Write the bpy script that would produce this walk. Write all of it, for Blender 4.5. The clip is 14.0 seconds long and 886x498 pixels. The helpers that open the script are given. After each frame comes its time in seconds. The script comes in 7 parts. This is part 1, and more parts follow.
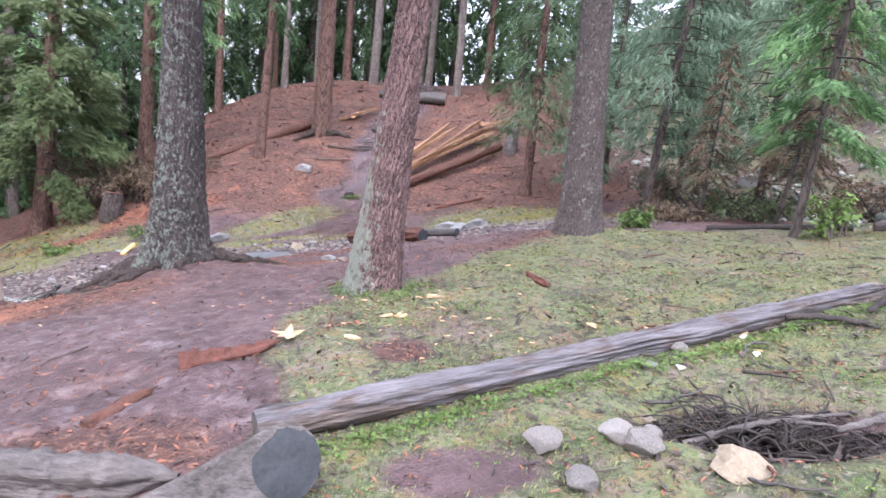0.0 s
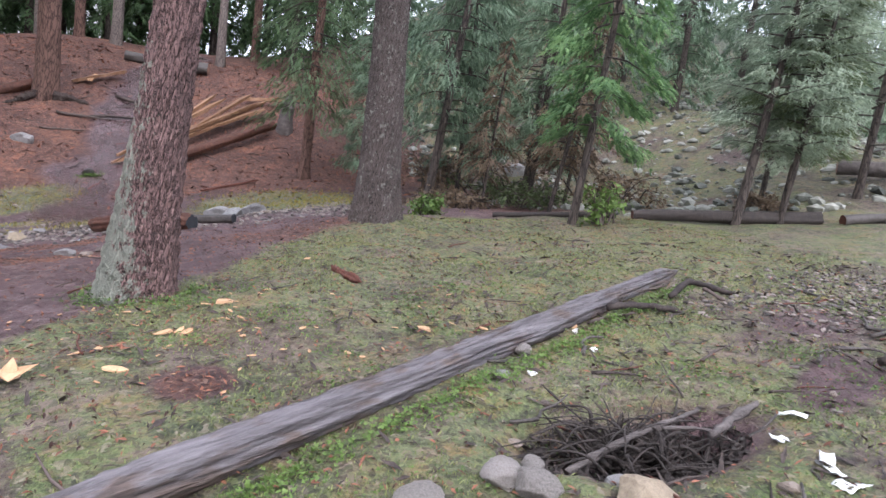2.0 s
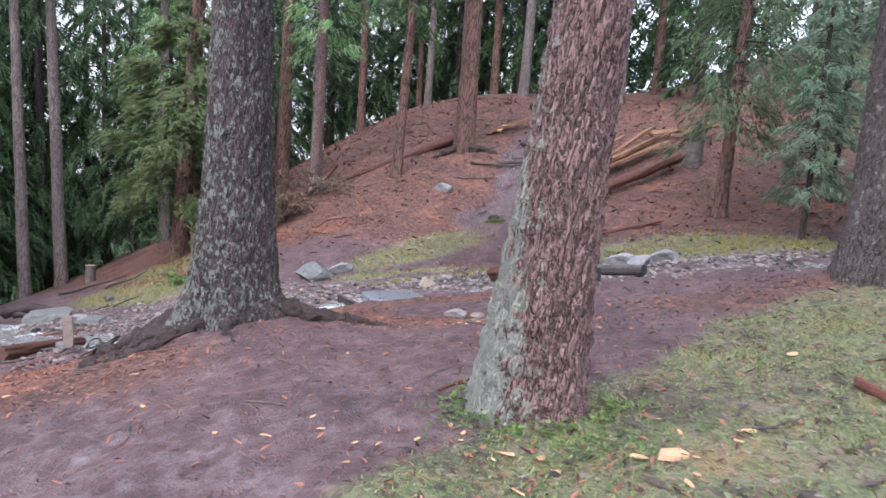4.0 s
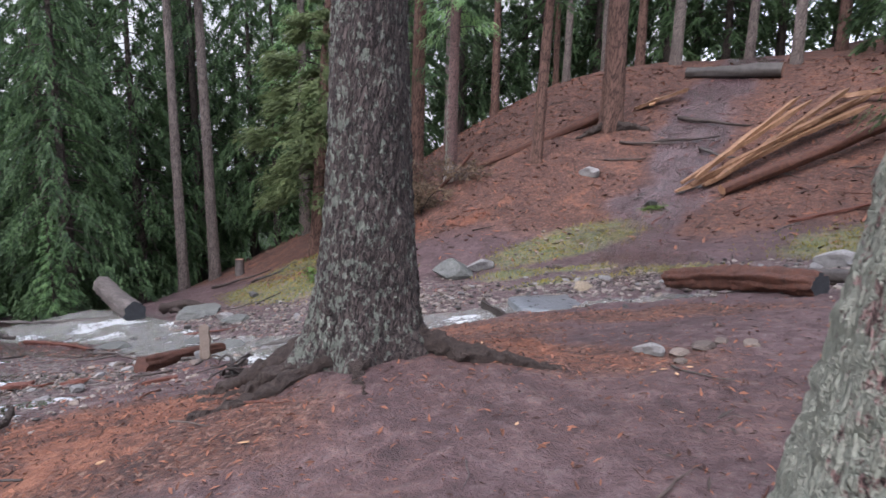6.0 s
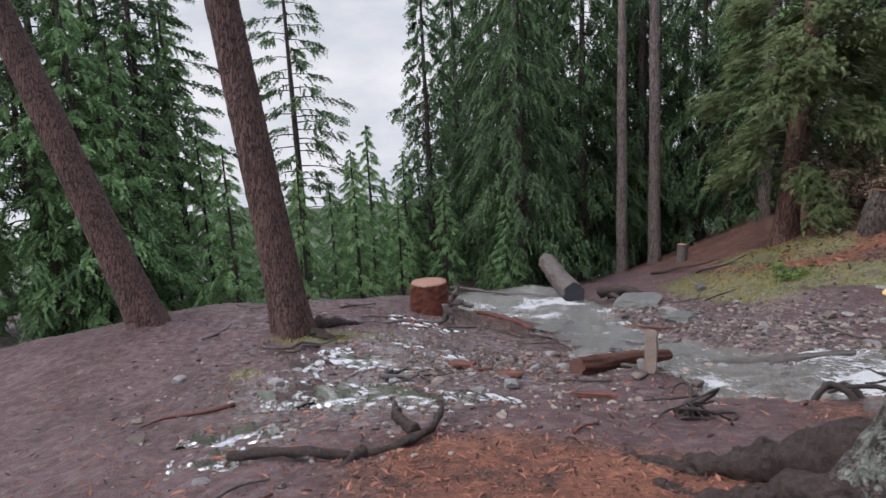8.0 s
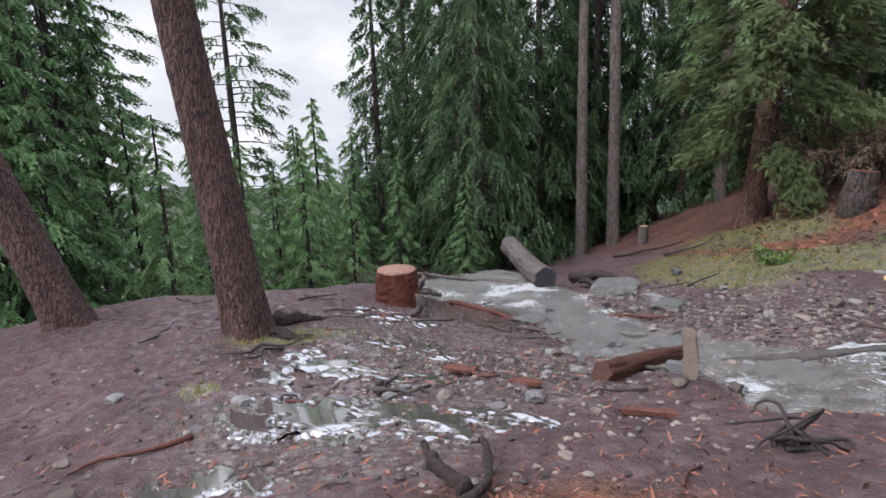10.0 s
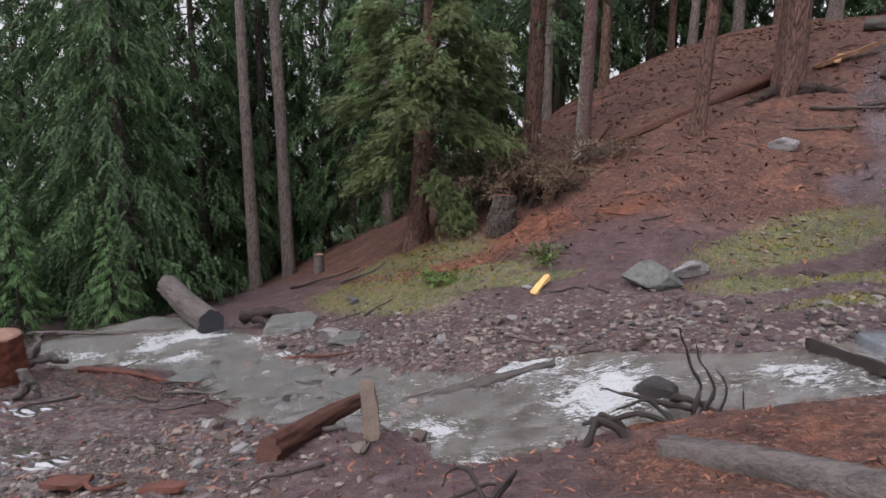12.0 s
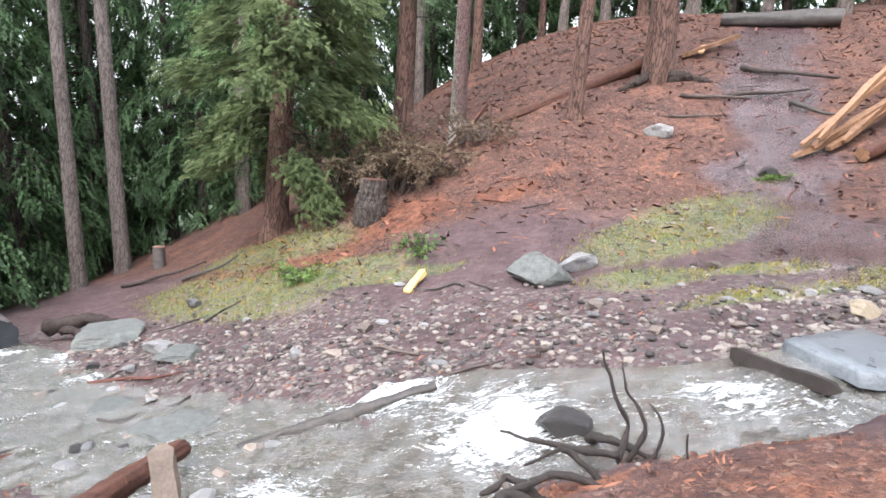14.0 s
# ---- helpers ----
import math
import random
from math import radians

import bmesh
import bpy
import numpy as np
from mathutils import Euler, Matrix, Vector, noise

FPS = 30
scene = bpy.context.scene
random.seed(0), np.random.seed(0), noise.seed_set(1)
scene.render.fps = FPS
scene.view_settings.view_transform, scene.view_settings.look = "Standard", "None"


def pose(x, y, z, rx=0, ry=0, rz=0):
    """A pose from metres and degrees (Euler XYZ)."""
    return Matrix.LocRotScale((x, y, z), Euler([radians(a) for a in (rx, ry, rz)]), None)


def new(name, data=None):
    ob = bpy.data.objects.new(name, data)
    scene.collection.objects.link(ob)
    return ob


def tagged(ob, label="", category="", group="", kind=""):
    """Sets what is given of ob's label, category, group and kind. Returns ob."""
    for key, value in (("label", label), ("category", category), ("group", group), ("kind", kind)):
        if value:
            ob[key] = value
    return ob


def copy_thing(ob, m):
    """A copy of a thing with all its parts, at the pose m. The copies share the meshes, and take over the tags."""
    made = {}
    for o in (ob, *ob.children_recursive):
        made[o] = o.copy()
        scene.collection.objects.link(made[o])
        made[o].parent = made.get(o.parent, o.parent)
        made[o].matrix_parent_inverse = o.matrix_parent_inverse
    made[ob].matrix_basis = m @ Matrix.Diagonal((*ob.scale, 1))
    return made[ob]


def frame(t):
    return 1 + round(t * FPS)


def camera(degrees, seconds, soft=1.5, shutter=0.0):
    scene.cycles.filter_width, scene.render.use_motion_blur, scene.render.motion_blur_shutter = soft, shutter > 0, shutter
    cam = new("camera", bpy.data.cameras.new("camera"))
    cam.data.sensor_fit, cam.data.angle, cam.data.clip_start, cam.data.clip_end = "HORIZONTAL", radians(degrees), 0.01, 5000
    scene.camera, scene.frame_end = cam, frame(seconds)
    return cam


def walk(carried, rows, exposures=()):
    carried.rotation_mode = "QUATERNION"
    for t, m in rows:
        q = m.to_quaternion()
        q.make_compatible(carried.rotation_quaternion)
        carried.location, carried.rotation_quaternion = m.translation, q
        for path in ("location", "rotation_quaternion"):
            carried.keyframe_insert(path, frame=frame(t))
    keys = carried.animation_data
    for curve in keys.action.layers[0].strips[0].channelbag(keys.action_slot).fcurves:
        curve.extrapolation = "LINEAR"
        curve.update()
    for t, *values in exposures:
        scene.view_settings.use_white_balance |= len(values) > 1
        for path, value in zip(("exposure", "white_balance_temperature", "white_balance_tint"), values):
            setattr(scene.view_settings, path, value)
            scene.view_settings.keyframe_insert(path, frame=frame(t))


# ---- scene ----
cam = camera(72.4, 14.0, soft=1.5, shutter=0.2)
ROWS = [
    (0, 0, 0, 1.45, 1.69, -8.98, 5.11),
    (0.5, -0.122, 0.296, 1.42, -5.3, -9.16, 6.35),
    (1, -0.127, 0.598, 1.443, -13.71, -8.01, 6.82),
    (1.5, -0.195, 0.723, 1.42, -19.77, -8.19, 7.1),
    (2, -0.286, 0.921, 1.341, -20.36, -7.97, 7.63),
    (2.5, -0.278, 1.503, 1.207, -14.07, -7.38, 7.35),
    (3, -0.364, 2.203, 1.117, -4.47, -8.45, 5.98),
    (3.5, -0.421, 2.84, 1.15, 9.1, -7.74, 4.8),
    (4, -0.545, 3.246, 1.178, 15.77, -7.84, 3.73),
    (4.2, -0.664, 3.4, 1.152, 16.56, -7.25, 3.76),
    (6.3, -1.417, 4.642, 1.213, 32.96, -11.19, 1.19),
    (6.5, -1.518, 4.821, 1.176, 36.84, -11.83, 1.54),
    (7, -1.894, 5.155, 1.112, 46.5, -12.13, -0.92),
    (7.5, -2.415, 5.429, 1.052, 63.36, -11.2, -3.11),
    (7.7, -2.608, 5.483, 1.011, 68.38, -11.06, -2.98),
    (9.8, -4.089, 5.28, 0.86, 63.09, -12.28, -1.8),
    (10, -4.227, 5.316, 0.823, 62.13, -13.08, -1.93),
    (10.5, -4.568, 5.499, 0.729, 64.34, -12.69, -1.4),
    (11, -4.825, 5.67, 0.715, 52.74, -11.95, -0.86),
    (11.5, -4.873, 5.936, 0.718, 36.84, -11.54, 0.14),
    (12, -4.956, 6.284, 0.688, 31.98, -10.88, 0.48),
    (12.5, -5.147, 6.565, 0.656, 29.46, -11.14, 0.31),
    (13, -5.202, 6.906, 0.649, 24.58, -10.45, 0.25),
    (13.5, -5.278, 7.243, 0.591, 21.87, -12.27, 0.6),
    (14, -5.55, 7.601, 0.467, 19.65, -11.71, 2.39),
]
walk(cam, [(t, pose(x, y, z, 90 + pitch, 0, yaw) @ pose(0, 0, 0, 0, 0, roll)) for t, x, y, z, yaw, pitch, roll in ROWS],
     [(0, 1.9, 6000, 17), (0.6, 1.46, 6000, 17), (1, 1.26, 6100, 17), (2, 1.27, 6200, 15), (2.5, 1.2, 6150, 14), (3, 1.45, 6100, 14), (3.5, 1.78, 6000, 16), (4, 1.52, 6000, 17), (6.5, 1.02, 6350, 15), (7.5, 0.74, 6450, 14),
      (10, 0.95, 6400, 14), (11.5, 0.95, 6450, 14), (12, 0.72, 6650, 16), (12.5, 0.72, 6650, 16), (13, 1.05, 6700, 16), (13.5, 1.76, 6500, 12), (14, 2.04, 6450, 9)])

# ---- world ----
world = bpy.data.worlds.new("overcast_sky")
scene.world = world
world.use_nodes = True
wn, wl = world.node_tree.nodes, world.node_tree.links
sky = wn.new("ShaderNodeTexSky")
sky.sky_type, sky.sun_disc = "NISHITA", False
sky.sun_elevation, sky.sun_rotation = radians(50), radians(200)
sky.air_density, sky.dust_density = 1.0, 6.0
cloud = wn.new("ShaderNodeHueSaturation")
cloud.inputs["Saturation"].default_value = 0.22
wl.new(sky.outputs[0], cloud.inputs["Color"])
veil = wn.new("ShaderNodeMix")
veil.data_type = "RGBA"
veil.inputs["Factor"].default_value = 0.6
veil.inputs["B"].default_value = (5.5, 6.1, 7.2, 1.0)
wl.new(cloud.outputs[0], veil.inputs["A"])
wl.new(veil.outputs["Result"], wn["Background"].inputs["Color"])
wn["Background"].inputs["Strength"].default_value = 0.198

sun = bpy.data.lights.new("sun", "SUN")
sun.energy, sun.angle, sun.color = 0.5, radians(40), (1.0, 0.98, 0.95)
sun_ob = new("sun", sun)
sun_ob.matrix_world = pose(0, 0, 30, 40, 0, 20)

# ---- materials ----


def material(name, rough=0.8, metal=0.0):
    m = bpy.data.materials.new(name)
    m.use_nodes = True
    b = m.node_tree.nodes["Principled BSDF"]
    b.inputs["Roughness"].default_value, b.inputs["Metallic"].default_value = rough, metal
    return m, m.node_tree.nodes, m.node_tree.links, b


def noise_node(n, l, coord, scale, detail=4.0, rough=0.6):
    t = n.new("ShaderNodeTexNoise")
    t.inputs["Scale"].default_value, t.inputs["Detail"].default_value, t.inputs["Roughness"].default_value = scale, detail, rough
    l.new(coord, t.inputs["Vector"])
    return t.outputs["Fac"]


def ramp(n, l, fac, *stops):
    r = n.new("ShaderNodeValToRGB")
    e = r.color_ramp.elements
    while len(e) < len(stops):
        e.new(0.5)
    for el, (p, c) in zip(e, stops):
        el.position, el.color = p, (*c, 1.0) if isinstance(c, tuple) else (c, c, c, 1.0)
    l.new(fac, r.inputs["Fac"])
    return r.outputs["Color"]


def mixed(n, l, fac, a, b, mode="MIX"):
    x = n.new("ShaderNodeMix")
    x.data_type, x.blend_type = "RGBA", mode
    for sock, v in ((x.inputs["Factor"], fac), (x.inputs["A"], a), (x.inputs["B"], b)):
        if isinstance(v, (int, float)):
            sock.default_value = v if sock.type == "VALUE" else (v, v, v, 1.0)
        elif isinstance(v, tuple):
            sock.default_value = (*v, 1.0)
        else:
            l.new(v, sock)
    return x.outputs["Result"]


def maths(n, l, op, a, b=0.0, c=0.0, clamp=False):
    x = n.new("ShaderNodeMath")
    x.operation, x.use_clamp = op, clamp
    for sock, v in zip(x.inputs, (a, b, c)):
        if isinstance(v, (int, float)):
            sock.default_value = v
        else:
            l.new(v, sock)
    return x.outputs[0]


def bump(n, l, b, height, strength=0.5, dist=0.02):
    x = n.new("ShaderNodeBump")
    x.inputs["Strength"].default_value, x.inputs["Distance"].default_value = strength, dist
    l.new(height, x.inputs["Height"])
    l.new(x.outputs[0], b.inputs["Normal"])


def coords(n, l, stretch=(1, 1, 1), space="Object", turn=0.0):
    c, m = n.new("ShaderNodeTexCoord"), n.new("ShaderNodeMapping")
    m.inputs["Scale"].default_value, m.vector_type = stretch, "POINT"
    if turn:
        t = n.new("ShaderNodeMapping")
        t.inputs["Rotation"].default_value = (0, 0, radians(-turn))
        l.new(c.outputs[space], t.inputs["Vector"])
        l.new(t.outputs[0], m.inputs["Vector"])
        return m.outputs[0]
    l.new(c.outputs[space], m.inputs["Vector"])
    return m.outputs[0]


def plain(name, dark, light, scale=8.0, rough=0.8, stretch=(1, 1, 1), relief=0.4, dist=0.01, vary=0.0, island=False, spec=0.3, turn=0.0):
    """A surface between two colours, with coarse and fine mottling; vary: how far single things or pieces differ."""
    m, n, l, b = material(name, rough)
    v = coords(n, l, stretch, turn=turn)
    big, fine = noise_node(n, l, v, scale, 5), noise_node(n, l, v, scale * 6, 4)
    f = maths(n, l, "MULTIPLY_ADD", fine, 0.5, maths(n, l, "MULTIPLY", big, 0.6))
    if vary:
        src = n.new("ShaderNodeNewGeometry").outputs["Random Per Island"] if island else n.new("ShaderNodeObjectInfo").outputs["Random"]
        f = maths(n, l, "MULTIPLY_ADD", src, vary, maths(n, l, "SUBTRACT", f, vary * 0.5))
    l.new(ramp(n, l, f, (0.3, dark), (0.75, light)), b.inputs["Base Color"])
    l.new(ramp(n, l, big, (0.3, rough), (0.8, min(1.0, rough + 0.15))), b.inputs["Roughness"])
    b.inputs["Specular IOR Level"].default_value = spec
    if relief:
        bump(n, l, b, f, relief, dist)
    return m


def bark_material(name, dark, light, lichen, amount, side=0.0, fade=0.0, plate=14.0, rough=0.85):
    """Scaly bark with cracks; lichen grows by patches, more on one side (side) and less with height (fade)."""
    m, n, l, b = material(name, rough)
    v, o = coords(n, l, (1, 1, 0.22)), coords(n, l)
    vor = n.new("ShaderNodeTexVoronoi")
    vor.feature, vor.inputs["Scale"].default_value = "DISTANCE_TO_EDGE", plate
    wob = noise_node(n, l, v, plate * 0.7, 3)
    warp = n.new("ShaderNodeVectorMath")
    warp.operation = "MULTIPLY_ADD"
    l.new(v, warp.inputs[0])
    warp.inputs[1].default_value = (1, 1, 1)
    comb = n.new("ShaderNodeCombineXYZ")
    off = maths(n, l, "MULTIPLY", wob, 0.2)
    for k in range(3):
        l.new(off, comb.inputs[k])
    l.new(comb.outputs[0], warp.inputs[2])
    l.new(warp.outputs[0], vor.inputs["Vector"])
    fine = noise_node(n, l, o, 60, 4)
    plates = maths(n, l, "MULTIPLY_ADD", fine, 0.45, ramp(n, l, vor.outputs["Distance"], (0.0, 0.04), (0.07, 0.34), (0.2, 0.64), (0.5, 0.46)))
    tone = noise_node(n, l, o, 2.5, 3)
    base = ramp(n, l, maths(n, l, "MULTIPLY_ADD", tone, 0.3, maths(n, l, "MULTIPLY", plates, 0.75)), (0.35, dark), (0.8, light))
    sep = n.new("ShaderNodeSeparateXYZ")
    l.new(o, sep.inputs[0])
    patch = noise_node(n, l, o, 9.0, 5, 0.7)
    spot = noise_node(n, l, coords(n, l, (1, 1, 0.6)), 25.0, 4, 0.7)
    grow = maths(n, l, "MULTIPLY_ADD", spot, 0.85, maths(n, l, "MULTIPLY", patch, 0.45))
    grow = maths(n, l, "MULTIPLY_ADD", sep.outputs["X"], -side, grow)
    grow = maths(n, l, "MULTIPLY_ADD", sep.outputs["Z"], -fade, maths(n, l, "ADD", grow, amount))
    cover = maths(n, l, "MULTIPLY", ramp(n, l, grow, (0.64, 0.0), (0.71, 1.0)), 0.85)
    l.new(mixed(n, l, cover, base, mixed(n, l, fine, tuple(c * 0.6 for c in lichen), lichen)), b.inputs["Base Color"])
    b.inputs["Specular IOR Level"].default_value = 0.35
    bump(n, l, b, plates, 1.0, 0.03)
    return m


def leaf_material(name, dark, light, rough=0.6, thin=0.42):
    m, n, l, b = material(name, rough)
    geo, inf = n.new("ShaderNodeNewGeometry"), n.new("ShaderNodeObjectInfo")
    v = coords(n, l)
    f = maths(n, l, "MULTIPLY_ADD", geo.outputs["Random Per Island"], 0.5, maths(n, l, "MULTIPLY", noise_node(n, l, v, 0.7, 3), 0.7))
    f = maths(n, l, "MULTIPLY_ADD", inf.outputs["Random"], 0.2, maths(n, l, "SUBTRACT", f, 0.1))
    l.new(ramp(n, l, f, (0.2, dark), (0.85, light)), b.inputs["Base Color"])
    b.inputs["Specular IOR Level"].default_value = 0.3
    tr = n.new("ShaderNodeBsdfTranslucent")
    l.new(ramp(n, l, f, (0.2, dark), (0.85, light)), tr.inputs["Color"])
    mx = n.new("ShaderNodeMixShader")
    mx.inputs[0].default_value = thin
    l.new(b.outputs[0], mx.inputs[1])
    l.new(tr.outputs[0], mx.inputs[2])
    l.new(mx.outputs[0], n["Material Output"].inputs["Surface"])
    return m


def ground_material():
    """Soil, needles, moss and gravel by the sheet's cover attributes, wet where water stands."""
    m, n, l, b = material("forest_floor", 0.8)
    v = coords(n, l)
    a = n.new("ShaderNodeAttribute")
    a.attribute_name = "cover"
    sep = n.new("ShaderNodeSeparateColor")
    l.new(a.outputs["Color"], sep.inputs[0])
    wet = n.new("ShaderNodeAttribute")
    wet.attribute_name = "wet"
    n1, n2, n3, n4 = (noise_node(n, l, v, s, d, 0.65) for s, d in ((1.3, 5), (7.0, 5), (38.0, 4), (130.0, 3)))
    grit = maths(n, l, "MULTIPLY_ADD", n4, 0.4, maths(n, l, "MULTIPLY", n3, 0.6))
    mott = maths(n, l, "MULTIPLY_ADD", n1, 0.3, maths(n, l, "MULTIPLY_ADD", n2, 0.35, maths(n, l, "MULTIPLY", grit, 0.4)))
    warp = n.new("ShaderNodeVectorMath")
    warp.operation = "MULTIPLY_ADD"
    wob = n.new("ShaderNodeTexNoise")
    wob.inputs["Scale"].default_value = 16.0
    l.new(v, wob.inputs["Vector"])
    l.new(wob.outputs["Color"], warp.inputs[0])
    warp.inputs[1].default_value = (0.09, 0.09, 0.09)
    l.new(v, warp.inputs[2])

    def crumbs(scale):
        """Random values per small crumb of litter, and the crumb's dome."""
        c = n.new("ShaderNodeTexVoronoi")
        c.inputs["Scale"].default_value = scale
        l.new(warp.outputs[0], c.inputs["Vector"])
        q = n.new("ShaderNodeSeparateColor")
        l.new(c.outputs["Color"], q.inputs[0])
        return q.outputs[0], q.outputs[1], c.outputs["Distance"]
    bit_a, bit_b, dome = crumbs(34.0)
    bit_c, bit_d, dome2 = crumbs(75.0)
    soil = ramp(n, l, mott, (0.4, (0.035, 0.019, 0.0195)), (0.52, (0.088, 0.05, 0.0515)), (0.66, (0.17, 0.108, 0.11)))
    crumb = ramp(n, l, bit_c, (0.0, (0.018, 0.009, 0.009)), (0.4, (0.08, 0.038, 0.036)), (0.75, (0.15, 0.075, 0.06)), (1.0, (0.24, 0.17, 0.15)))
    soil = mixed(n, l, maths(n, l, "MULTIPLY", ramp(n, l, maths(n, l, "MULTIPLY_ADD", n2, 1.2, bit_d), (1.05, 0.0), (1.3, 1.0)), 0.6), soil, crumb)
    need = ramp(n, l, mott, (0.42, (0.026, 0.0105, 0.009)), (0.52, (0.1, 0.04, 0.0275)), (0.62, (0.215, 0.105, 0.07)))
    chaff = ramp(n, l, bit_a, (0.0, (0.012, 0.006, 0.0055)), (0.35, (0.06, 0.024, 0.018)), (0.7, (0.15, 0.06, 0.038)), (1.0, (0.27, 0.17, 0.125)))
    need = mixed(n, l, maths(n, l, "MULTIPLY", ramp(n, l, maths(n, l, "MULTIPLY_ADD", n2, 1.0, bit_b), (0.9, 0.0), (1.15, 1.0)), 0.65), need, chaff)
    fresh = ramp(n, l, mott, (0.42, (0.034, 0.012, 0.008)), (0.52, (0.138, 0.046, 0.0245)), (0.62, (0.265, 0.107, 0.061)))
    need = mixed(n, l, ramp(n, l, maths(n, l, "MULTIPLY_ADD", maths(n, l, "MULTIPLY_ADD", n2, 0.5, maths(n, l, "SUBTRACT", n1, 0.75)), 1.2, sep.outputs[1]), (0.78, 0.0), (1.12, 1.0)), need, fresh)
    moss = ramp(n, l, mott, (0.41, (0.02, 0.023, 0.013)), (0.48, (0.076, 0.086, 0.042)), (0.54, (0.17, 0.178, 0.09)), (0.57, (0.125, 0.09, 0.066)), (0.64, (0.26, 0.215, 0.17)))
    lush = ramp(n, l, mott, (0.41, (0.022, 0.028, 0.014)), (0.49, (0.075, 0.105, 0.034)), (0.56, (0.17, 0.2, 0.075)), (0.6, (0.15, 0.115, 0.07)), (0.66, (0.25, 0.22, 0.15)))
    rusty = ramp(n, l, mott, (0.41, (0.035, 0.024, 0.012)), (0.5, (0.15, 0.1, 0.038)), (0.58, (0.25, 0.17, 0.062)), (0.66, (0.22, 0.14, 0.09)))
    worn = ramp(n, l, mott, (0.41, (0.026, 0.016, 0.015)), (0.5, (0.095, 0.064, 0.056)), (0.6, (0.2, 0.15, 0.13)))
    m1, m2, m3 = (noise_node(n, l, coords(n, l, k), s_, 4, 0.6) for k, s_ in (((1, 1, 1), 2.1), ((1.0, 1.3, 1), 1.5), ((1.3, 1, 1), 2.7)))
    moss = mixed(n, l, ramp(n, l, maths(n, l, "MULTIPLY_ADD", n2, 0.6, maths(n, l, "MULTIPLY", m1, 0.5)), (0.5, 0.0), (0.6, 0.9)), moss, lush)
    moss = mixed(n, l, ramp(n, l, maths(n, l, "MULTIPLY_ADD", n2, 0.35, maths(n, l, "MULTIPLY", m3, 0.65)), (0.5, 0.0), (0.6, 0.8)), moss, rusty)
    moss = mixed(n, l, ramp(n, l, maths(n, l, "MULTIPLY_ADD", n2, 0.45, maths(n, l, "MULTIPLY", m2, 0.55)), (0.485, 0.0), (0.59, 0.85)), moss, worn)
    turf = ramp(n, l, bit_a, (0.0, (0.014, 0.012, 0.009)), (0.25, (0.07, 0.045, 0.036)), (0.45, (0.05, 0.065, 0.025)), (0.65, (0.15, 0.165, 0.065)), (0.85, (0.14, 0.095, 0.07)), (1.0, (0.32, 0.27, 0.21)))
    moss = mixed(n, l, maths(n, l, "MULTIPLY", ramp(n, l, bit_b, (0.45, 0.0), (0.6, 1.0)), 0.6), moss, turf)
    cell = n.new("ShaderNodeTexVoronoi")
    cell.inputs["Scale"].default_value = 13.0
    l.new(v, cell.inputs["Vector"])
    hue = n.new("ShaderNodeSeparateColor")
    l.new(cell.outputs["Color"], hue.inputs[0])
    stone = ramp(n, l, hue.outputs[0], (0.0, (0.045, 0.036, 0.036)), (0.5, (0.14, 0.115, 0.11)), (1.0, (0.24, 0.2, 0.178)))
    stone = mixed(n, l, ramp(n, l, cell.outputs["Distance"], (0.35, 0.0), (0.6, 1.0)), stone, soil)

    def edge(cov, soft=0.16):
        f = maths(n, l, "MULTIPLY_ADD", maths(n, l, "SUBTRACT", mott, 0.5), 1.5, cov)
        return ramp(n, l, f, (0.5 - soft, 0.0), (0.5 + soft, 1.0))
    col = mixed(n, l, edge(sep.outputs[1], 0.25), soil, need)
    col = mixed(n, l, edge(sep.outputs[2], 0.2), col, stone)
    col = mixed(n, l, edge(sep.outputs[0], 0.2), col, moss)
    w = ramp(n, l, maths(n, l, "MULTIPLY_ADD", maths(n, l, "SUBTRACT", n2, 0.5), 1.6, wet.outputs["Fac"]), (0.35, 0.0), (0.75, 1.0))
    col = mixed(n, l, maths(n, l, "MULTIPLY", w, 0.35), col, mixed(n, l, 1.0, col, 0.6, "MULTIPLY"))
    col = mixed(n, l, a.outputs["Alpha"], ramp(n, l, n1, (0.35, (0.02, 0.035, 0.018)), (0.65, (0.06, 0.085, 0.04))), col)
    l.new(col, b.inputs["Base Color"])
    dry = ramp(n, l, grit, (0.3, 0.62), (0.7, 0.9))
    l.new(mixed(n, l, w, dry, ramp(n, l, n3, (0.4, 0.08), (0.62, 0.4))), b.inputs["Roughness"])
    b.inputs["Specular IOR Level"].default_value = 0.45
    l.new(maths(n, l, "MULTIPLY", w, 0.7), b.inputs["Coat Weight"])
    b.inputs["Coat Roughness"].default_value = 0.22
    hgt = maths(n, l, "MULTIPLY_ADD", n2, 1.2, maths(n, l, "MULTIPLY_ADD", dome, -0.55, maths(n, l, "MULTIPLY_ADD", dome2, -0.25, grit)))
    x = n.new("ShaderNodeBump")
    x.inputs["Distance"].default_value = 0.05
    l.new(maths(n, l, "MULTIPLY_ADD", w, -0.5, 0.75), x.inputs["Strength"])
    l.new(hgt, x.inputs["Height"])
    l.new(x.outputs[0], b.inputs["Normal"])
    return m


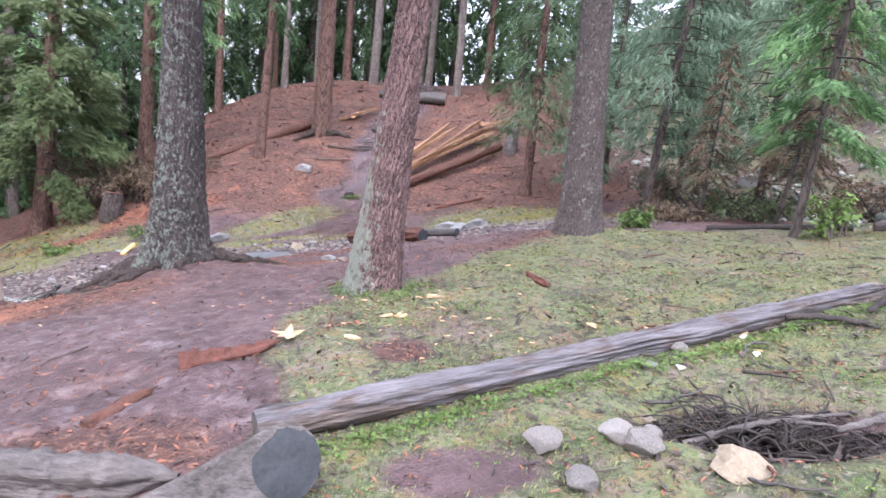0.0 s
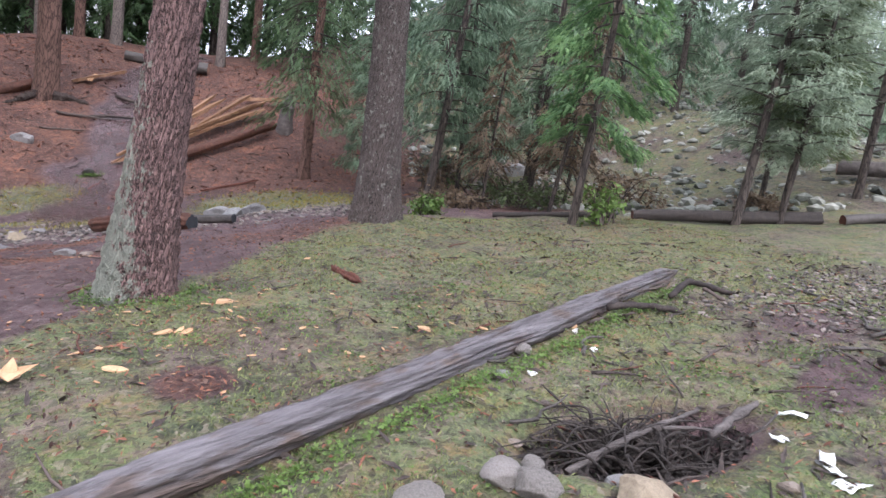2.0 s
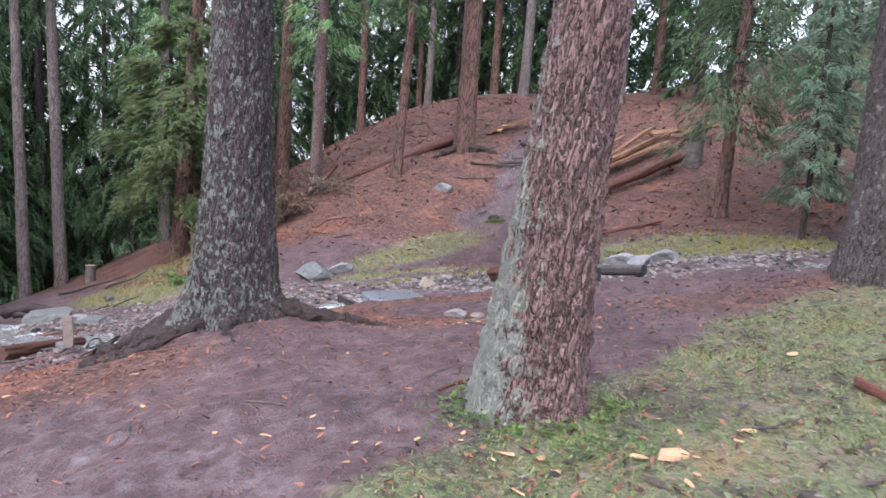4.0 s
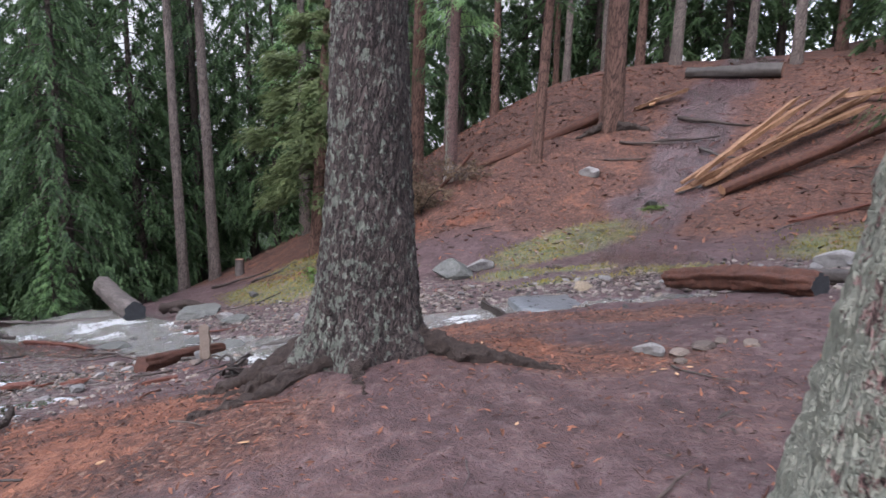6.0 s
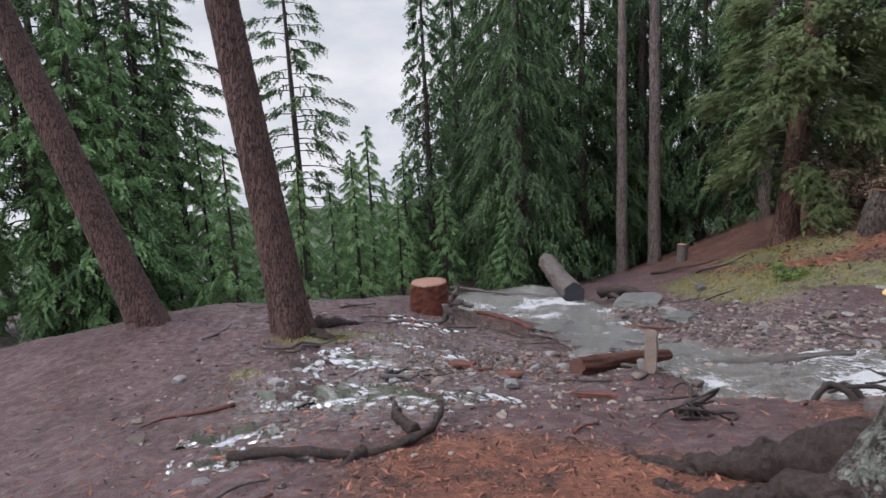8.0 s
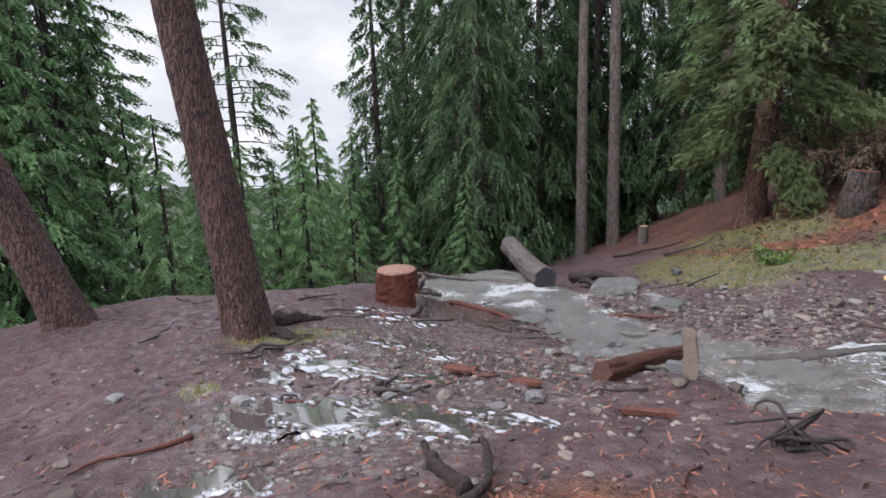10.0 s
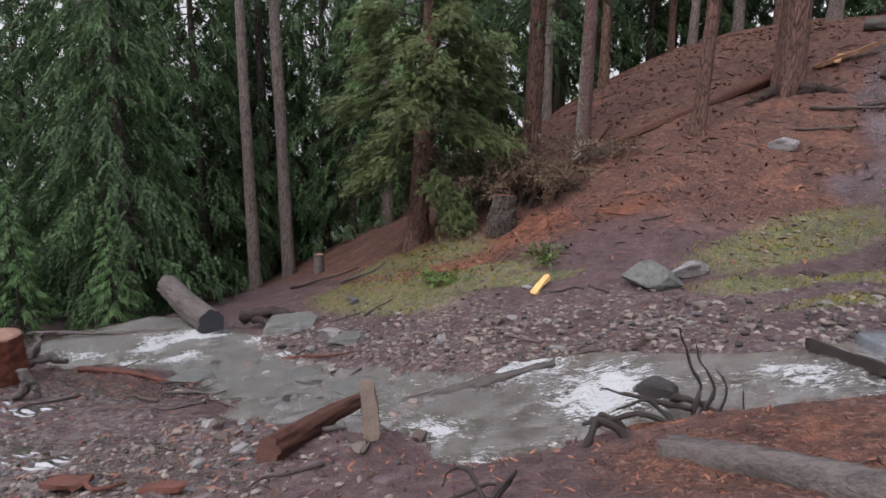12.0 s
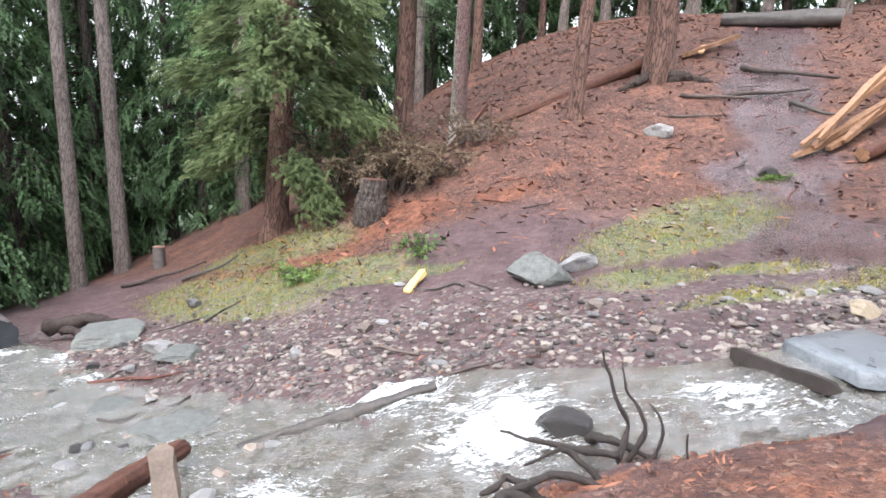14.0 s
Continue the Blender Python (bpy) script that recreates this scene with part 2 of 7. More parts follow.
def water_material():
    """Clear shallow water over stones; froth in streaks along the flow where the sheet says so, sky sheen painted as
    pale streaks.
    """
    m, n, l, b = material("stream_water", 0.06)
    v = coords(n, l)
    a, fl = n.new("ShaderNodeAttribute"), n.new("ShaderNodeAttribute")
    a.attribute_name, fl.attribute_name = "foam", "flow"
    n1, n2, n3 = (noise_node(n, l, v, s, 5, 0.65) for s in (2.2, 9.0, 34.0))
    streak, fine = noise_node(n, l, fl.outputs["Vector"], 4.6, 5, 0.7), noise_node(n, l, fl.outputs["Vector"], 15.0, 4, 0.7)
    spray = noise_node(n, l, fl.outputs["Vector"], 46.0, 3, 0.7)
    froth = maths(n, l, "MULTIPLY_ADD", streak, 0.62, maths(n, l, "MULTIPLY_ADD", fine, 0.55, maths(n, l, "MULTIPLY_ADD", spray, 0.3, maths(n, l, "MULTIPLY", a.outputs["Fac"], 0.36))))
    f = ramp(n, l, froth, (0.9, 0.0), (0.99, 0.55), (1.12, 1.0))
    # The palest streaks paint sky sheen and highlights onto the murky brown.
    murk_sheen = ramp(n, l, maths(n, l, "MULTIPLY_ADD", fine, 0.6, maths(n, l, "MULTIPLY", streak, 0.4)), (0.38, (0.045, 0.034, 0.023)), (0.5, (0.155, 0.126, 0.094)), (0.63, (0.34, 0.305, 0.26)))
    l.new(mixed(n, l, f, murk_sheen, (0.66, 0.67, 0.68)), b.inputs["Base Color"])
    l.new(mixed(n, l, f, 0.07, 0.55), b.inputs["Roughness"])
    b.inputs["IOR"].default_value = 1.5
    l.new(maths(n, l, "MULTIPLY_ADD", f, -0.6, 0.6), b.inputs["Transmission Weight"])
    bump(n, l, b, maths(n, l, "MULTIPLY_ADD", streak, 1.0, maths(n, l, "MULTIPLY", fine, 0.7)), 0.9, 0.14)
    return m


GROUND, WATER = ground_material(), water_material()
BARK_GREY = bark_material("lichened_grey_bark", (0.012, 0.0095, 0.01), (0.085, 0.064, 0.06), (0.235, 0.255, 0.215), -0.012, 0.1, 0.01, 26)
BARK_SPLIT = bark_material("red_bark_with_lichen", (0.02, 0.011, 0.011), (0.24, 0.145, 0.135), (0.32, 0.34, 0.28), 0.0, 0.95, 0.03, 30)
BARK_SCALY = bark_material("scaly_grey_brown_bark", (0.018, 0.013, 0.012), (0.155, 0.12, 0.11), (0.34, 0.33, 0.29), -0.08, 0.0, 0.0, 34)
BARK_RED = bark_material("reddish_pine_bark", (0.035, 0.018, 0.014), (0.165, 0.092, 0.072), (0.3, 0.28, 0.24), -0.22, 0.0, 0.0, 12)
BARK_BROWN = bark_material("brown_furrowed_bark", (0.012, 0.007, 0.0065), (0.16, 0.092, 0.078), (0.28, 0.25, 0.22), -0.2, 0.0, 0.0, 20)
BARK_DARK = bark_material("dark_spruce_bark", (0.02, 0.015, 0.013), (0.09, 0.07, 0.06), (0.2, 0.2, 0.17), -0.2, 0.0, 0.0, 12)
BARK_THIN = bark_material("grey_brown_thin_bark", (0.06, 0.045, 0.04), (0.2, 0.16, 0.145), (0.3, 0.29, 0.26), -0.15, 0.0, 0.0, 16)
WOOD_GREY = plain("weathered_grey_wood", (0.018, 0.014, 0.013), (0.17, 0.143, 0.135), 9, 0.65, (0.22, 1, 1), 1.0, 0.03)


def log_wood():
    """Barkless log: pale weathered streaks, dark checks along the grain, brown patches of old bark."""
    m, n, l, b = material("cracked_grey_log_wood", 0.55)
    v = coords(n, l, (0.07, 1, 1), turn=30.5)
    fine, mid = noise_node(n, l, v, 46, 4, 0.65), noise_node(n, l, v, 15, 5, 0.65)
    blot = noise_node(n, l, coords(n, l, (0.35, 1, 1), turn=30.5), 5.5, 4, 0.65)
    f = maths(n, l, "MULTIPLY_ADD", fine, 0.5, maths(n, l, "MULTIPLY", mid, 0.55))
    pale = ramp(n, l, f, (0.36, (0.03, 0.026, 0.027)), (0.47, (0.09, 0.078, 0.082)), (0.7, (0.2, 0.18, 0.19)))
    old = ramp(n, l, f, (0.4, (0.012, 0.009, 0.008)), (0.65, (0.13, 0.088, 0.07)))
    l.new(mixed(n, l, ramp(n, l, blot, (0.49, 0.0), (0.58, 0.85)), pale, old), b.inputs["Base Color"])
    b.inputs["Specular IOR Level"].default_value = 0.35
    bump(n, l, b, f, 1.0, 0.035)
    return m


WOOD_LOG = log_wood()
WOOD_WET = plain("wet_dark_wood", (0.018, 0.015, 0.014), (0.095, 0.08, 0.073), 5, 0.5, (1, 1, 1), 0.8, 0.02, spec=0.35)
WOOD_RUST = plain("rust_brown_bark", (0.02, 0.009, 0.008), (0.125, 0.05, 0.032), 9, 0.6, (1, 1, 1), 0.9, 0.025)
WOOD_RED = plain("red_rotten_wood", (0.035, 0.013, 0.01), (0.16, 0.062, 0.045), 14, 0.75, (1, 1, 1), 0.7, 0.02)
WOOD_FRESH = plain("fresh_split_wood", (0.36, 0.19, 0.095), (0.6, 0.38, 0.225), 10, 0.55, (1, 1, 1), 0.4, 0.01, 0.25)
WOOD_BLACK = plain("black_wet_rotten_wood", (0.009, 0.0075, 0.007), (0.055, 0.042, 0.037), 12, 0.6, (1, 1, 1), 1.0, 0.02)
WOOD_YELLOW = plain("bright_yellow_fresh_wood", (0.43, 0.25, 0.09), (0.72, 0.48, 0.19), 9, 0.5, (1, 1, 1), 0.4, 0.01)
WOOD_PLANK = plain("wet_orange_split_wood", (0.1, 0.047, 0.026), (0.34, 0.19, 0.112), 7, 0.5, (1, 1, 1), 0.5, 0.012, 0.3)
WOOD_DARK_END = plain("dark_log_end", (0.012, 0.0125, 0.014), (0.045, 0.047, 0.053), 7, 0.65, (1, 1, 1), 0.6, 0.012)
WOOD_PALE_END = plain("pale_sawn_wood", (0.17, 0.085, 0.06), (0.34, 0.2, 0.15), 9, 0.7, (1, 1, 1), 0.4, 0.01)
WOOD_TAN = plain("wet_tan_wood", (0.06, 0.043, 0.034), (0.19, 0.14, 0.11), 8, 0.5, (1, 1, 1), 0.5, 0.01)
STUMP_END = plain("dark_red_broken_wood", (0.03, 0.014, 0.012), (0.13, 0.06, 0.045), 12, 0.7, (1, 1, 1), 0.6, 0.012)
TWIG = plain("dead_twig_wood", (0.02, 0.015, 0.014), (0.11, 0.083, 0.073), 12, 0.75, (1, 1, 1), 0.6, 0.01, 0.4)
STONE_GREY = plain("grey_schist", (0.07, 0.067, 0.07), (0.3, 0.285, 0.28), 7, 0.55, (1, 1, 1), 0.8, 0.025, 0.35)
STONE_TAN = plain("tan_river_stone", (0.07, 0.053, 0.047), (0.27, 0.215, 0.18), 8, 0.6, (1, 1, 1), 0.6, 0.02, 0.45)
STONE_GOLD = plain("ochre_stone", (0.16, 0.12, 0.085), (0.36, 0.29, 0.21), 8, 0.55, (1, 1, 1), 0.6, 0.02)
STONE_BLUE = plain("wet_blue_slate", (0.05, 0.055, 0.06), (0.19, 0.2, 0.215), 6, 0.25, (1, 1, 1), 0.6, 0.015, spec=0.6)
STONE_WET = plain("black_wet_rock", (0.012, 0.01, 0.01), (0.07, 0.06, 0.058), 12, 0.35, (1, 1, 1), 1.0, 0.03, spec=0.6)
STONE_PALE = plain("pale_weathered_stone", (0.13, 0.112, 0.105), (0.47, 0.42, 0.39), 13, 0.8, (1, 1, 1), 1.0, 0.03, 0.3)
ROCK_PALE = plain("pale_slope_rock", (0.07, 0.075, 0.064), (0.3, 0.3, 0.265), 7, 0.8, (1, 1, 1), 0.6, 0.02, 0.6, True)
GRAVEL = plain("gravel", (0.035, 0.028, 0.026), (0.215, 0.178, 0.156), 9, 0.55, (1, 1, 1), 0.4, 0.01, 0.8, True, 0.45)
LITTER = plain("needle_and_bark_litter", (0.035, 0.015, 0.012), (0.25, 0.105, 0.065), 9, 0.7, (1, 1, 1), 0.0, 0.01, 0.9, True)
PAPER = plain("wet_white_paper", (0.55, 0.53, 0.52), (0.8, 0.79, 0.78), 6, 0.6, (1, 1, 1), 0.4, 0.01)
SPRUCE = leaf_material("dark_spruce_needles", (0.015, 0.034, 0.018), (0.115, 0.19, 0.082))
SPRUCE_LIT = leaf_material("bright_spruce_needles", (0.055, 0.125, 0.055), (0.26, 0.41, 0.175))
# Grey-green needles made much paler, so their colour carries the misty air.
PINE = leaf_material("misted_grey_green_pine_needles", (0.16, 0.205, 0.15), (0.42, 0.49, 0.36))
# Greyed and lightened: distant haze is mixed into the needle colour.
SPRUCE_HAZED = leaf_material("haze_paled_spruce_needles", (0.06, 0.098, 0.066), (0.24, 0.33, 0.215))
SPRUCE_MID = leaf_material("green_spruce_needles", (0.03, 0.056, 0.03), (0.135, 0.195, 0.1))
PINE_OLIVE = leaf_material("olive_pine_needles", (0.038, 0.056, 0.026), (0.165, 0.205, 0.09))
DEAD_LEAF = leaf_material("brown_dead_foliage", (0.06, 0.042, 0.03), (0.23, 0.165, 0.11))
GRASS = leaf_material("short_grass", (0.045, 0.065, 0.022), (0.27, 0.29, 0.12), 0.6, 0.3)
MOSS_GRASS = leaf_material("yellow_green_moss_grass", (0.12, 0.108, 0.02), (0.36, 0.3, 0.07), 0.6, 0.3)
HERB = leaf_material("green_herb_leaves", (0.035, 0.07, 0.018), (0.155, 0.235, 0.06), 0.5, 0.3)

# ---- mesh tools ----


def hash3(i, j, k):
    h = (i * 374761393 + j * 668265263 + k * 2147483647 // 3 + 1013904223) & 0xFFFFFFFF
    h = ((h ^ (h >> 13)) * 1274126177) & 0xFFFFFFFF
    return ((h ^ (h >> 16)) & 0xFFFF) / 65535.0


def vnoise(p):
    """Value noise, -1 to 1, of an (n, 3) array."""
    i = np.floor(p).astype(np.int64)
    f = p - i
    f = f * f * (3 - 2 * f)
    r = 0
    for a in (0, 1):
        for b in (0, 1):
            for c in (0, 1):
                w = (f[:, 0] if a else 1 - f[:, 0]) * (f[:, 1] if b else 1 - f[:, 1]) * (f[:, 2] if c else 1 - f[:, 2])
                r = r + w * hash3(i[:, 0] + a, i[:, 1] + b, i[:, 2] + c)
    return 2 * r - 1


def fbm(p, octaves=4):
    p = np.asarray(p, float)
    return sum(vnoise(p * 2 ** k + 17.3 * k) / 2 ** k for k in range(octaves))


def plates3(p):
    """How far inside its cell each point lies (0 at a crack)."""
    i = np.floor(p).astype(np.int64)
    d = []
    for a in (-1, 0, 1):
        for b in (-1, 0, 1):
            for c in (-1, 0, 1):
                q = i + (a, b, c)
                s = np.stack([hash3(q[:, 0] + o, q[:, 1] - o, q[:, 2] + 3 * o) for o in (0, 31, 57)], 1)
                d.append(np.linalg.norm(q + s - p, axis=1))
    d = np.sort(np.array(d), axis=0)
    return d[1] - d[0]


def mesh_of(name, verts, faces, mat, smooth=True):
    me = bpy.data.meshes.new(name)
    me.from_pydata(np.asarray(verts).tolist(), [], np.asarray(faces).tolist() if isinstance(faces, np.ndarray) else faces)
    if smooth:
        me.polygons.foreach_set("use_smooth", [True] * len(me.polygons))
    me.materials.append(mat)
    return me


def part(name, me, parent=None, label="", at=None):
    ob = new(name, me)
    if parent is not None:
        ob.parent = parent
    if at is not None:
        ob.location = at
    if label:
        tagged(ob, label)
    return ob


def thing(name, at, label, category, group="", turn=0.0):
    e = new(name)
    e.location, e.rotation_euler = at, (0, 0, turn)
    e.empty_display_size = 0.1
    return tagged(e, label, category, group)


def spline(pts, n):
    """n points along a smooth curve through pts."""
    p = np.array(pts, float)
    q = np.vstack([2 * p[0] - p[1], p, 2 * p[-1] - p[-2]])
    u = np.linspace(0, len(p) - 1.0001, n)
    i = u.astype(int)
    f = (u - i)[:, None]
    a, b, c, d = q[i], q[i + 1], q[i + 2], q[i + 3]
    return 0.5 * (2 * b + (c - a) * f + (2 * a - 5 * b + 4 * c - d) * f ** 2 + (3 * b - a - 3 * c + d) * f ** 3)


def tube(pts, radii, seg=10, rough=0.0, grain=6.0, caps=True, flat=1.0, seed=0.0):
    """A round limb along pts, rough in its radius; returns verts and faces."""
    p = np.array(pts, float)
    r = np.interp(np.linspace(0, 1, len(p)), np.linspace(0, 1, len(radii)), radii)
    t = np.gradient(p, axis=0)
    t /= np.linalg.norm(t, axis=1)[:, None] + 1e-9
    ref = np.array((0, 0, 1.0)) if abs(t[:, 2]).mean() < 0.8 else np.array((1.0, 0, 0))
    s = np.cross(t, ref)
    s /= np.linalg.norm(s, axis=1)[:, None]
    u = np.cross(s, t)
    a = np.linspace(0, 2 * np.pi, seg, endpoint=False)
    v = p[:, None] + r[:, None, None] * (np.cos(a)[None, :, None] * s[:, None] + flat * np.sin(a)[None, :, None] * u[:, None])
    v = v.reshape(-1, 3)
    if rough:
        out = v - np.repeat(p, seg, 0)
        v = v + out * (rough * fbm(v * grain + seed, 3))[:, None]
    f = []
    for i in range(len(p) - 1):
        for j in range(seg):
            k = (j + 1) % seg
            f.append((i * seg + j, i * seg + k, (i + 1) * seg + k, (i + 1) * seg + j))
    if caps:
        f += [tuple(range(seg))[::-1], tuple(range((len(p) - 1) * seg, len(p) * seg))]
    return v, f


def join(pieces):
    vs, fs, o = [], [], 0
    for v, f in pieces:
        vs.append(np.asarray(v))
        fs += [tuple(i + o for i in x) for x in f]
        o += len(v)
    return np.vstack(vs), fs


# ---- terrain ----
HEIGHTS = (
    (5.4, 1.9, -1, -2.3, -1.5, 0.3, 1.7, 2.2, 2.5, 2.7),
    (6.4, 2.8, -0.8, -3.2, -2.3, 0, 1.2, 1.6, 2.1, 2.6),
    (7.1, 3.5, -0.2, -3.3, -2.9, -0.9, 0, 1.1, 2, 2.7),
    (6.8, 3.1, -0.6, -1.6, -1.7, 0.2, 0.2, 1.2, 2.1, 3),
    (5.3, 1.2, -3.4, -3.8, -3.3, -0.8, 0.6, 0.9, 2.4, 3.7),
    (2.3, -0.9, -4.9, -4.6, -0.6, -1.5, -0.1, 0.1, 2.8, 4.6),
    (-1.5, -3.1, -4.1, -1.6, 2.7, 2, 2.7, 2.1, 3.8, 6.1),
    (-4.7, -4.2, -2.7, 1.1, 4.9, 4.9, 4.9, 6.4, 7.9, 9.9),
    (-6.6, -4.4, -1.5, 2.7, 5.6, 5, 5.9, 10, 12.6, 14.8),
    (-7.8, -4.3, -0.5, 3.1, 5.4, 5.9, 7.9, 12.4, 16.4, 19.8),
)
LATTICE = np.array(HEIGHTS)


def weights(u):
    i = np.floor(u).astype(int)
    f = u - i
    return i, np.stack([(1 - f) ** 3, 3 * f ** 3 - 6 * f ** 2 + 4, -3 * f ** 3 + 3 * f ** 2 + 3 * f + 1, f ** 3]) / 6


def smooth01(e0, e1, v):
    t = np.clip((v - e0) / (e1 - e0), 0, 1)
    return t * t * (3 - 2 * t)


def hills(x, y):
    """The broad lie of the land: a smooth surface over a coarse lattice, the rim over the valley, mounds at two trees."""
    i, a = weights(np.clip((x + 29.0) / 6.4, 0, 6.999))
    j, b = weights(np.clip((y + 7.0) / 6.4, 0, 6.999))
    z = sum(a[p] * b[q] * LATTICE[j + q, i + p] for p in range(4) for q in range(4))
    z = z + 1.6 * smooth01(8, 17, x) * smooth01(8, 18, y)
    rim = -15.8 - 0.8 / (1 + np.exp(-(y - 8.6) * 2)) - 3.0 / (1 + np.exp(-(y - 11.5))) - 1.0 / (1 + np.exp(-(y - 19) / 1.5))
    z = z - 0.434 * np.logaddexp(0, (rim - x) / 0.7) / (1 + np.exp(np.clip((y - 27 - 1.5 * np.clip(-x - 24, 0, 200)) / 3, -50, 50)))
    deep = -15.0 - 0.02 * np.clip(-x - 40, 0, 200)
    z = np.where(z < deep + 4, deep + 4 * np.exp((np.minimum(z, deep + 4) - deep - 4) / 4), z)
    return z + 0.22 * np.exp(-((x - 1.8) ** 2 + (y - 9.6) ** 2) / 1.6) + 0.27 * np.exp(-((x + 3.75) ** 2 + (y - 8.0) ** 2) / 1.15)


STREAM = np.array([(9, 15.2, .25), (3.5, 13.6, .3), (0.3, 12.9, .22), (-2.3, 12.6, .22), (-3.7, 12.4, .3), (-4.75, 11.85, .42), (-5.9, 11.65, .55), (-7.2, 11.2, .8),
                   (-8.8, 11.25, .82), (-10.8, 11.75, .7), (-13, 12.5, .74), (-16, 12.6, 1.1), (-18.5, 12.8, 1.1), (-22, 13, 1.0)])
_s = spline(STREAM, 160)
_s[:, 2] *= 1 + 0.28 * fbm(_s * (1.1, 1.1, 0), 2)
_z = hills(_s[:, 0], _s[:, 1])
_z = np.minimum.accumulate(np.convolve(np.pad(_z, 4, mode="edge"), np.ones(9) / 9, "valid"))


def near_stream(x, y):
    """Distance to the stream's middle line, its half width and level there."""
    d = np.full(x.shape, 1e9)
    w, z, k = np.zeros(x.shape), np.zeros(x.shape), np.zeros(x.shape)
    for i in range(len(_s)):
        e = np.hypot(x - _s[i, 0], y - _s[i, 1])
        m = e < d
        d, w, z, k = np.where(m, e, d), np.where(m, _s[i, 2], w), np.where(m, _z[i], z), np.where(m, i, k)
    return d, w, z, k


def lay(x, y):
    """Ground height at arrays x, y."""
    x, y = np.asarray(x, float), np.asarray(y, float)
    z = hills(x, y)
    d, w, zs, _ = near_stream(x, y)
    m = 1 - smooth01(0.8, 2.1, d / w)
    z = z * (1 - m) + (zs - 0.15) * m
    z = z - 0.4 * np.exp(-(((x - 1.9) / 0.62) ** 2 + ((y - 3.42) / 0.34) ** 2) ** 1.5)
    p = np.stack([x, y, 0 * x], -1).reshape(-1, 3)
    near = np.clip(1.3 - np.hypot(x + 4, y - 8) / 40, 0.2, 1).ravel()
    rel = 0.045 * fbm(p * 0.9, 3) + (0.022 * fbm(p * 4 + 5, 3) + 0.009 * fbm(p * 15 + 9, 2)) * near
    far = smooth01(30, 90, np.hypot(x, y - 12)).ravel()
    rel = rel + far * 1.5 * fbm(p * 0.05, 3)
    bed = (0.075 * fbm(p * 1.7 + 21, 3)).reshape(x.shape)
    return z + rel.reshape(x.shape) * (1 - 0.6 * m) + bed * m * smooth01(0.2, 0.6, w)


def H(x, y):
    return float(lay(np.array([x]), np.array([y]))[0])


def patch(x, y, *blobs):
    """Union of soft ellipses (x, y, half length, half width, degrees)."""
    c = np.zeros(x.shape)
    for bx, by, a, b, g in blobs:
        g = radians(g)
        u, v = (x - bx) * math.cos(g) + (y - by) * math.sin(g), -(x - bx) * math.sin(g) + (y - by) * math.cos(g)
        c = np.maximum(c, 1 - smooth01(0.5, 1.4, np.sqrt((u / a) ** 2 + (v / b) ** 2)))
    return c


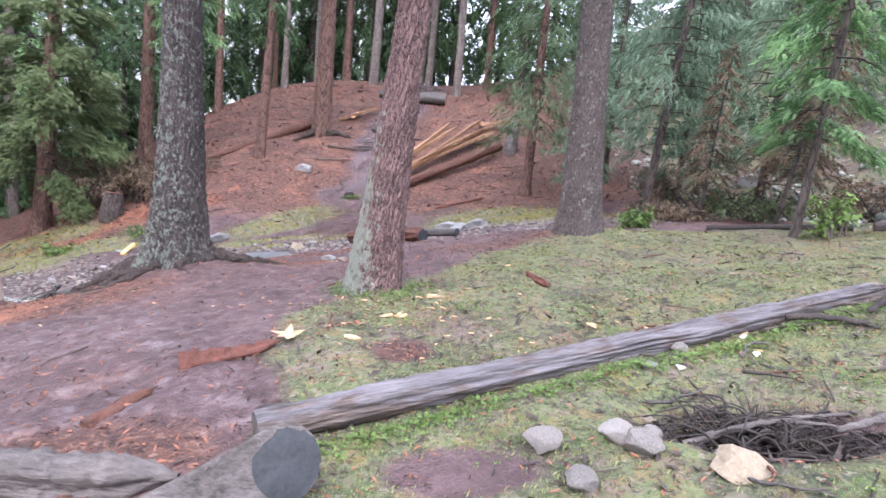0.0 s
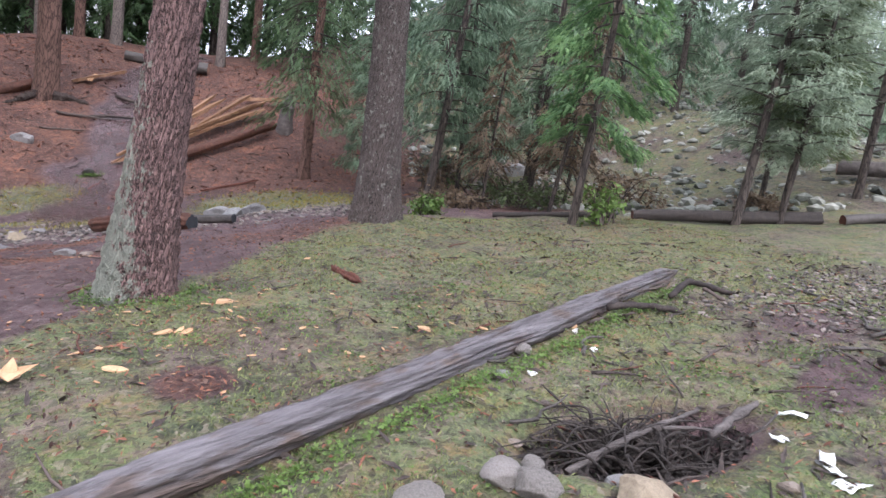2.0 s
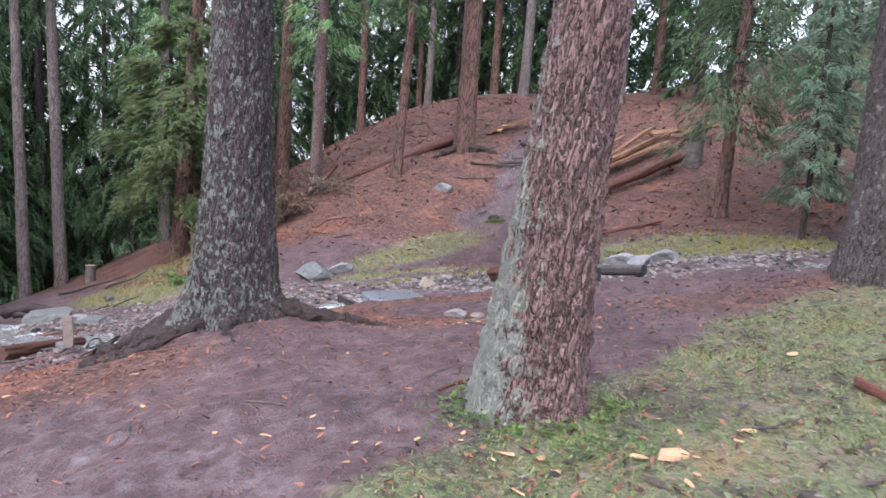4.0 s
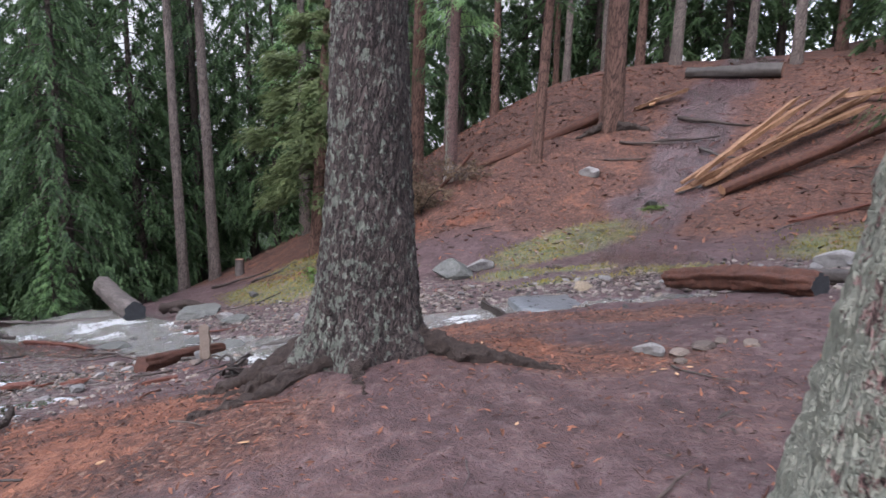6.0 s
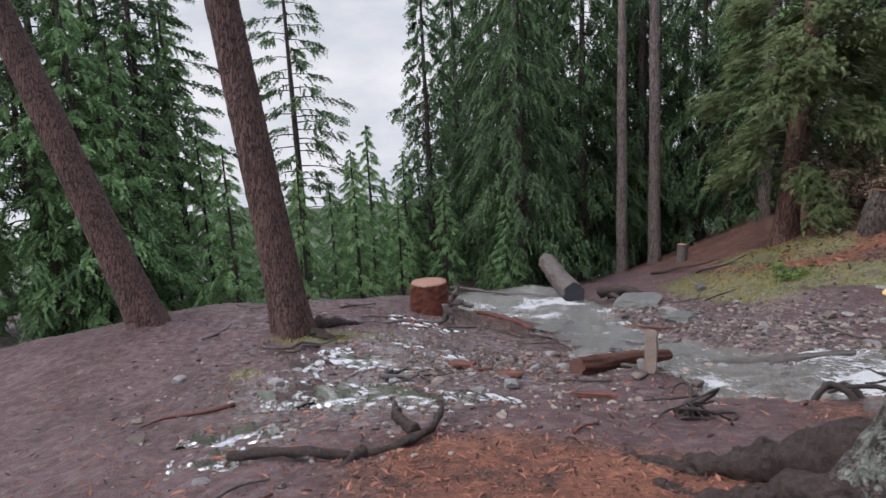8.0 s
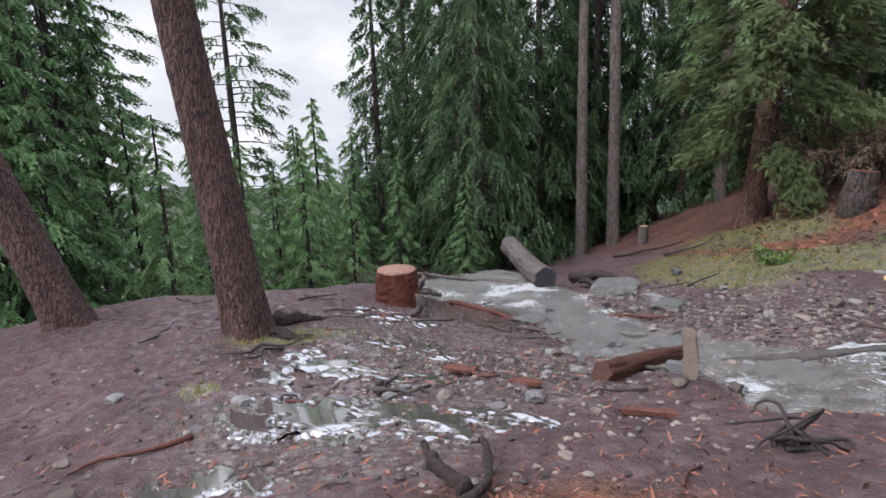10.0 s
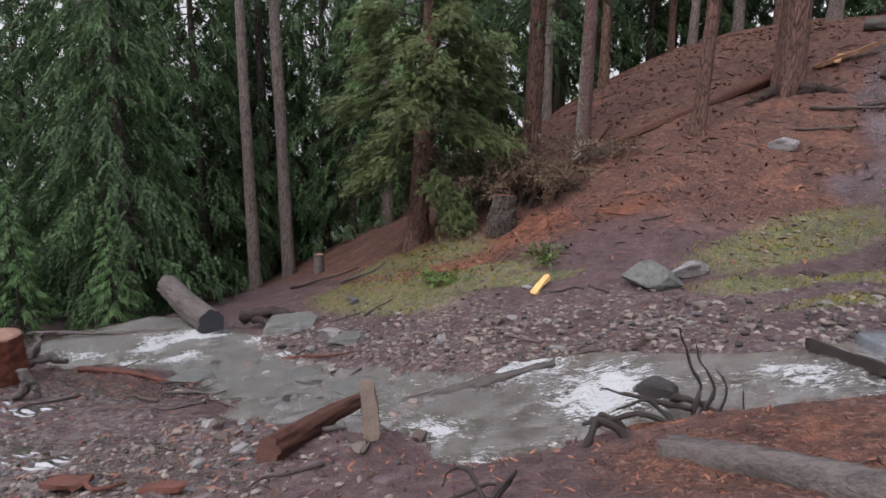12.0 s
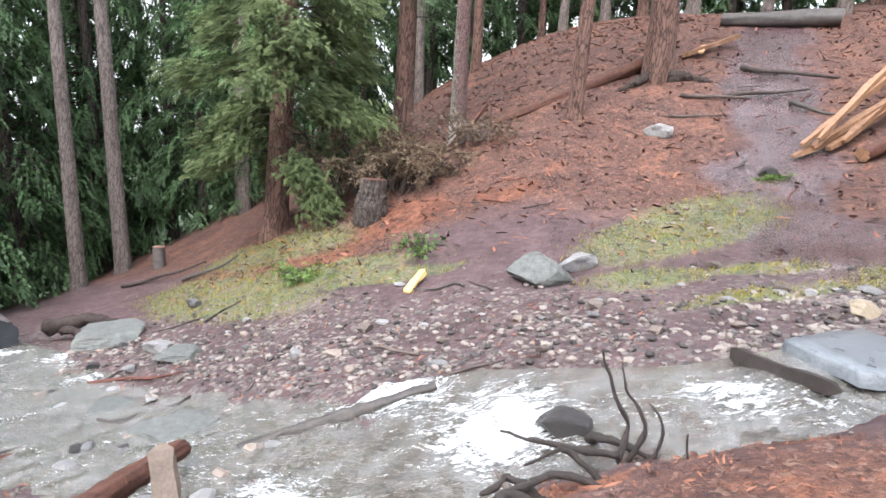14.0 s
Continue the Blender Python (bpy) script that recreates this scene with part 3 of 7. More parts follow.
def covers(x, y):
    """Moss, needles, gravel and wetness over the plan."""
    d, w, _, _ = near_stream(x, y)
    p = np.stack([x, y, 0 * x], -1).reshape(-1, 3)
    wob = (0.5 * fbm(p * 0.8, 3)).reshape(x.shape)
    side = x - np.interp(y, [0, 3, 5.2, 6.5, 8.2, 9.3, 10.5], [-2.2, -1.0, -1.4, -0.7, 0.3, 1.2, 3.2]) + 0.6 * wob
    moss = smooth01(-0.25, 0.35, side) * (1 - smooth01(10.2, 12, y - 0.1 * x)) * (1 - 0.5 * smooth01(9, 13, x))
    moss = np.maximum(moss, patch(x, y, (-5.2, 17.4, 1.9, 0.9, 45), (1.4, 16.6, 2.6, 1.6, 0), (-13, 16.3, 3.2, 0.9, -25), (-13.5, 18.6, 2.6, 0.9, -20), (-11.6, 16.3, 2.4, 0.5, 4), (-5.6, 15.4, 0.8, 0.4, 10), (-4.3, 15.6, 0.6, 0.3, 0), (-4.1, 14.6, 1.3, 0.3, 15), (-2.6, 15.2, 0.9, 0.35, 0), (-9.4, 15.9, 1.2, 0.25, 10)))
    moss = np.maximum(moss, 0.66 * smooth01(5, 8, x) * smooth01(9, 13, y))
    bare = smooth01(0.1, 0.75, (fbm(p * 0.75 + 40, 3)).reshape(x.shape))
    moss = moss * (1 - 0.45 * bare) * (1 - patch(x, y, (1.8, 3.3, 0.62, 0.4, 10), (-0.35, 4.4, 0.22, 0.2, 0), (0.1, 2.75, .45, .25, 0), (1.95, 3.35, .8, .42, 5), (3.5, 3.5, .7, .25, 25)))
    moss = moss * (1 - 0.5 * patch(x, y, (2.9, 2.7, .5, .25, 0), (4.6, 4.6, .8, .4, 20), (3.4, 4.3, .6, .2, -20), (0.9, 2.4, .5, .2, 10)))
    moss = moss * (1 - 0.25 * patch(x, y, (6.6, 5.4, 2.0, 0.6, 20), (-0.4, 4.9, .8, .5, 20)))
    moss = np.maximum(moss, 0.85 * patch(x, y, (-12.3, 7.2, 1.0, 0.4, 78), (-10.5, 5.75, .26, .2, 0)))
    path = np.interp(y, [13, 16, 18, 21, 24, 27, 31], [-3.0, -3.2, -3.9, -3.4, -3.5, -3.3, -2.6])
    trail = (1 - smooth01(0.5, 1.25, np.abs(x - path + 0.8 * wob))) * smooth01(13, 14, y)
    need = smooth01(16.2, 18.5, y + 0.35 * wob - 0.12 * np.abs(x + 3)) * (1 - trail) * (1 - smooth01(5, 9, x))
    need = 0.68 * need
    need = np.maximum(need, 0.76 * patch(x, y, (-5.1, 9.9, 1.0, 0.8, 0), (-4.3, 10.1, 1.6, 0.9, -20), (-2.6, 10.9, 1.8, 0.5, -5)))
    need = np.maximum(need, 0.85 * patch(x, y, (-4.7, 6.5, 1.5, 0.8, 20), (-3.0, 8.6, 1.6, 0.7, 10)))
    need = np.maximum(need, 1.05 * patch(x, y, (-5.5, 6.95, 1.5, 0.85, 25), (-5.75, 10.6, 0.3, 0.14, 30), (-4.9, 11.05, 0.5, 0.1, -10), (-12.5, 17.7, 3.0, 1.0, -12), (-10.4, 18.2, 2.0, 0.9, 10), (-8.4, 18.8, 1.2, 0.5, 20), (-3.3, 9.3, 0.5, 0.3, 0)))
    need = np.maximum(need, 0.55 * smooth01(3, 6, x) * smooth01(10.5, 12.5, y) * (1 - smooth01(9, 14, x)))
    need = np.maximum(need, 0.7 * patch(x, y, (-0.35, 4.4, 0.25, 0.22, 0), (-2.0, 2.9, 0.9, 0.5, 10)))
    need = np.maximum(need, 0.28 * patch(x, y, (-3.5, 6.6, 1.4, 0.9, 0), (-2.4, 8.0, 2.2, 1.4, 0), (-3, 4.0, 1.2, 0.8, 0)))
    need = np.maximum(need, 0.55 * patch(x, y, (1.0, 9.3, 1.7, 0.6, 10), (-0.7, 5.2, 0.9, 0.4, 20)))
    band = 1 - smooth01(1.2, 3.0, np.abs(y - np.interp(x, [-14, -8, -4, 0, 4, 8], [13.8, 13.3, 13.9, 13.8, 14.4, 16])))
    gravel = np.maximum(band * (x < 9) * 0.8 * (0.72 + 0.5 * wob), 0.75 * patch(x, y, (-10.5, 8.8, 3.0, 1.7, 0), (-8.6, 6.6, 1.6, 1.4, 0), (-12.5, 9.5, 2, 1.5, 0)))
    gravel = np.maximum(gravel, 0.45 * smooth01(8, 11, x) * smooth01(9, 12, y))
    gravel = np.maximum(gravel, 0.85 * patch(x, y, (5.7, 5.0, 1.5, .45, 35), (4.7, 3.2, .8, .3, 20)))
    gravel = np.maximum(gravel, 1 - smooth01(1.0, 1.6, d / w)) * (1 - 0.8 * need)
    wet = np.maximum(0.95 * (1 - smooth01(0.9, 1.9, d / w)), 0.85 * patch(x, y, (-9.2, 6.2, 2.0, 1.0, 30), (-10.2, 8.6, 2.6, 1.0, 15), (-13.5, 10.6, 2.8, 0.9, 10)))
    wet = np.maximum(wet, 0.9 * trail + 0.42 * (x < -0.8) * (y < 10) * (1 - moss) * (1 - 0.7 * need))
    return moss * (1 - 0.9 * (d < w)), need, gravel, np.clip(wet, 0, 1)


def axis(lo, hi, step, far_lo, far_hi):
    mid = np.arange(lo, hi + 1e-6, step)
    out, s, v = [], step, hi
    while v < far_hi:
        s *= 1.07
        v += s
        out.append(v)
    inn, s, v = [], step, lo
    while v > far_lo:
        s *= 1.07
        v -= s
        inn.append(v)
    return np.concatenate([inn[::-1], mid, out])


def build_ground():
    xs, ys = axis(-13, 5.5, 0.055, -600, 600), axis(1.2, 14.5, 0.055, -600, 600)
    x, y = np.meshgrid(xs, ys)
    z = lay(x, y)
    v = np.stack([x, y, z], -1).reshape(-1, 3)
    nx, ny = len(xs), len(ys)
    i = np.arange(nx * ny).reshape(ny, nx)
    f = np.stack([i[:-1, :-1], i[:-1, 1:], i[1:, 1:], i[1:, :-1]], -1).reshape(-1, 4)
    me = mesh_of("ground", v, f, GROUND)
    moss, need, gravel, wet = covers(x, y)
    c = me.color_attributes.new("cover", "FLOAT_COLOR", "POINT")
    c.data.foreach_set("color", np.stack([moss, need, gravel, 1 - smooth01(33, 42, np.hypot(x + 2, y - 12))], -1).astype(np.float32).ravel())
    a = me.attributes.new("wet", "FLOAT", "POINT")
    a.data.foreach_set("value", wet.astype(np.float32).ravel())
    tagged(part("ground", me), "sloping forest floor of soil, needles, moss and gravel", "ground", kind="structure")


build_ground()


def build_mist():
    """Pale cloud hanging in the valley, a plain distant backdrop that gives off its own light."""
    m, n, l, b = material("valley_mist_glow", 1.0)
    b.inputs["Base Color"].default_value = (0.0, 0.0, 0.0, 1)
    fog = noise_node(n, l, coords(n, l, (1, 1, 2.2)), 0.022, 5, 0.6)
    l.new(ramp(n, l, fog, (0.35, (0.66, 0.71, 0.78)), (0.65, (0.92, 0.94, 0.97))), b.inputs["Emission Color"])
    # Cloud brightness is put in as emission; the wall takes no light itself.
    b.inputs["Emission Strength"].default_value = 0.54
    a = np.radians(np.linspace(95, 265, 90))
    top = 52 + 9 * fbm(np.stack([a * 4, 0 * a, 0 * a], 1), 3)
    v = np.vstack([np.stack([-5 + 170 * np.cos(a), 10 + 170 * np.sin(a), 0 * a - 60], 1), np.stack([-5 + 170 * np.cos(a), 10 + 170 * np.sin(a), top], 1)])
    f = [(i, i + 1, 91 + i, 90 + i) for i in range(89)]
    tagged(part("backdrop", mesh_of("backdrop", v, f, m)), "glowing backdrop of pale cloud and mist over the valley", "backdrop", kind="structure")


build_mist()


def build_stream():
    n, k = 420, 15
    c = spline(STREAM[:-1], n)
    t = np.gradient(c[:, :2], axis=0)
    t /= np.linalg.norm(t, axis=1)[:, None]
    s = np.stack([-t[:, 1], t[:, 0]], 1)
    lvl = near_stream(c[:, 0], c[:, 1])[2]
    lvl = np.convolve(np.pad(lvl, 6, mode="edge"), np.ones(13) / 13, "valid")
    o = np.linspace(-1.6, 1.6, k)
    x = c[:, 0, None] + s[:, 0, None] * o * c[:, 2, None]
    y = c[:, 1, None] + s[:, 1, None] * o * c[:, 2, None]
    p = np.stack([x, y, 0 * x], -1).reshape(-1, 3)
    wave = fbm(p * 1.6, 3).reshape(x.shape)
    fall = 0.52 * np.exp(-((x + 6.15 + 0.4 * wave) / 0.42) ** 2 - ((y - 11.55) / 0.4) ** 2) + 0.62 * np.exp(-((x + 12.2) / 1.1) ** 2) + 0.55 * np.exp(-((x + 15.2) / 1.4) ** 2) + 0.35 * np.exp(-((x + 5.0) / .35) ** 2) + 0.3 * np.exp(-((x + 7.6) / 0.6) ** 2)
    # The even base amount spreads white flecks standing in for sky sheen.
    fall = np.clip(fall * (0.7 + 0.9 * wave) + 0.12 + 0.3 * wave, 0, 1.2)
    z = lvl[:, None] - 0.05 - 0.07 * smooth01(-4.6, -3.8, x) + (0.016 * fbm(p * 5, 3)).reshape(x.shape) * (1 + 2.5 * fall)
    i = np.arange(n * k).reshape(n, k)
    f = np.stack([i[:-1, :-1], i[:-1, 1:], i[1:, 1:], i[1:, :-1]], -1).reshape(-1, 4)
    me = mesh_of("stream_water", np.stack([x, y, z], -1).reshape(-1, 3), f, WATER)
    a = me.attributes.new("foam", "FLOAT", "POINT")
    a.data.foreach_set("value", np.clip(fall, 0, 1).astype(np.float32).ravel())
    w = me.attributes.new("flow", "FLOAT_VECTOR", "POINT")
    along = np.concatenate([[0], np.cumsum(np.linalg.norm(np.diff(c[:, :2], axis=0), axis=1))])
    w.data.foreach_set("vector", np.stack([along[:, None] + 0 * x, (o * c[:, 2, None]) * 2.0, 0 * x], -1).astype(np.float32).ravel())
    tagged(part("water", me), "shallow murky mountain stream with white rapids", "stream", kind="structure")


build_stream()


def film(cx, cy, a, b, turn, up):
    """Thin standing water over the mud; the uneven ground shows through it."""
    n = 60
    g = radians(turn)
    u, v_ = np.meshgrid(np.linspace(-1, 1, n), np.linspace(-1, 1, n))
    x, y = cx + u * a * math.cos(g) - v_ * b * math.sin(g), cy + u * a * math.sin(g) + v_ * b * math.cos(g)
    p = np.stack([x, y, 0 * x], -1).reshape(-1, 3)
    rag = (fbm(p * (4.5, 6.5, 1) + cx, 4)).reshape(x.shape)
    z = hills(x, y) + up + 0.014 - 0.09 * np.clip(np.hypot(u, v_) - 0.42 + 0.75 * rag, 0, 1) ** 1.2
    i = np.arange(n * n).reshape(n, n)
    f = np.stack([i[:-1, :-1], i[:-1, 1:], i[1:, 1:], i[1:, :-1]], -1).reshape(-1, 4)
    me = mesh_of("puddle", np.stack([x, y, z], -1).reshape(-1, 3), f, PUDDLE)
    tagged(part("puddle", me), "shallow puddle of clear water on mud", "puddle", kind="structure")


PUDDLE = plain("puddle_water", (0.07, 0.058, 0.056), (0.13, 0.11, 0.108), 3, 0.06, (1, 1, 1), 0.05, 0.01, spec=1.0)
PUDDLE.node_tree.nodes["Principled BSDF"].inputs["Coat Weight"].default_value = 1.0
PUDDLE.node_tree.nodes["Principled BSDF"].inputs["Coat IOR"].default_value = 2.2
PUDDLE.node_tree.nodes["Principled BSDF"].inputs["IOR"].default_value = 2.0
for q in [(-8.4, 7.3, 1.1, 0.5, 20, 0.008), (-9.4, 5.95, 0.8, 0.35, 25, 0.005), (-9.7, 7.75, 0.9, 0.4, 10, 0.0), (-7.9, 5.6, 0.6, 0.35, 40, 0.005), (-7.9, 6.5, .7, .4, 0, 0.0), (-13.2, 9.0, 1.0, 0.45, 15, 0.0),
          (-10.8, 6.4, .8, .4, 10, -0.01), (-8.9, 6.7, 1.2, .45, 30, 0.008), (-10.4, 7.5, 1.3, 0.5, 20, 0.008), (-11.4, 8.4, 1.1, .4, 25, 0.005), (-7.3, 5.3, .5, .3, 10, .006)]:
    film(*q)

# ---- trees ----


def trunk_mesh(height, r0, r1, lean=(0, 0), flare=0.5, lobes=5, seg=48, rings=60, plate=9.0, depth=0.03, seed=0.0, bend=0.0, mat=None, swell=0.0, swell_h=1.5):
    """A tapered trunk from its base, lean in metres at the top, buttressed foot, bark in raised plates."""
    u = np.linspace(0, 1, rings) ** 1.5
    a = np.linspace(0, 2 * np.pi, seg, endpoint=False)
    U, A = np.meshgrid(u, a, indexing="ij")
    z = U * height
    foot = np.exp(-z / (1.3 * r0 + 0.08))
    r = r0 + (r1 - r0) * U + swell * np.exp(-z / swell_h)
    r = r * (1 + flare * foot * (0.55 + 0.45 * np.sin(lobes * A + seed) + 0.3 * np.sin((lobes - 2) * A + 2.1 * seed)))
    q = np.stack([np.cos(A) * r0, np.sin(A) * r0, z * 0.45], -1).reshape(-1, 3)
    if depth:
        wob = 0.35 * fbm(q * plate * 0.5 + seed, 2)
        cr = plates3(q * plate + wob[:, None] + seed)
        dr = depth * (np.clip(cr * 2.2, 0, 1) - 0.6) + depth * 0.5 * fbm(q * plate * 2 + seed, 2) + 0.04 * r0 * fbm(q * 2 + seed, 2)
        r = r + dr.reshape(r.shape)
    x = np.cos(A) * r + lean[0] * (U + bend * U * (1 - U)) + 0 * z
    y = np.sin(A) * r + lean[1] * U
    v = np.stack([x, y, z - 0.25 * (U == 0) - 0.0], -1).reshape(-1, 3)
    i = np.arange(rings * seg).reshape(rings, seg)
    j = np.roll(i, -1, 1)
    f = np.stack([i[:-1], j[:-1], j[1:], i[1:]], -1).reshape(-1, 4)
    return mesh_of("trunk", v, f, mat)


def needles(base, way, length, width, pairs, rng, sag=0.25):
    """Serrated needle sprays: base and way (n, 3), length and width (n)."""
    n = len(base)
    up = np.array((0, 0, 1.0))
    side = np.cross(way, up + 0.5 * rng.normal(size=(n, 3)))
    side /= np.linalg.norm(side, axis=1)[:, None] + 1e-6
    nv = 3 * pairs + 1
    out = np.zeros((n, nv, 3))
    for i in range(pairs + 1):
        u = i / pairs
        out[:, i] = base + way * (length * u)[:, None] - up * (sag * length * u * u)[:, None]
    tip = np.linspace(1.0, 0.45, pairs)
    for i in range(pairs):
        m = 0.35 * out[:, i] + 0.65 * out[:, i + 1] + way * (0.5 * width)[:, None]
        out[:, pairs + 1 + i] = m + side * (width * tip[i])[:, None]
        out[:, 2 * pairs + 1 + i] = m - side * (width * tip[i])[:, None]
    f = []
    for i in range(pairs):
        f += [(i, pairs + 1 + i, i + 1), (i, i + 1, 2 * pairs + 1 + i)]
    f = (np.array(f)[None] + (np.arange(n) * nv)[:, None, None]).reshape(-1, 3)
    return out.reshape(-1, 3), f


def crown_of(seed, h0, h1, reach, boughs, twigs, droop=0.45, rise=0.1, hang=0.8, tl=0.34, tw=0.07, pairs=4, taper=0.8, bare=0.12, lean=(0, 0), height=None, clump=0.0, jit=0.05):
    """Boughs round a stem from h0 to h1 and the sprays on them. Returns (needle verts, faces), (bough verts, faces)."""
    rng = np.random.default_rng(seed)
    height = height or h1
    N, F, W, off = [], [], [], 0
    for b in range(boughs):
        u = (b + rng.random()) / boughs
        z = h0 + (h1 - h0) * u
        L = reach * ((1 - u) ** taper * 0.95 + 0.06) * rng.uniform(0.6, 1.12)
        if u < 0.12:
            L *= 0.75
        a = b * 2.39996 + rng.normal() * 0.35
        d = np.array((math.cos(a), math.sin(a), 0.0))
        s = np.array((-d[1], d[0], 0.0))
        o = np.array((lean[0] * z / height, lean[1] * z / height, z))
        t = np.linspace(0, 1, 4)
        dr, ri = droop * rng.uniform(0.7, 1.3), rise * rng.uniform(0.4, 1.5)
        line = o + np.outer(t, d) * L + np.outer(0.12 * L * np.sin(3 * t + a), s) + np.outer(ri * L * t - dr * L * t * t, (0, 0, 1))
        W.append(tube(line, (0.012 + 0.011 * L, 0.004), 3, caps=False))
        k = max(4, int(twigs * (0.35 + 0.65 * L / reach)))
        tt = bare + (1 - bare) * np.sqrt(rng.random(k))
        if clump:
            tt = 1 - (1 - tt) * (1 - clump)
        pos = jit * L * rng.normal(size=(k, 3)) * (1, 1, 0.7) + o + np.outer(tt, d) * L + np.outer(0.12 * L * np.sin(3 * tt + a), s) + np.outer(ri * L * tt - dr * L * tt * tt, (0, 0, 1))
        sd = rng.choice((-1, 1), k) * rng.uniform(0.35, 1.0, k)
        w = np.outer(0.55 + 0.5 * tt, d) + np.outer(sd, s) + np.outer(-hang * rng.uniform(0.2, 1.1, k), (0, 0, 1)) + 0.15 * rng.normal(size=(k, 3))
        w /= np.linalg.norm(w, axis=1)[:, None]
        ln = tl * rng.uniform(0.6, 1.3, k) * (0.6 + 0.55 * L / reach)
        v, f = needles(pos, w, ln, tw * rng.uniform(0.7, 1.25, k), pairs, rng)
        N.append(v)
        F.append(f + off)
        off += len(v)
        side = rng.random(k) < 0.7
        v, f = needles(pos[side] - (0, 0, 0.01), (w[side] + (0, 0, -0.25)), ln[side] * 0.9, tw * rng.uniform(0.6, 1.1, side.sum()), pairs, rng)
        N.append(v)
        F.append(f + off)
        off += len(v)
    return (np.vstack(N), np.vstack(F)), join(W)


def tree(name, at, label, trunk, crown=None, needle=None, wood=None, group="", category="tree"):
    e = thing(name, at, label, category, group)
    part("trunk", trunk, e)
    if crown:
        (v, f), (bv, bf) = crown
        part("crown", mesh_of("crown", v, f, needle, False), e)
        tagged(part("branchwork", mesh_of("branchwork", bv, bf, wood), e), kind="stuff")
    return e


def stand(x, y, dz=-0.03):
    return (x, y, H(x, y) + dz)


HIGH = dict(boughs=46, twigs=34, droop=0.35, rise=0.15, hang=0.5, tl=0.5, tw=0.1, pairs=3)

big_tree = tree("big_tree", stand(-3.79, 7.94), "large old conifer with grey bark, pale lichen patches and spreading roots",
                trunk_mesh(15, 0.25, 0.13, (-0.25, 0.4), 0.5, 5, 190, 260, 19, 0.017, 1.3, mat=BARK_GREY, swell=0.13, swell_h=1.8),
                crown_of(11, 7.5, 16, 2.6, lean=(-0.25, 0.4), height=15, **HIGH), SPRUCE, BARK_DARK)
lean_tree = tree("leaning_tree", stand(-0.92, 6.38), "leaning conifer with red furrowed bark and grey-green lichen on one side",
                 trunk_mesh(14, 0.17, 0.1, (1.0, 0.2), 0.2, 4, 190, 260, 21, 0.02, 4.2, 0.1, mat=BARK_SPLIT, swell=0.14, swell_h=1.3),
                 crown_of(12, 7.5, 15, 2.4, lean=(1.0, 0.2), height=14, **HIGH), SPRUCE, BARK_DARK)
grey_tree = tree("grey_tree", stand(1.82, 9.6), "straight conifer with scaly grey-brown bark on a small mound",
                 trunk_mesh(15, 0.27, 0.12, (-0.5, 0.2), 0.3, 5, 130, 190, 20, 0.012, 2.7, mat=BARK_SCALY, swell=0.08, swell_h=1.0),
                 crown_of(13, 7.5, 16, 2.4, lean=(-0.5, 0.2), height=15, **HIGH), SPRUCE, BARK_DARK)

# ---- forest ----
def conifer(seed, height, r0, crown, needle, wood, name, label, lean=(0, 0), group="", at=(0, 0, 0), plate=8, seg=20):
    return tree(name, at, label, trunk_mesh(height, r0, 0.03, lean, 0.2, 4, seg, 30, plate, 0.012, seed, mat=wood),
                crown_of(seed, lean=lean, height=height, **crown), needle, BARK_DARK, group)


def copies(ob, places, rng, group=""):
    """Copies of a tree, turned and scaled: (x, y, scale)."""
    for x, y, s in places:
        c = copy_thing(ob, pose(*stand(x, y, -0.1), 0, 0, rng.uniform(0, 360)) @ Matrix.Diagonal((s * rng.uniform(0.9, 1.1), s * rng.uniform(0.9, 1.1), s, 1)))


turns = random.Random(5)
# dark hanging spruces below the rim
weep = conifer(21, 17, 0.24, dict(h0=1.6, h1=17, reach=3.4, boughs=130, twigs=58, droop=0.75, rise=0.1, hang=1.5, tl=0.46, tw=0.062, pairs=3), SPRUCE, BARK_DARK,
               "weeping_spruce", "tall dark green spruce with hanging branches below the rim", group="spruces below the rim", at=stand(-25.5, 17.5))
copies(weep, [(-24.2, 20.4, 0.95), (-24.4, 23.6, 1.05), (-29.6, 22.4, 1.1), (-30.9, 17.7, 1.0), (-22.0, 16.2, 0.85), (-25.5, 27.0, 1.0), (-27.6, 19.6, 1.05), (-27.4, 25.0, 1.05), (-22.3, 24.9, 0.9), (-33.5, 20.0, 1.2), (-22.9, 29.6, 1.0)], turns)
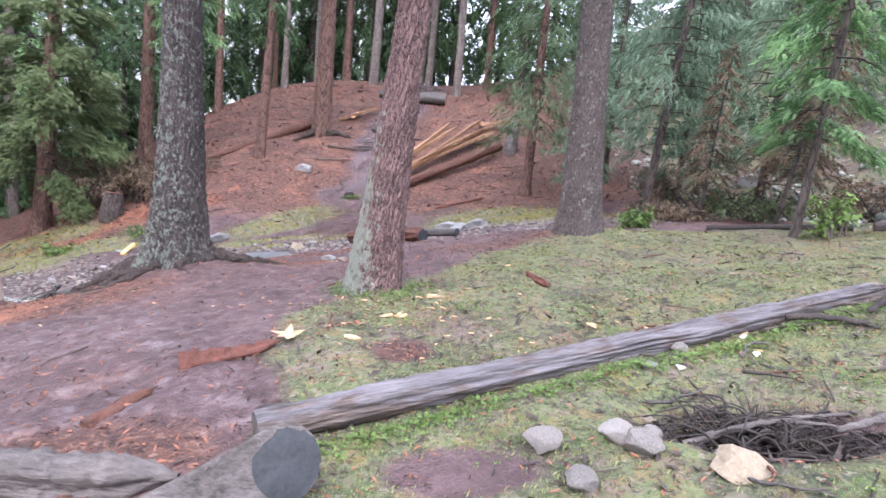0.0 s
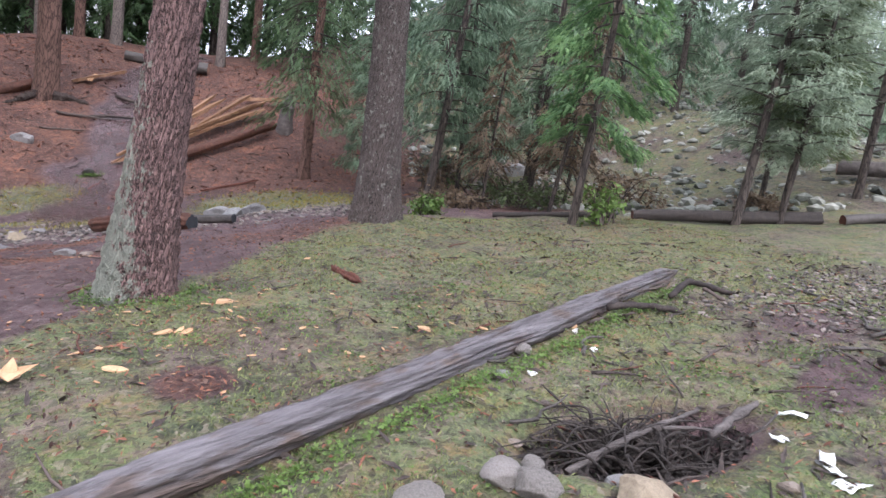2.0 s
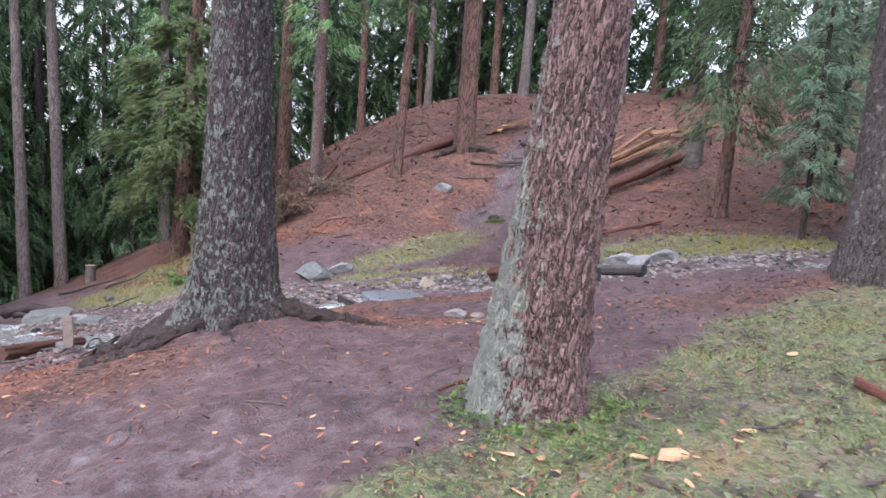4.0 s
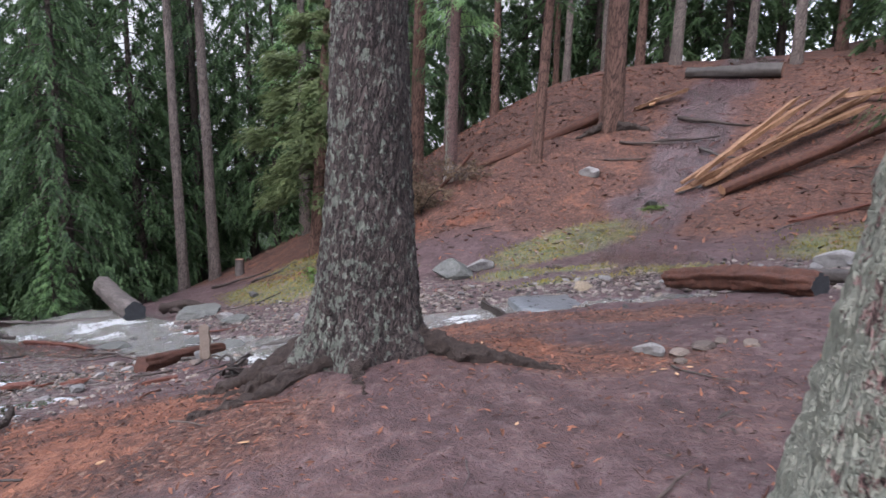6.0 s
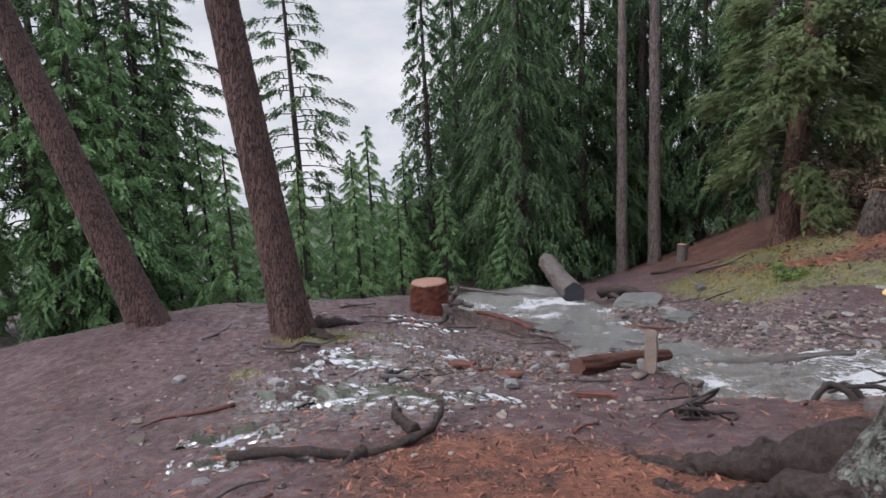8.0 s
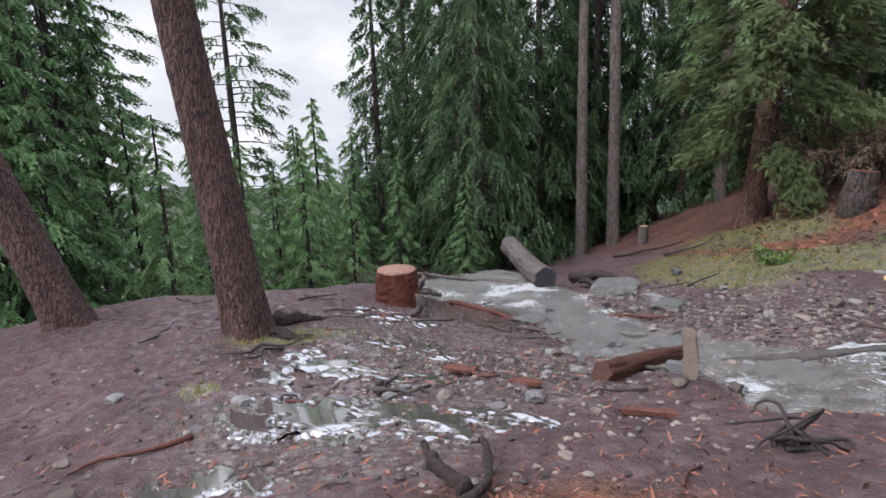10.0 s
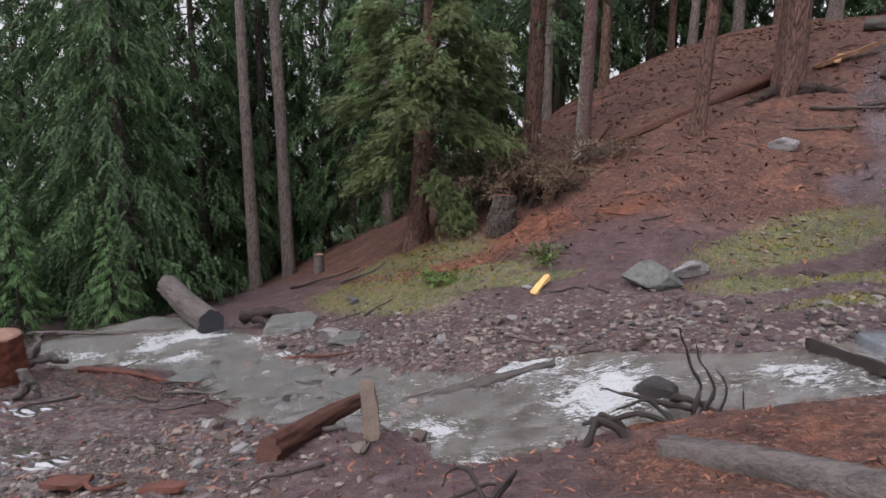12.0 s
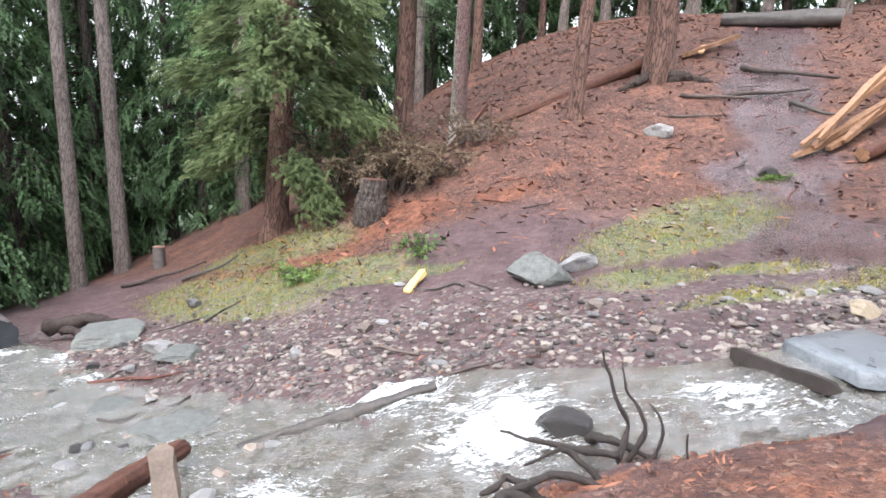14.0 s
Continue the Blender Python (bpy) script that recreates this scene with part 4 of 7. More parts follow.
# brighter, younger spruces
young = conifer(22, 9, 0.11, dict(h0=0.4, h1=9, reach=1.9, boughs=78, twigs=44, droop=0.55, rise=0.25, hang=1.1, tl=0.32, tw=0.055, pairs=3), SPRUCE_LIT, BARK_DARK,
                "young_spruce", "young bright green spruce below the rim", group="young spruces", at=stand(-25.6, 11.6))
young.scale = (0.8, 0.8, 0.75)
copies(young, [(-27.1, 13.5, 0.85), (-24.0, 9.7, 0.68), (-23.0, 13.6, 0.65), (-22.8, 7.4, 0.66), (-24.3, 3.4, 0.85), (-23.2, 4.6, 0.7), (-30.0, 12.0, 0.95), (-21.8, 1.6, 0.8), (-29.5, 15.0, 0.9),
               (-20.6, 14.8, .5), (-25.6, 6.4, 0.72), (-27.4, 9.0, .75), (-26.0, -1.0, .9), (-30.5, 8.2, 1.0), (-22.2, 11.6, .55), (-27.2, 4.9, 1.6), (-23.6, 2.3, 1.5), (-26.6, 2.6, 1.7), (-33, 11.5, 1.0), (-35, 15, 1.2), (-22.5, 1.2, 1.5), (-24, -1.5, 1.7), (-21, -3, 1.6), (-25.6, 3.9, 1.5), (-22.2, 3.6, 1.25), (-20.5, -1.0, 1.4), (-19.5, -5, 1.5), (-22.3, 2.6, 1.5), (-24.4, 5.6, .95), (-22.3, 8.4, .78), (-22.0, 10.1, .7), (-24.2, 7.5, .95), (-24.2, 10.6, .85), (-20.9, 6.2, .8)], turns)
# sparse tall firs on the valley side
sparse = conifer(23, 19, 0.2, dict(h0=5, h1=19, reach=3.0, boughs=70, twigs=40, droop=0.25, rise=0.1, hang=0.6, tl=0.45, tw=0.08, pairs=3, bare=0.2, taper=0.6), SPRUCE, BARK_DARK,
                 "sparse_fir", "tall dark fir with layered open branches against the sky", group="firs on the valley side", at=stand(-32.1, 10.0))
copies(sparse, [(-27.6, 2.9, 0.85), (-24.5, 1.0, 0.9), (-29.1, 0.6, 1.0), (-26.2, 4.0, 0.8), (-30.5, 4.6, 0.95), (-22.6, -0.5, 0.85), (-25.5, -3.5, 0.95), (-31, -2, 1.0), (-36.5, 1.0, 1.0)], turns)
# full forest spruces, on the hill and round about
wood_spruce = conifer(24, 16, 0.2, dict(h0=1.0, h1=16, reach=2.6, boughs=95, twigs=25, droop=0.6, rise=0.15, hang=1.1, tl=0.56, tw=0.1, pairs=3), SPRUCE, BARK_DARK,
                      "forest_spruce", "dense green forest spruce on the hillside", group="hillside spruces", at=stand(-18.3, 32.4))
# Three at negative y stand unseen behind the camera, added to shape the light.
copies(wood_spruce, [(-21, 33.2, 1.1), (-25.1, 32.8, 1.0), (-16.3, 34.5, 1.0), (-13.5, 36, 0.9), (-10, 40, 1), (-6.5, 41, 1), (-3, 42, 1.1), (0.8, 40, 1), (4.2, 37, 1), 
                     (2.2, 30.5, 0.8), 
                     (-19, 24.5, 0.5), (-20.5, 28, 0.9), (-27, 21, 1.1), (-26.5, 25, 1.1), (-22.5, 28.2, 1), (-29, 26.5, 1.1), (-31, 20.5, 1.1), (-28.5, 15.2, .9), (-33, 24, 1.2), (-20.6, 24.6, .8), (9, -9, 1), (-6, -11, 1), (-18, -7, 1), (-17.5, 38.5, 1), (-14, 40, 1), (-11.8, 38, 1), (-8.6, 37.5, .9), (-5.2, 38.2, 1), (-1.5, 37.5, 1), (2.4, 36, 1), (-12.5, 44, 1.2), (-8, 45, 1.2), (-3.5, 46, 1.2), (1.5, 45, 1.2), (-17, 29.5, .7), (6, 40, 1.1), (-15.2, 32.0, .85), (-12.0, 34.6, .85), (-9.4, 35.2, .9), (-6.2, 35.6, .9), (-3.7, 36.4, .9), (-13.8, 33.0, .8), (-16.6, 26.6, .55), (-19.0, 30.4, .9), (-37, 24, 1.2), (-21.5, 38, 1.2), (-38, 20.5, 1.1), (-24, 30.5, 1.1)], turns)

# Far spruces carry the mist before them in paled needles.
hazed_spruce = conifer(25, 17, 0.2, dict(h0=1.0, h1=17, reach=2.7, boughs=95, twigs=34, droop=0.55, rise=0.15, hang=0.9, tl=0.46, tw=0.075, pairs=3), SPRUCE_HAZED, BARK_DARK,
                      "slope_spruce", "spruce above the stony slope, haze put into its needle colour", group="spruces above the stony slope", at=stand(12.0, 29.5))
copies(hazed_spruce, [(17, 30.5, 1.0), (22.5, 29, 1.1), (27.5, 28, 1.1), (31, 22, 1.1), (26, 19, 0.9), (8.6, 27.5, 0.8), (14.5, 35, 1.1), (20.5, 37, 1.2), (27, 35, 1.2), (34, 29, 1.2), (25, 13.5, .8), (30, 15.5, 1.0), (10.2, 33, 1.0), (15.6, 20.5, .7), (18.6, 20.6, .8), (21.5, 21.5, .85), (18.5, 16.8, .6), (13.2, 22.5, .75), (20, 26, 1.0), (24.5, 24.5, 1.0), (16.4, 25.5, .9), (22.5, 16.2, .8), (5.6, 28.6, 0.9), (7.5, 34, 1.0), (23, 10, 0.8), (21, 4, 0.9)], turns)

# single trees of the hill and its foot
PINE_CROWN = dict(boughs=60, twigs=60, droop=0.35, rise=0.2, hang=0.5, tl=0.34, tw=0.13, pairs=5, taper=0.5, bare=0.35)
SLIM = dict(boughs=50, twigs=66, droop=0.4, rise=0.15, hang=0.8, tl=0.24, tw=0.04, pairs=4, jit=0.1)


def tall(name, x, y, label, r0, wood, lean=(0, 0), height=14.0, crown=None, needle=None, seg=40, rings=90, plate=10, depth=0.015, flare=0.3, seed=1.0, group=""):
    return tree(name, stand(x, y), label, trunk_mesh(height, r0, r0 * 0.45, lean, flare, 5, seg, rings, plate, depth, seed, mat=wood),
                crown_of(int(seed * 10), lean=lean, height=height, **crown) if crown else None, needle, BARK_DARK, group)


tall("hill_pine", -5.98, 24.35, "thick reddish pine on the needle-covered hillside beside a fallen log", 0.36, BARK_RED, (0.1, 0), 15, dict(h0=6.5, h1=15, reach=2.4, **SLIM), SPRUCE, seed=3.1)
tall("slim_pine", -7.66, 22.2, "slim dark red-brown pine standing at a fallen log", 0.17, BARK_RED, (0.5, 0.1), 12, dict(h0=4.6, h1=12, reach=1.7, **SLIM), SPRUCE, seed=4.4)
white_foot = tall("white_foot_pine", -10.35, 21.7, "pine with pinkish trunk and pale worn foot", 0.19, BARK_SPLIT, (0.15, 0.1), 13, dict(h0=4.6, h1=13, reach=1.9, **SLIM), SPRUCE_LIT, seed=5.2)
part("worn_foot", trunk_mesh(0.5, 0.2, 0.185, (0.006, 0.004), 0.3, 5, 40, 30, 10, 0.015, 5.2, mat=plain("bare_pale_wood", (0.16, 0.135, 0.125), (0.46, 0.41, 0.38), 11, 0.7, (1, 1, 0.4), 0.6, 0.012)), white_foot, "pale barkless foot of the trunk")
tall("red_pine", -14.4, 20.0, "red-brown pine with olive green foliage over a mossy slope", 0.3, BARK_RED, (0.9, 0.3), 13, dict(h0=1.6, h1=8.5, reach=2.5, **dict(PINE_CROWN, boughs=66, twigs=400, droop=0.5, rise=0.25, hang=0.25, tl=0.2, tw=0.055, pairs=4, taper=0.35, bare=0.3, clump=0.4, jit=0.11)), PINE_OLIVE, seed=6.3)
tall("dark_pine", -12.2, 22.6, "dark red-brown pine behind dead brush", 0.27, BARK_RED, (0.2, 0.2), 13, dict(h0=3.4, h1=13, reach=2.3, **SLIM), SPRUCE, seed=7.1)
tall("grey_trunk_tree", -18.6, 24.2, "greyish trunk behind the mossy slope", 0.26, BARK_THIN, (0, 0), 12, dict(h0=4, h1=12, reach=2.2, **SLIM), SPRUCE_LIT, seed=7.9)
tall("thin_tree", -20.4, 19.4, "tall slender bare grey-brown trunk at the edge of dark spruces", 0.2, BARK_THIN, (-0.4, 0.2), 17, dict(h0=11, h1=17, reach=1.5, **SLIM), SPRUCE, seed=8.3, group="slender bare trunks")
tall("thin_tree", -20.2, 20.7, "tall slender bare purplish-brown trunk at the edge of dark spruces", 0.22, BARK_THIN, (-0.5, 0.1), 18, dict(h0=11, h1=18, reach=1.6, **SLIM), SPRUCE, seed=9.3, group="slender bare trunks")
tall("brown_tree", -12.83, 6.68, "leaning brown-barked conifer on the muddy bank", 0.31, BARK_BROWN, (-0.72, -1.44), 14, dict(h0=6.5, h1=14, reach=2.4, **SLIM), SPRUCE, 110, 150, 17, 0.014, 0.28, 10.1)
tall("slanting_tree", -14.75, 4.35, "strongly slanting brown conifer at the rim of the bank", 0.32, BARK_BROWN, (-1.8, -3.8), 13, dict(h0=6.5, h1=13, reach=2.2, **SLIM), SPRUCE, 90, 120, 16, 0.014, 0.35, 11.4)
tall("young_red_spruce", 1.9, 19.6, "young spruce with thin red trunk and hanging dark foliage", 0.16, BARK_RED, (0.1, 0), 11, dict(h0=2.1, h1=11, reach=2.0, **dict(SLIM, boughs=75, twigs=110, droop=0.7, hang=1.0, tl=0.19, tw=0.03, jit=0.13)), SPRUCE_MID, seed=12.2)
for k, (x, y, r, h) in enumerate([(-12.6, 30.2, .2, 13), (-9.6, 31, .17, 13), (-8.3, 32.5, .2, 14), (-7.0, 33.5, .22, 14), (-5.2, 31.6, .24, 14), (-0.9, 30.2, .2, 13), (-10.9, 33.5, .15, 12), (-2.6, 34, .2, 13), (-14.6, 29.5, .18, 12), (0.6, 33, .22, 13)]):
    tall("crest_tree", x, y, "grey-brown conifer trunk on the crest of the hill", r, BARK_THIN if k % 3 else BARK_RED, (0.2 * math.sin(k * 2.0), 0), h,
         dict(h0=h * 0.38, h1=h, reach=1.9, **SLIM), SPRUCE, 20, 30, 9, 0.01, 0.25, 13.0 + k, "trees on the crest")
# young trees beside the clearing
tall("lime_spruce", 5.35, 9.95, "young spruce with bright lime-green hanging sprays", 0.075, BARK_DARK, (0.5, 0.1), 7.5,
     dict(h0=1.5, h1=7.6, reach=1.25, boughs=46, twigs=150, droop=0.55, rise=0.2, hang=0.7, tl=0.15, tw=0.035, pairs=4, taper=0.5, jit=0.1, clump=0.2), SPRUCE_LIT, 16, 30, 9, 0.006, 0.2, 14.1)
WISPY = dict(boughs=54, twigs=150, droop=0.25, rise=0.35, hang=0.3, tl=0.16, tw=0.02, pairs=5, taper=0.45, bare=0.2, jit=0.13)
tall("wispy_pine", 8.3, 9.35, "young pine with leaning stem and wispy grey-green needles", 0.085, BARK_DARK, (1.1, 0.3), 7, dict(h0=1.3, h1=7.2, reach=1.35, **WISPY), PINE, 16, 30, 9, 0.006, 0.2, 15.1, "young pines by the clearing")
tall("wispy_pine", 9.0, 9.05, "young pine with dark stem and wispy grey-green needles", 0.06, BARK_DARK, (0.5, 0), 6, dict(h0=1.2, h1=6.2, reach=1.15, **WISPY), PINE, 16, 30, 9, 0.006, 0.2, 16.1, "young pines by the clearing")
tall("wispy_pine", 9.6, 9.6, "young pine with thin stem and wispy olive needles", 0.05, BARK_DARK, (0.3, 0), 5, dict(h0=1.1, h1=5.2, reach=1.1, **WISPY), PINE_OLIVE, 16, 30, 9, 0.006, 0.2, 17.1, "young pines by the clearing")
tall("wispy_pine", 12.6, 10.4, "young pine with wispy grey-green needles on the stony slope", 0.09, BARK_DARK, (0.3, 0), 8, dict(h0=0.9, h1=8.2, reach=1.6, **WISPY), PINE, 16, 30, 9, 0.006, 0.2, 18.1, "young pines by the clearing")
# Needle colour holds haze here too, for the mist behind the clearing.
tall("dark_sapling", 6.9, 14.7, "dark half-dead spruce with brownish lower branches", 0.09, BARK_DARK, (0.4, 0), 9, dict(h0=1.4, h1=9, reach=1.6, **dict(SLIM, boughs=70, twigs=90, tl=0.2, tw=0.032)), SPRUCE_HAZED, 16, 30, 9, 0.006, 0.2, 19.1, "half-dead spruces")
tall("dark_sapling", 4.4, 15.2, "dark slanting spruce with hanging foliage", 0.11, BARK_DARK, (0.9, 0), 10, dict(h0=1.8, h1=10, reach=1.8, **dict(SLIM, boughs=75, twigs=90, tl=0.2, tw=0.032, hang=1.2)), SPRUCE_HAZED, 16, 30, 9, 0.006, 0.2, 20.1, "half-dead spruces")
tall("dark_sapling", 8.3, 17.6, "dark spruce with brown twigs behind the clearing", 0.12, BARK_DARK, (0.2, 0), 11, dict(h0=1.2, h1=11, reach=2.0, **dict(SLIM, boughs=80, twigs=90, tl=0.2, tw=0.032)), SPRUCE_HAZED, 16, 30, 9, 0.006, 0.2, 21.1, "half-dead spruces")
tall("dead_sapling", 6.2, 12.3, "thin dead sapling with brown needles", 0.05, BARK_DARK, (0.8, 0.1), 5, dict(h0=1.0, h1=5, reach=1.0, **dict(SLIM, twigs=20, tl=0.3)), DEAD_LEAF, 12, 24, 9, 0.004, 0.2, 22.1, "half-dead spruces")

sap = bpy.data.objects["dark_sapling"]
copies(sap, [(5.6, 16.3, 0.8), (7.2, 19.4, 1.0), (3.2, 17.4, 0.7), (4.6, 20.8, 1.0)], turns)
dead = bpy.data.objects["dead_sapling"]
copies(dead, [(7.3, 13.6, 1.0), (5.1, 13.4, 0.8)], turns)
pine = bpy.data.objects["wispy_pine.003"]
copies(pine, [(14.6, 13.2, 1.1), (11.2, 11.6, 0.75)], turns)

# ---- fallen wood ----


def log_thing(name, a, b, r0, r1, label, bark, end, group="", seg=28, n=60, rough=0.12, grain=7.0, seed=0.0, sag=0.0, category="log", ragged=0.0, cracks=0):
    """A felled stem from a to b with two end faces; ragged: length of a splintered tip at b; cracks: long splits."""
    a, b = np.array(a, float), np.array(b, float)
    e = thing(name, tuple(a), label, category, group)
    t = np.linspace(0, 1, n)
    line = np.outer(t, b - a)
    line[:, 2] -= sag * np.sin(np.pi * t)
    line[:, 2] += 0.15 * r0 * np.sin(5 * t + seed)
    way = (b - a) / np.linalg.norm(b - a)
    rr = np.interp(t, [0, 1], [r0, r1])
    if ragged:
        tail = np.clip((t * np.linalg.norm(b - a) - np.linalg.norm(b - a) + ragged) / ragged, 0, 1)
        rr = rr * (1 - 0.85 * tail)
    v, f = tube(line, rr, seg, 0, caps=False)
    out = v - np.repeat(line, seg, 0)
    along = v @ way
    q = np.stack([along * 1.2, (out @ np.cross(way, (0, 0, 1))) * 26 / max(r0, .1) * .12, out[:, 2] * 26 / max(r0, .1) * .12], 1)
    v = v + out * (rough * fbm(q + seed, 3) + 0.4 * rough * fbm(v * grain * 3 + seed, 2))[:, None]
    ang = np.tile(np.linspace(0, 2 * np.pi, seg, endpoint=False), n)
    for c in range(cracks):
        lo, hi = (c * 0.37) % 0.75, (c * 0.37) % 0.75 + 0.2 + 0.25 * ((c * 0.61) % 1)
        u = np.repeat(t, seg)
        at_ = 2.4 * c + seed + 0.25 * fbm(np.stack([u * 9 + c * 5, 0 * u, 0 * u], 1), 3)
        gap = np.abs((ang - at_ + np.pi) % (2 * np.pi) - np.pi)
        v = v - out * (0.3 * np.exp(-(gap / 0.07) ** 2) * smooth01(lo, lo + 0.06, u) * (1 - smooth01(hi - 0.06, hi, u)))[:, None]
    part("bark", mesh_of("bark", v, f, bark), e)
    for k, (c, s) in enumerate(((0, -1), (n - 1, 1))):
        if s > 0 and ragged:
            continue
        rim = v[c * seg:(c + 1) * seg]
        cen = rim.mean(0)
        ring = [cen + (rim - cen) * u + way * s * 0.006 * (1 - u) * 6 * (0.4 + 0.3 * fbm(rim * 20 + u * 9, 2))[:, None] * r0 for u in (1.0, 0.72, 0.4)]
        vv = np.vstack(ring + [cen[None]])
        ff = [(i * seg + j, i * seg + (j + 1) % seg, (i + 1) * seg + (j + 1) % seg, (i + 1) * seg + j) for i in range(2) for j in range(seg)]
        ff += [(2 * seg + j, 2 * seg + (j + 1) % seg, 3 * seg) for j in range(seg)]
        part("cut_end", mesh_of("cut_end", vv, [x[::-1] for x in ff] if s < 0 else ff, end), e)
    return e


def on(x, y, up=0.0):
    return (x, y, H(x, y) + up)


log_thing("fallen_log", (-1.0, 3.0, -0.1), (4.5, 6.28, 0.5), 0.095, 0.1, "long weathered grey log lying across the mossy clearing", WOOD_LOG, WOOD_GREY, seg=110, n=190, rough=0.16, seed=2, sag=-0.02, ragged=0.55, cracks=22)


def oblique_log():
    """A short log sawn slantwise; the black face looks up and outward."""
    e = thing("sawn_log", (-0.68, 2.48, 0.04), "sawn grey log with a blackened oblique round end", "log")
    n, seg = 26, 40
    a = np.linspace(0, 2 * np.pi, seg, endpoint=False)
    nrm = Vector((0.35, -0.8, 0.48)).normalized()
    s1 = np.array(nrm.cross(Vector((0, 0, 1))).normalized())
    s2 = np.cross(s1, np.array(nrm))
    face = 0.15 * (np.cos(a)[:, None] * s1 + 1.12 * np.sin(a)[:, None] * s2)
    far = np.array((-0.75, -0.55, -0.3)) + 0.16 * (np.cos(a)[:, None] * np.array((0.6, -0.8, 0)) + np.sin(a)[:, None] * np.array((0, -0.1, 1.0)))
    rows = np.array([face * (1 - t) + far * t for t in np.linspace(0, 1, n)])
    v = rows.reshape(-1, 3)
    mid = np.repeat(rows.mean(1), seg, 0)
    v = v + (v - mid) * (0.07 * fbm(v * 9, 3) * np.repeat(np.linspace(0, 1, n) > 0.01, seg))[:, None]
    f = [(i * seg + j, i * seg + (j + 1) % seg, (i + 1) * seg + (j + 1) % seg, (i + 1) * seg + j) for i in range(n - 1) for j in range(seg)]
    part("bark", mesh_of("bark", v, f, WOOD_GREY), e)
    k = np.array(nrm)
    vv = np.vstack([face * u + k * (0.012 * (1 - u ** 4) + 0.006 * fbm(face * u * 30, 2)[:, None]) for u in (1.0, 0.93, 0.6, 0.3)] + [k[None] * 0.012])
    ff = [(i * seg + j, i * seg + (j + 1) % seg, (i + 1) * seg + (j + 1) % seg, (i + 1) * seg + j) for i in range(3) for j in range(seg)] + [(3 * seg + j, 3 * seg + (j + 1) % seg, 4 * seg) for j in range(seg)]
    part("cut_end", mesh_of("cut_end", vv, ff, WOOD_DARK_END), e, "blackened sawn face")


oblique_log()
log_thing("rotten_log", on(-2.5, 2.72, 0.05), on(-1.25, 2.66, 0.06), 0.13, 0.11, "weathered grey splitting log among red crumbled wood", WOOD_GREY, WOOD_GREY, seg=36, n=70, rough=0.45, seed=8, ragged=0.35)
# No bore is cut: the end face is coloured dark like the shade inside.
log_thing("stream_log", (-15.3, 13.9, -3.22), (-19.0, 15.4, -3.3), 0.27, 0.27, "wet grey log hanging over the rim, its hollow end a dark flat face", WOOD_GREY, WOOD_DARK_END, seg=44, n=60, rough=0.14, seed=3)
log_thing("short_log", (-8.4, 9.25, H(-8.4, 9.25) + 0.1), (-8.85, 11.0, H(-8.6, 10.3) + 0.0), 0.105, 0.06, "short rust-brown log lying in the stream's edge", WOOD_RUST, STUMP_END, seg=30, n=60, rough=0.3, seed=4)
log_thing("sunken_log", (-8.75, 11.25, H(-9, 11.9) + 0.14), (-7.2, 12.2, H(-7.3, 12.4) + 0.1), 0.06, 0.06, "dark wet log across the stream", WOOD_WET, STUMP_END, seg=18, n=60, rough=0.5, seed=6)
log_thing("far_log", on(6.7, 10.15, 0.07), on(9.7, 8.85, 0.07), 0.1, 0.13, "dark fallen log behind the clearing with a red sawn end", WOOD_BLACK, WOOD_RED, seg=24, n=50, rough=0.14, seed=7)
log_thing("far_log", on(4.6, 11.6, 0.06), on(6.6, 10.5, 0.07), 0.05, 0.055, "thin dark fallen log behind the clearing", WOOD_BLACK, WOOD_RED, seg=18, n=40, rough=0.2, seed=17)
log_thing("far_log", on(13.6, 11.8, 0.35), on(15.4, 9.9, 0.2), 0.16, 0.2, "pale fallen log on the stony slope", WOOD_GREY, WOOD_PALE_END, seg=20, n=40, rough=0.14, seed=18)
log_thing("far_log", on(9.8, 8.5, 0.05), on(12.6, 7.6, 0.1), 0.09, 0.07, "mossy fallen log at the edge of the clearing", WOOD_WET, WOOD_RED, seg=18, n=40, rough=0.2, seed=19)
log_thing("hill_log", on(-9.6, 22.1, 0.1), on(-6.35, 24.75, 0.2), 0.11, 0.17, "brown fallen log lying along the hillside", WOOD_RUST, WOOD_PALE_END, seg=22, n=50, rough=0.16, seed=9)
log_thing("crest_log", on(-4.4, 28.9, 0.2), on(-1.3, 28.4, 0.2), 0.2, 0.24, "dark fallen log across the path on the crest", WOOD_WET, WOOD_PALE_END, seg=20, n=40, rough=0.14, seed=10)
log_thing("bridge_log", (-2.35, 12.75, H(-2.3, 13.3) + 0.22), (-0.75, 11.5, H(-0.75, 11.5) + 0.1), 0.12, 0.13, "red-brown log laid over the narrow stream", WOOD_RUST, WOOD_DARK_END, seg=36, n=70, rough=0.35, seed=11)
log_thing("bridge_log", (-1.9, 13.2, H(-1.9, 13.5) + 0.18), (-0.1, 12.1, H(-0.1, 12.0) + 0.1), 0.07, 0.08, "thin dark log laid over the narrow stream", WOOD_WET, WOOD_DARK_END, seg=18, n=30, rough=0.2, seed=12)
log_thing("buried_log", on(-5.6, 10.0, 0.0), on(-4.5, 9.35, 0.02), 0.09, 0.12, "flat grey half-buried log on red needles", WOOD_GREY, WOOD_GREY, seg=22, n=40, rough=0.25, seed=13)
POOL = float(near_stream(np.array([-4.2]), np.array([12.4]))[2][0])


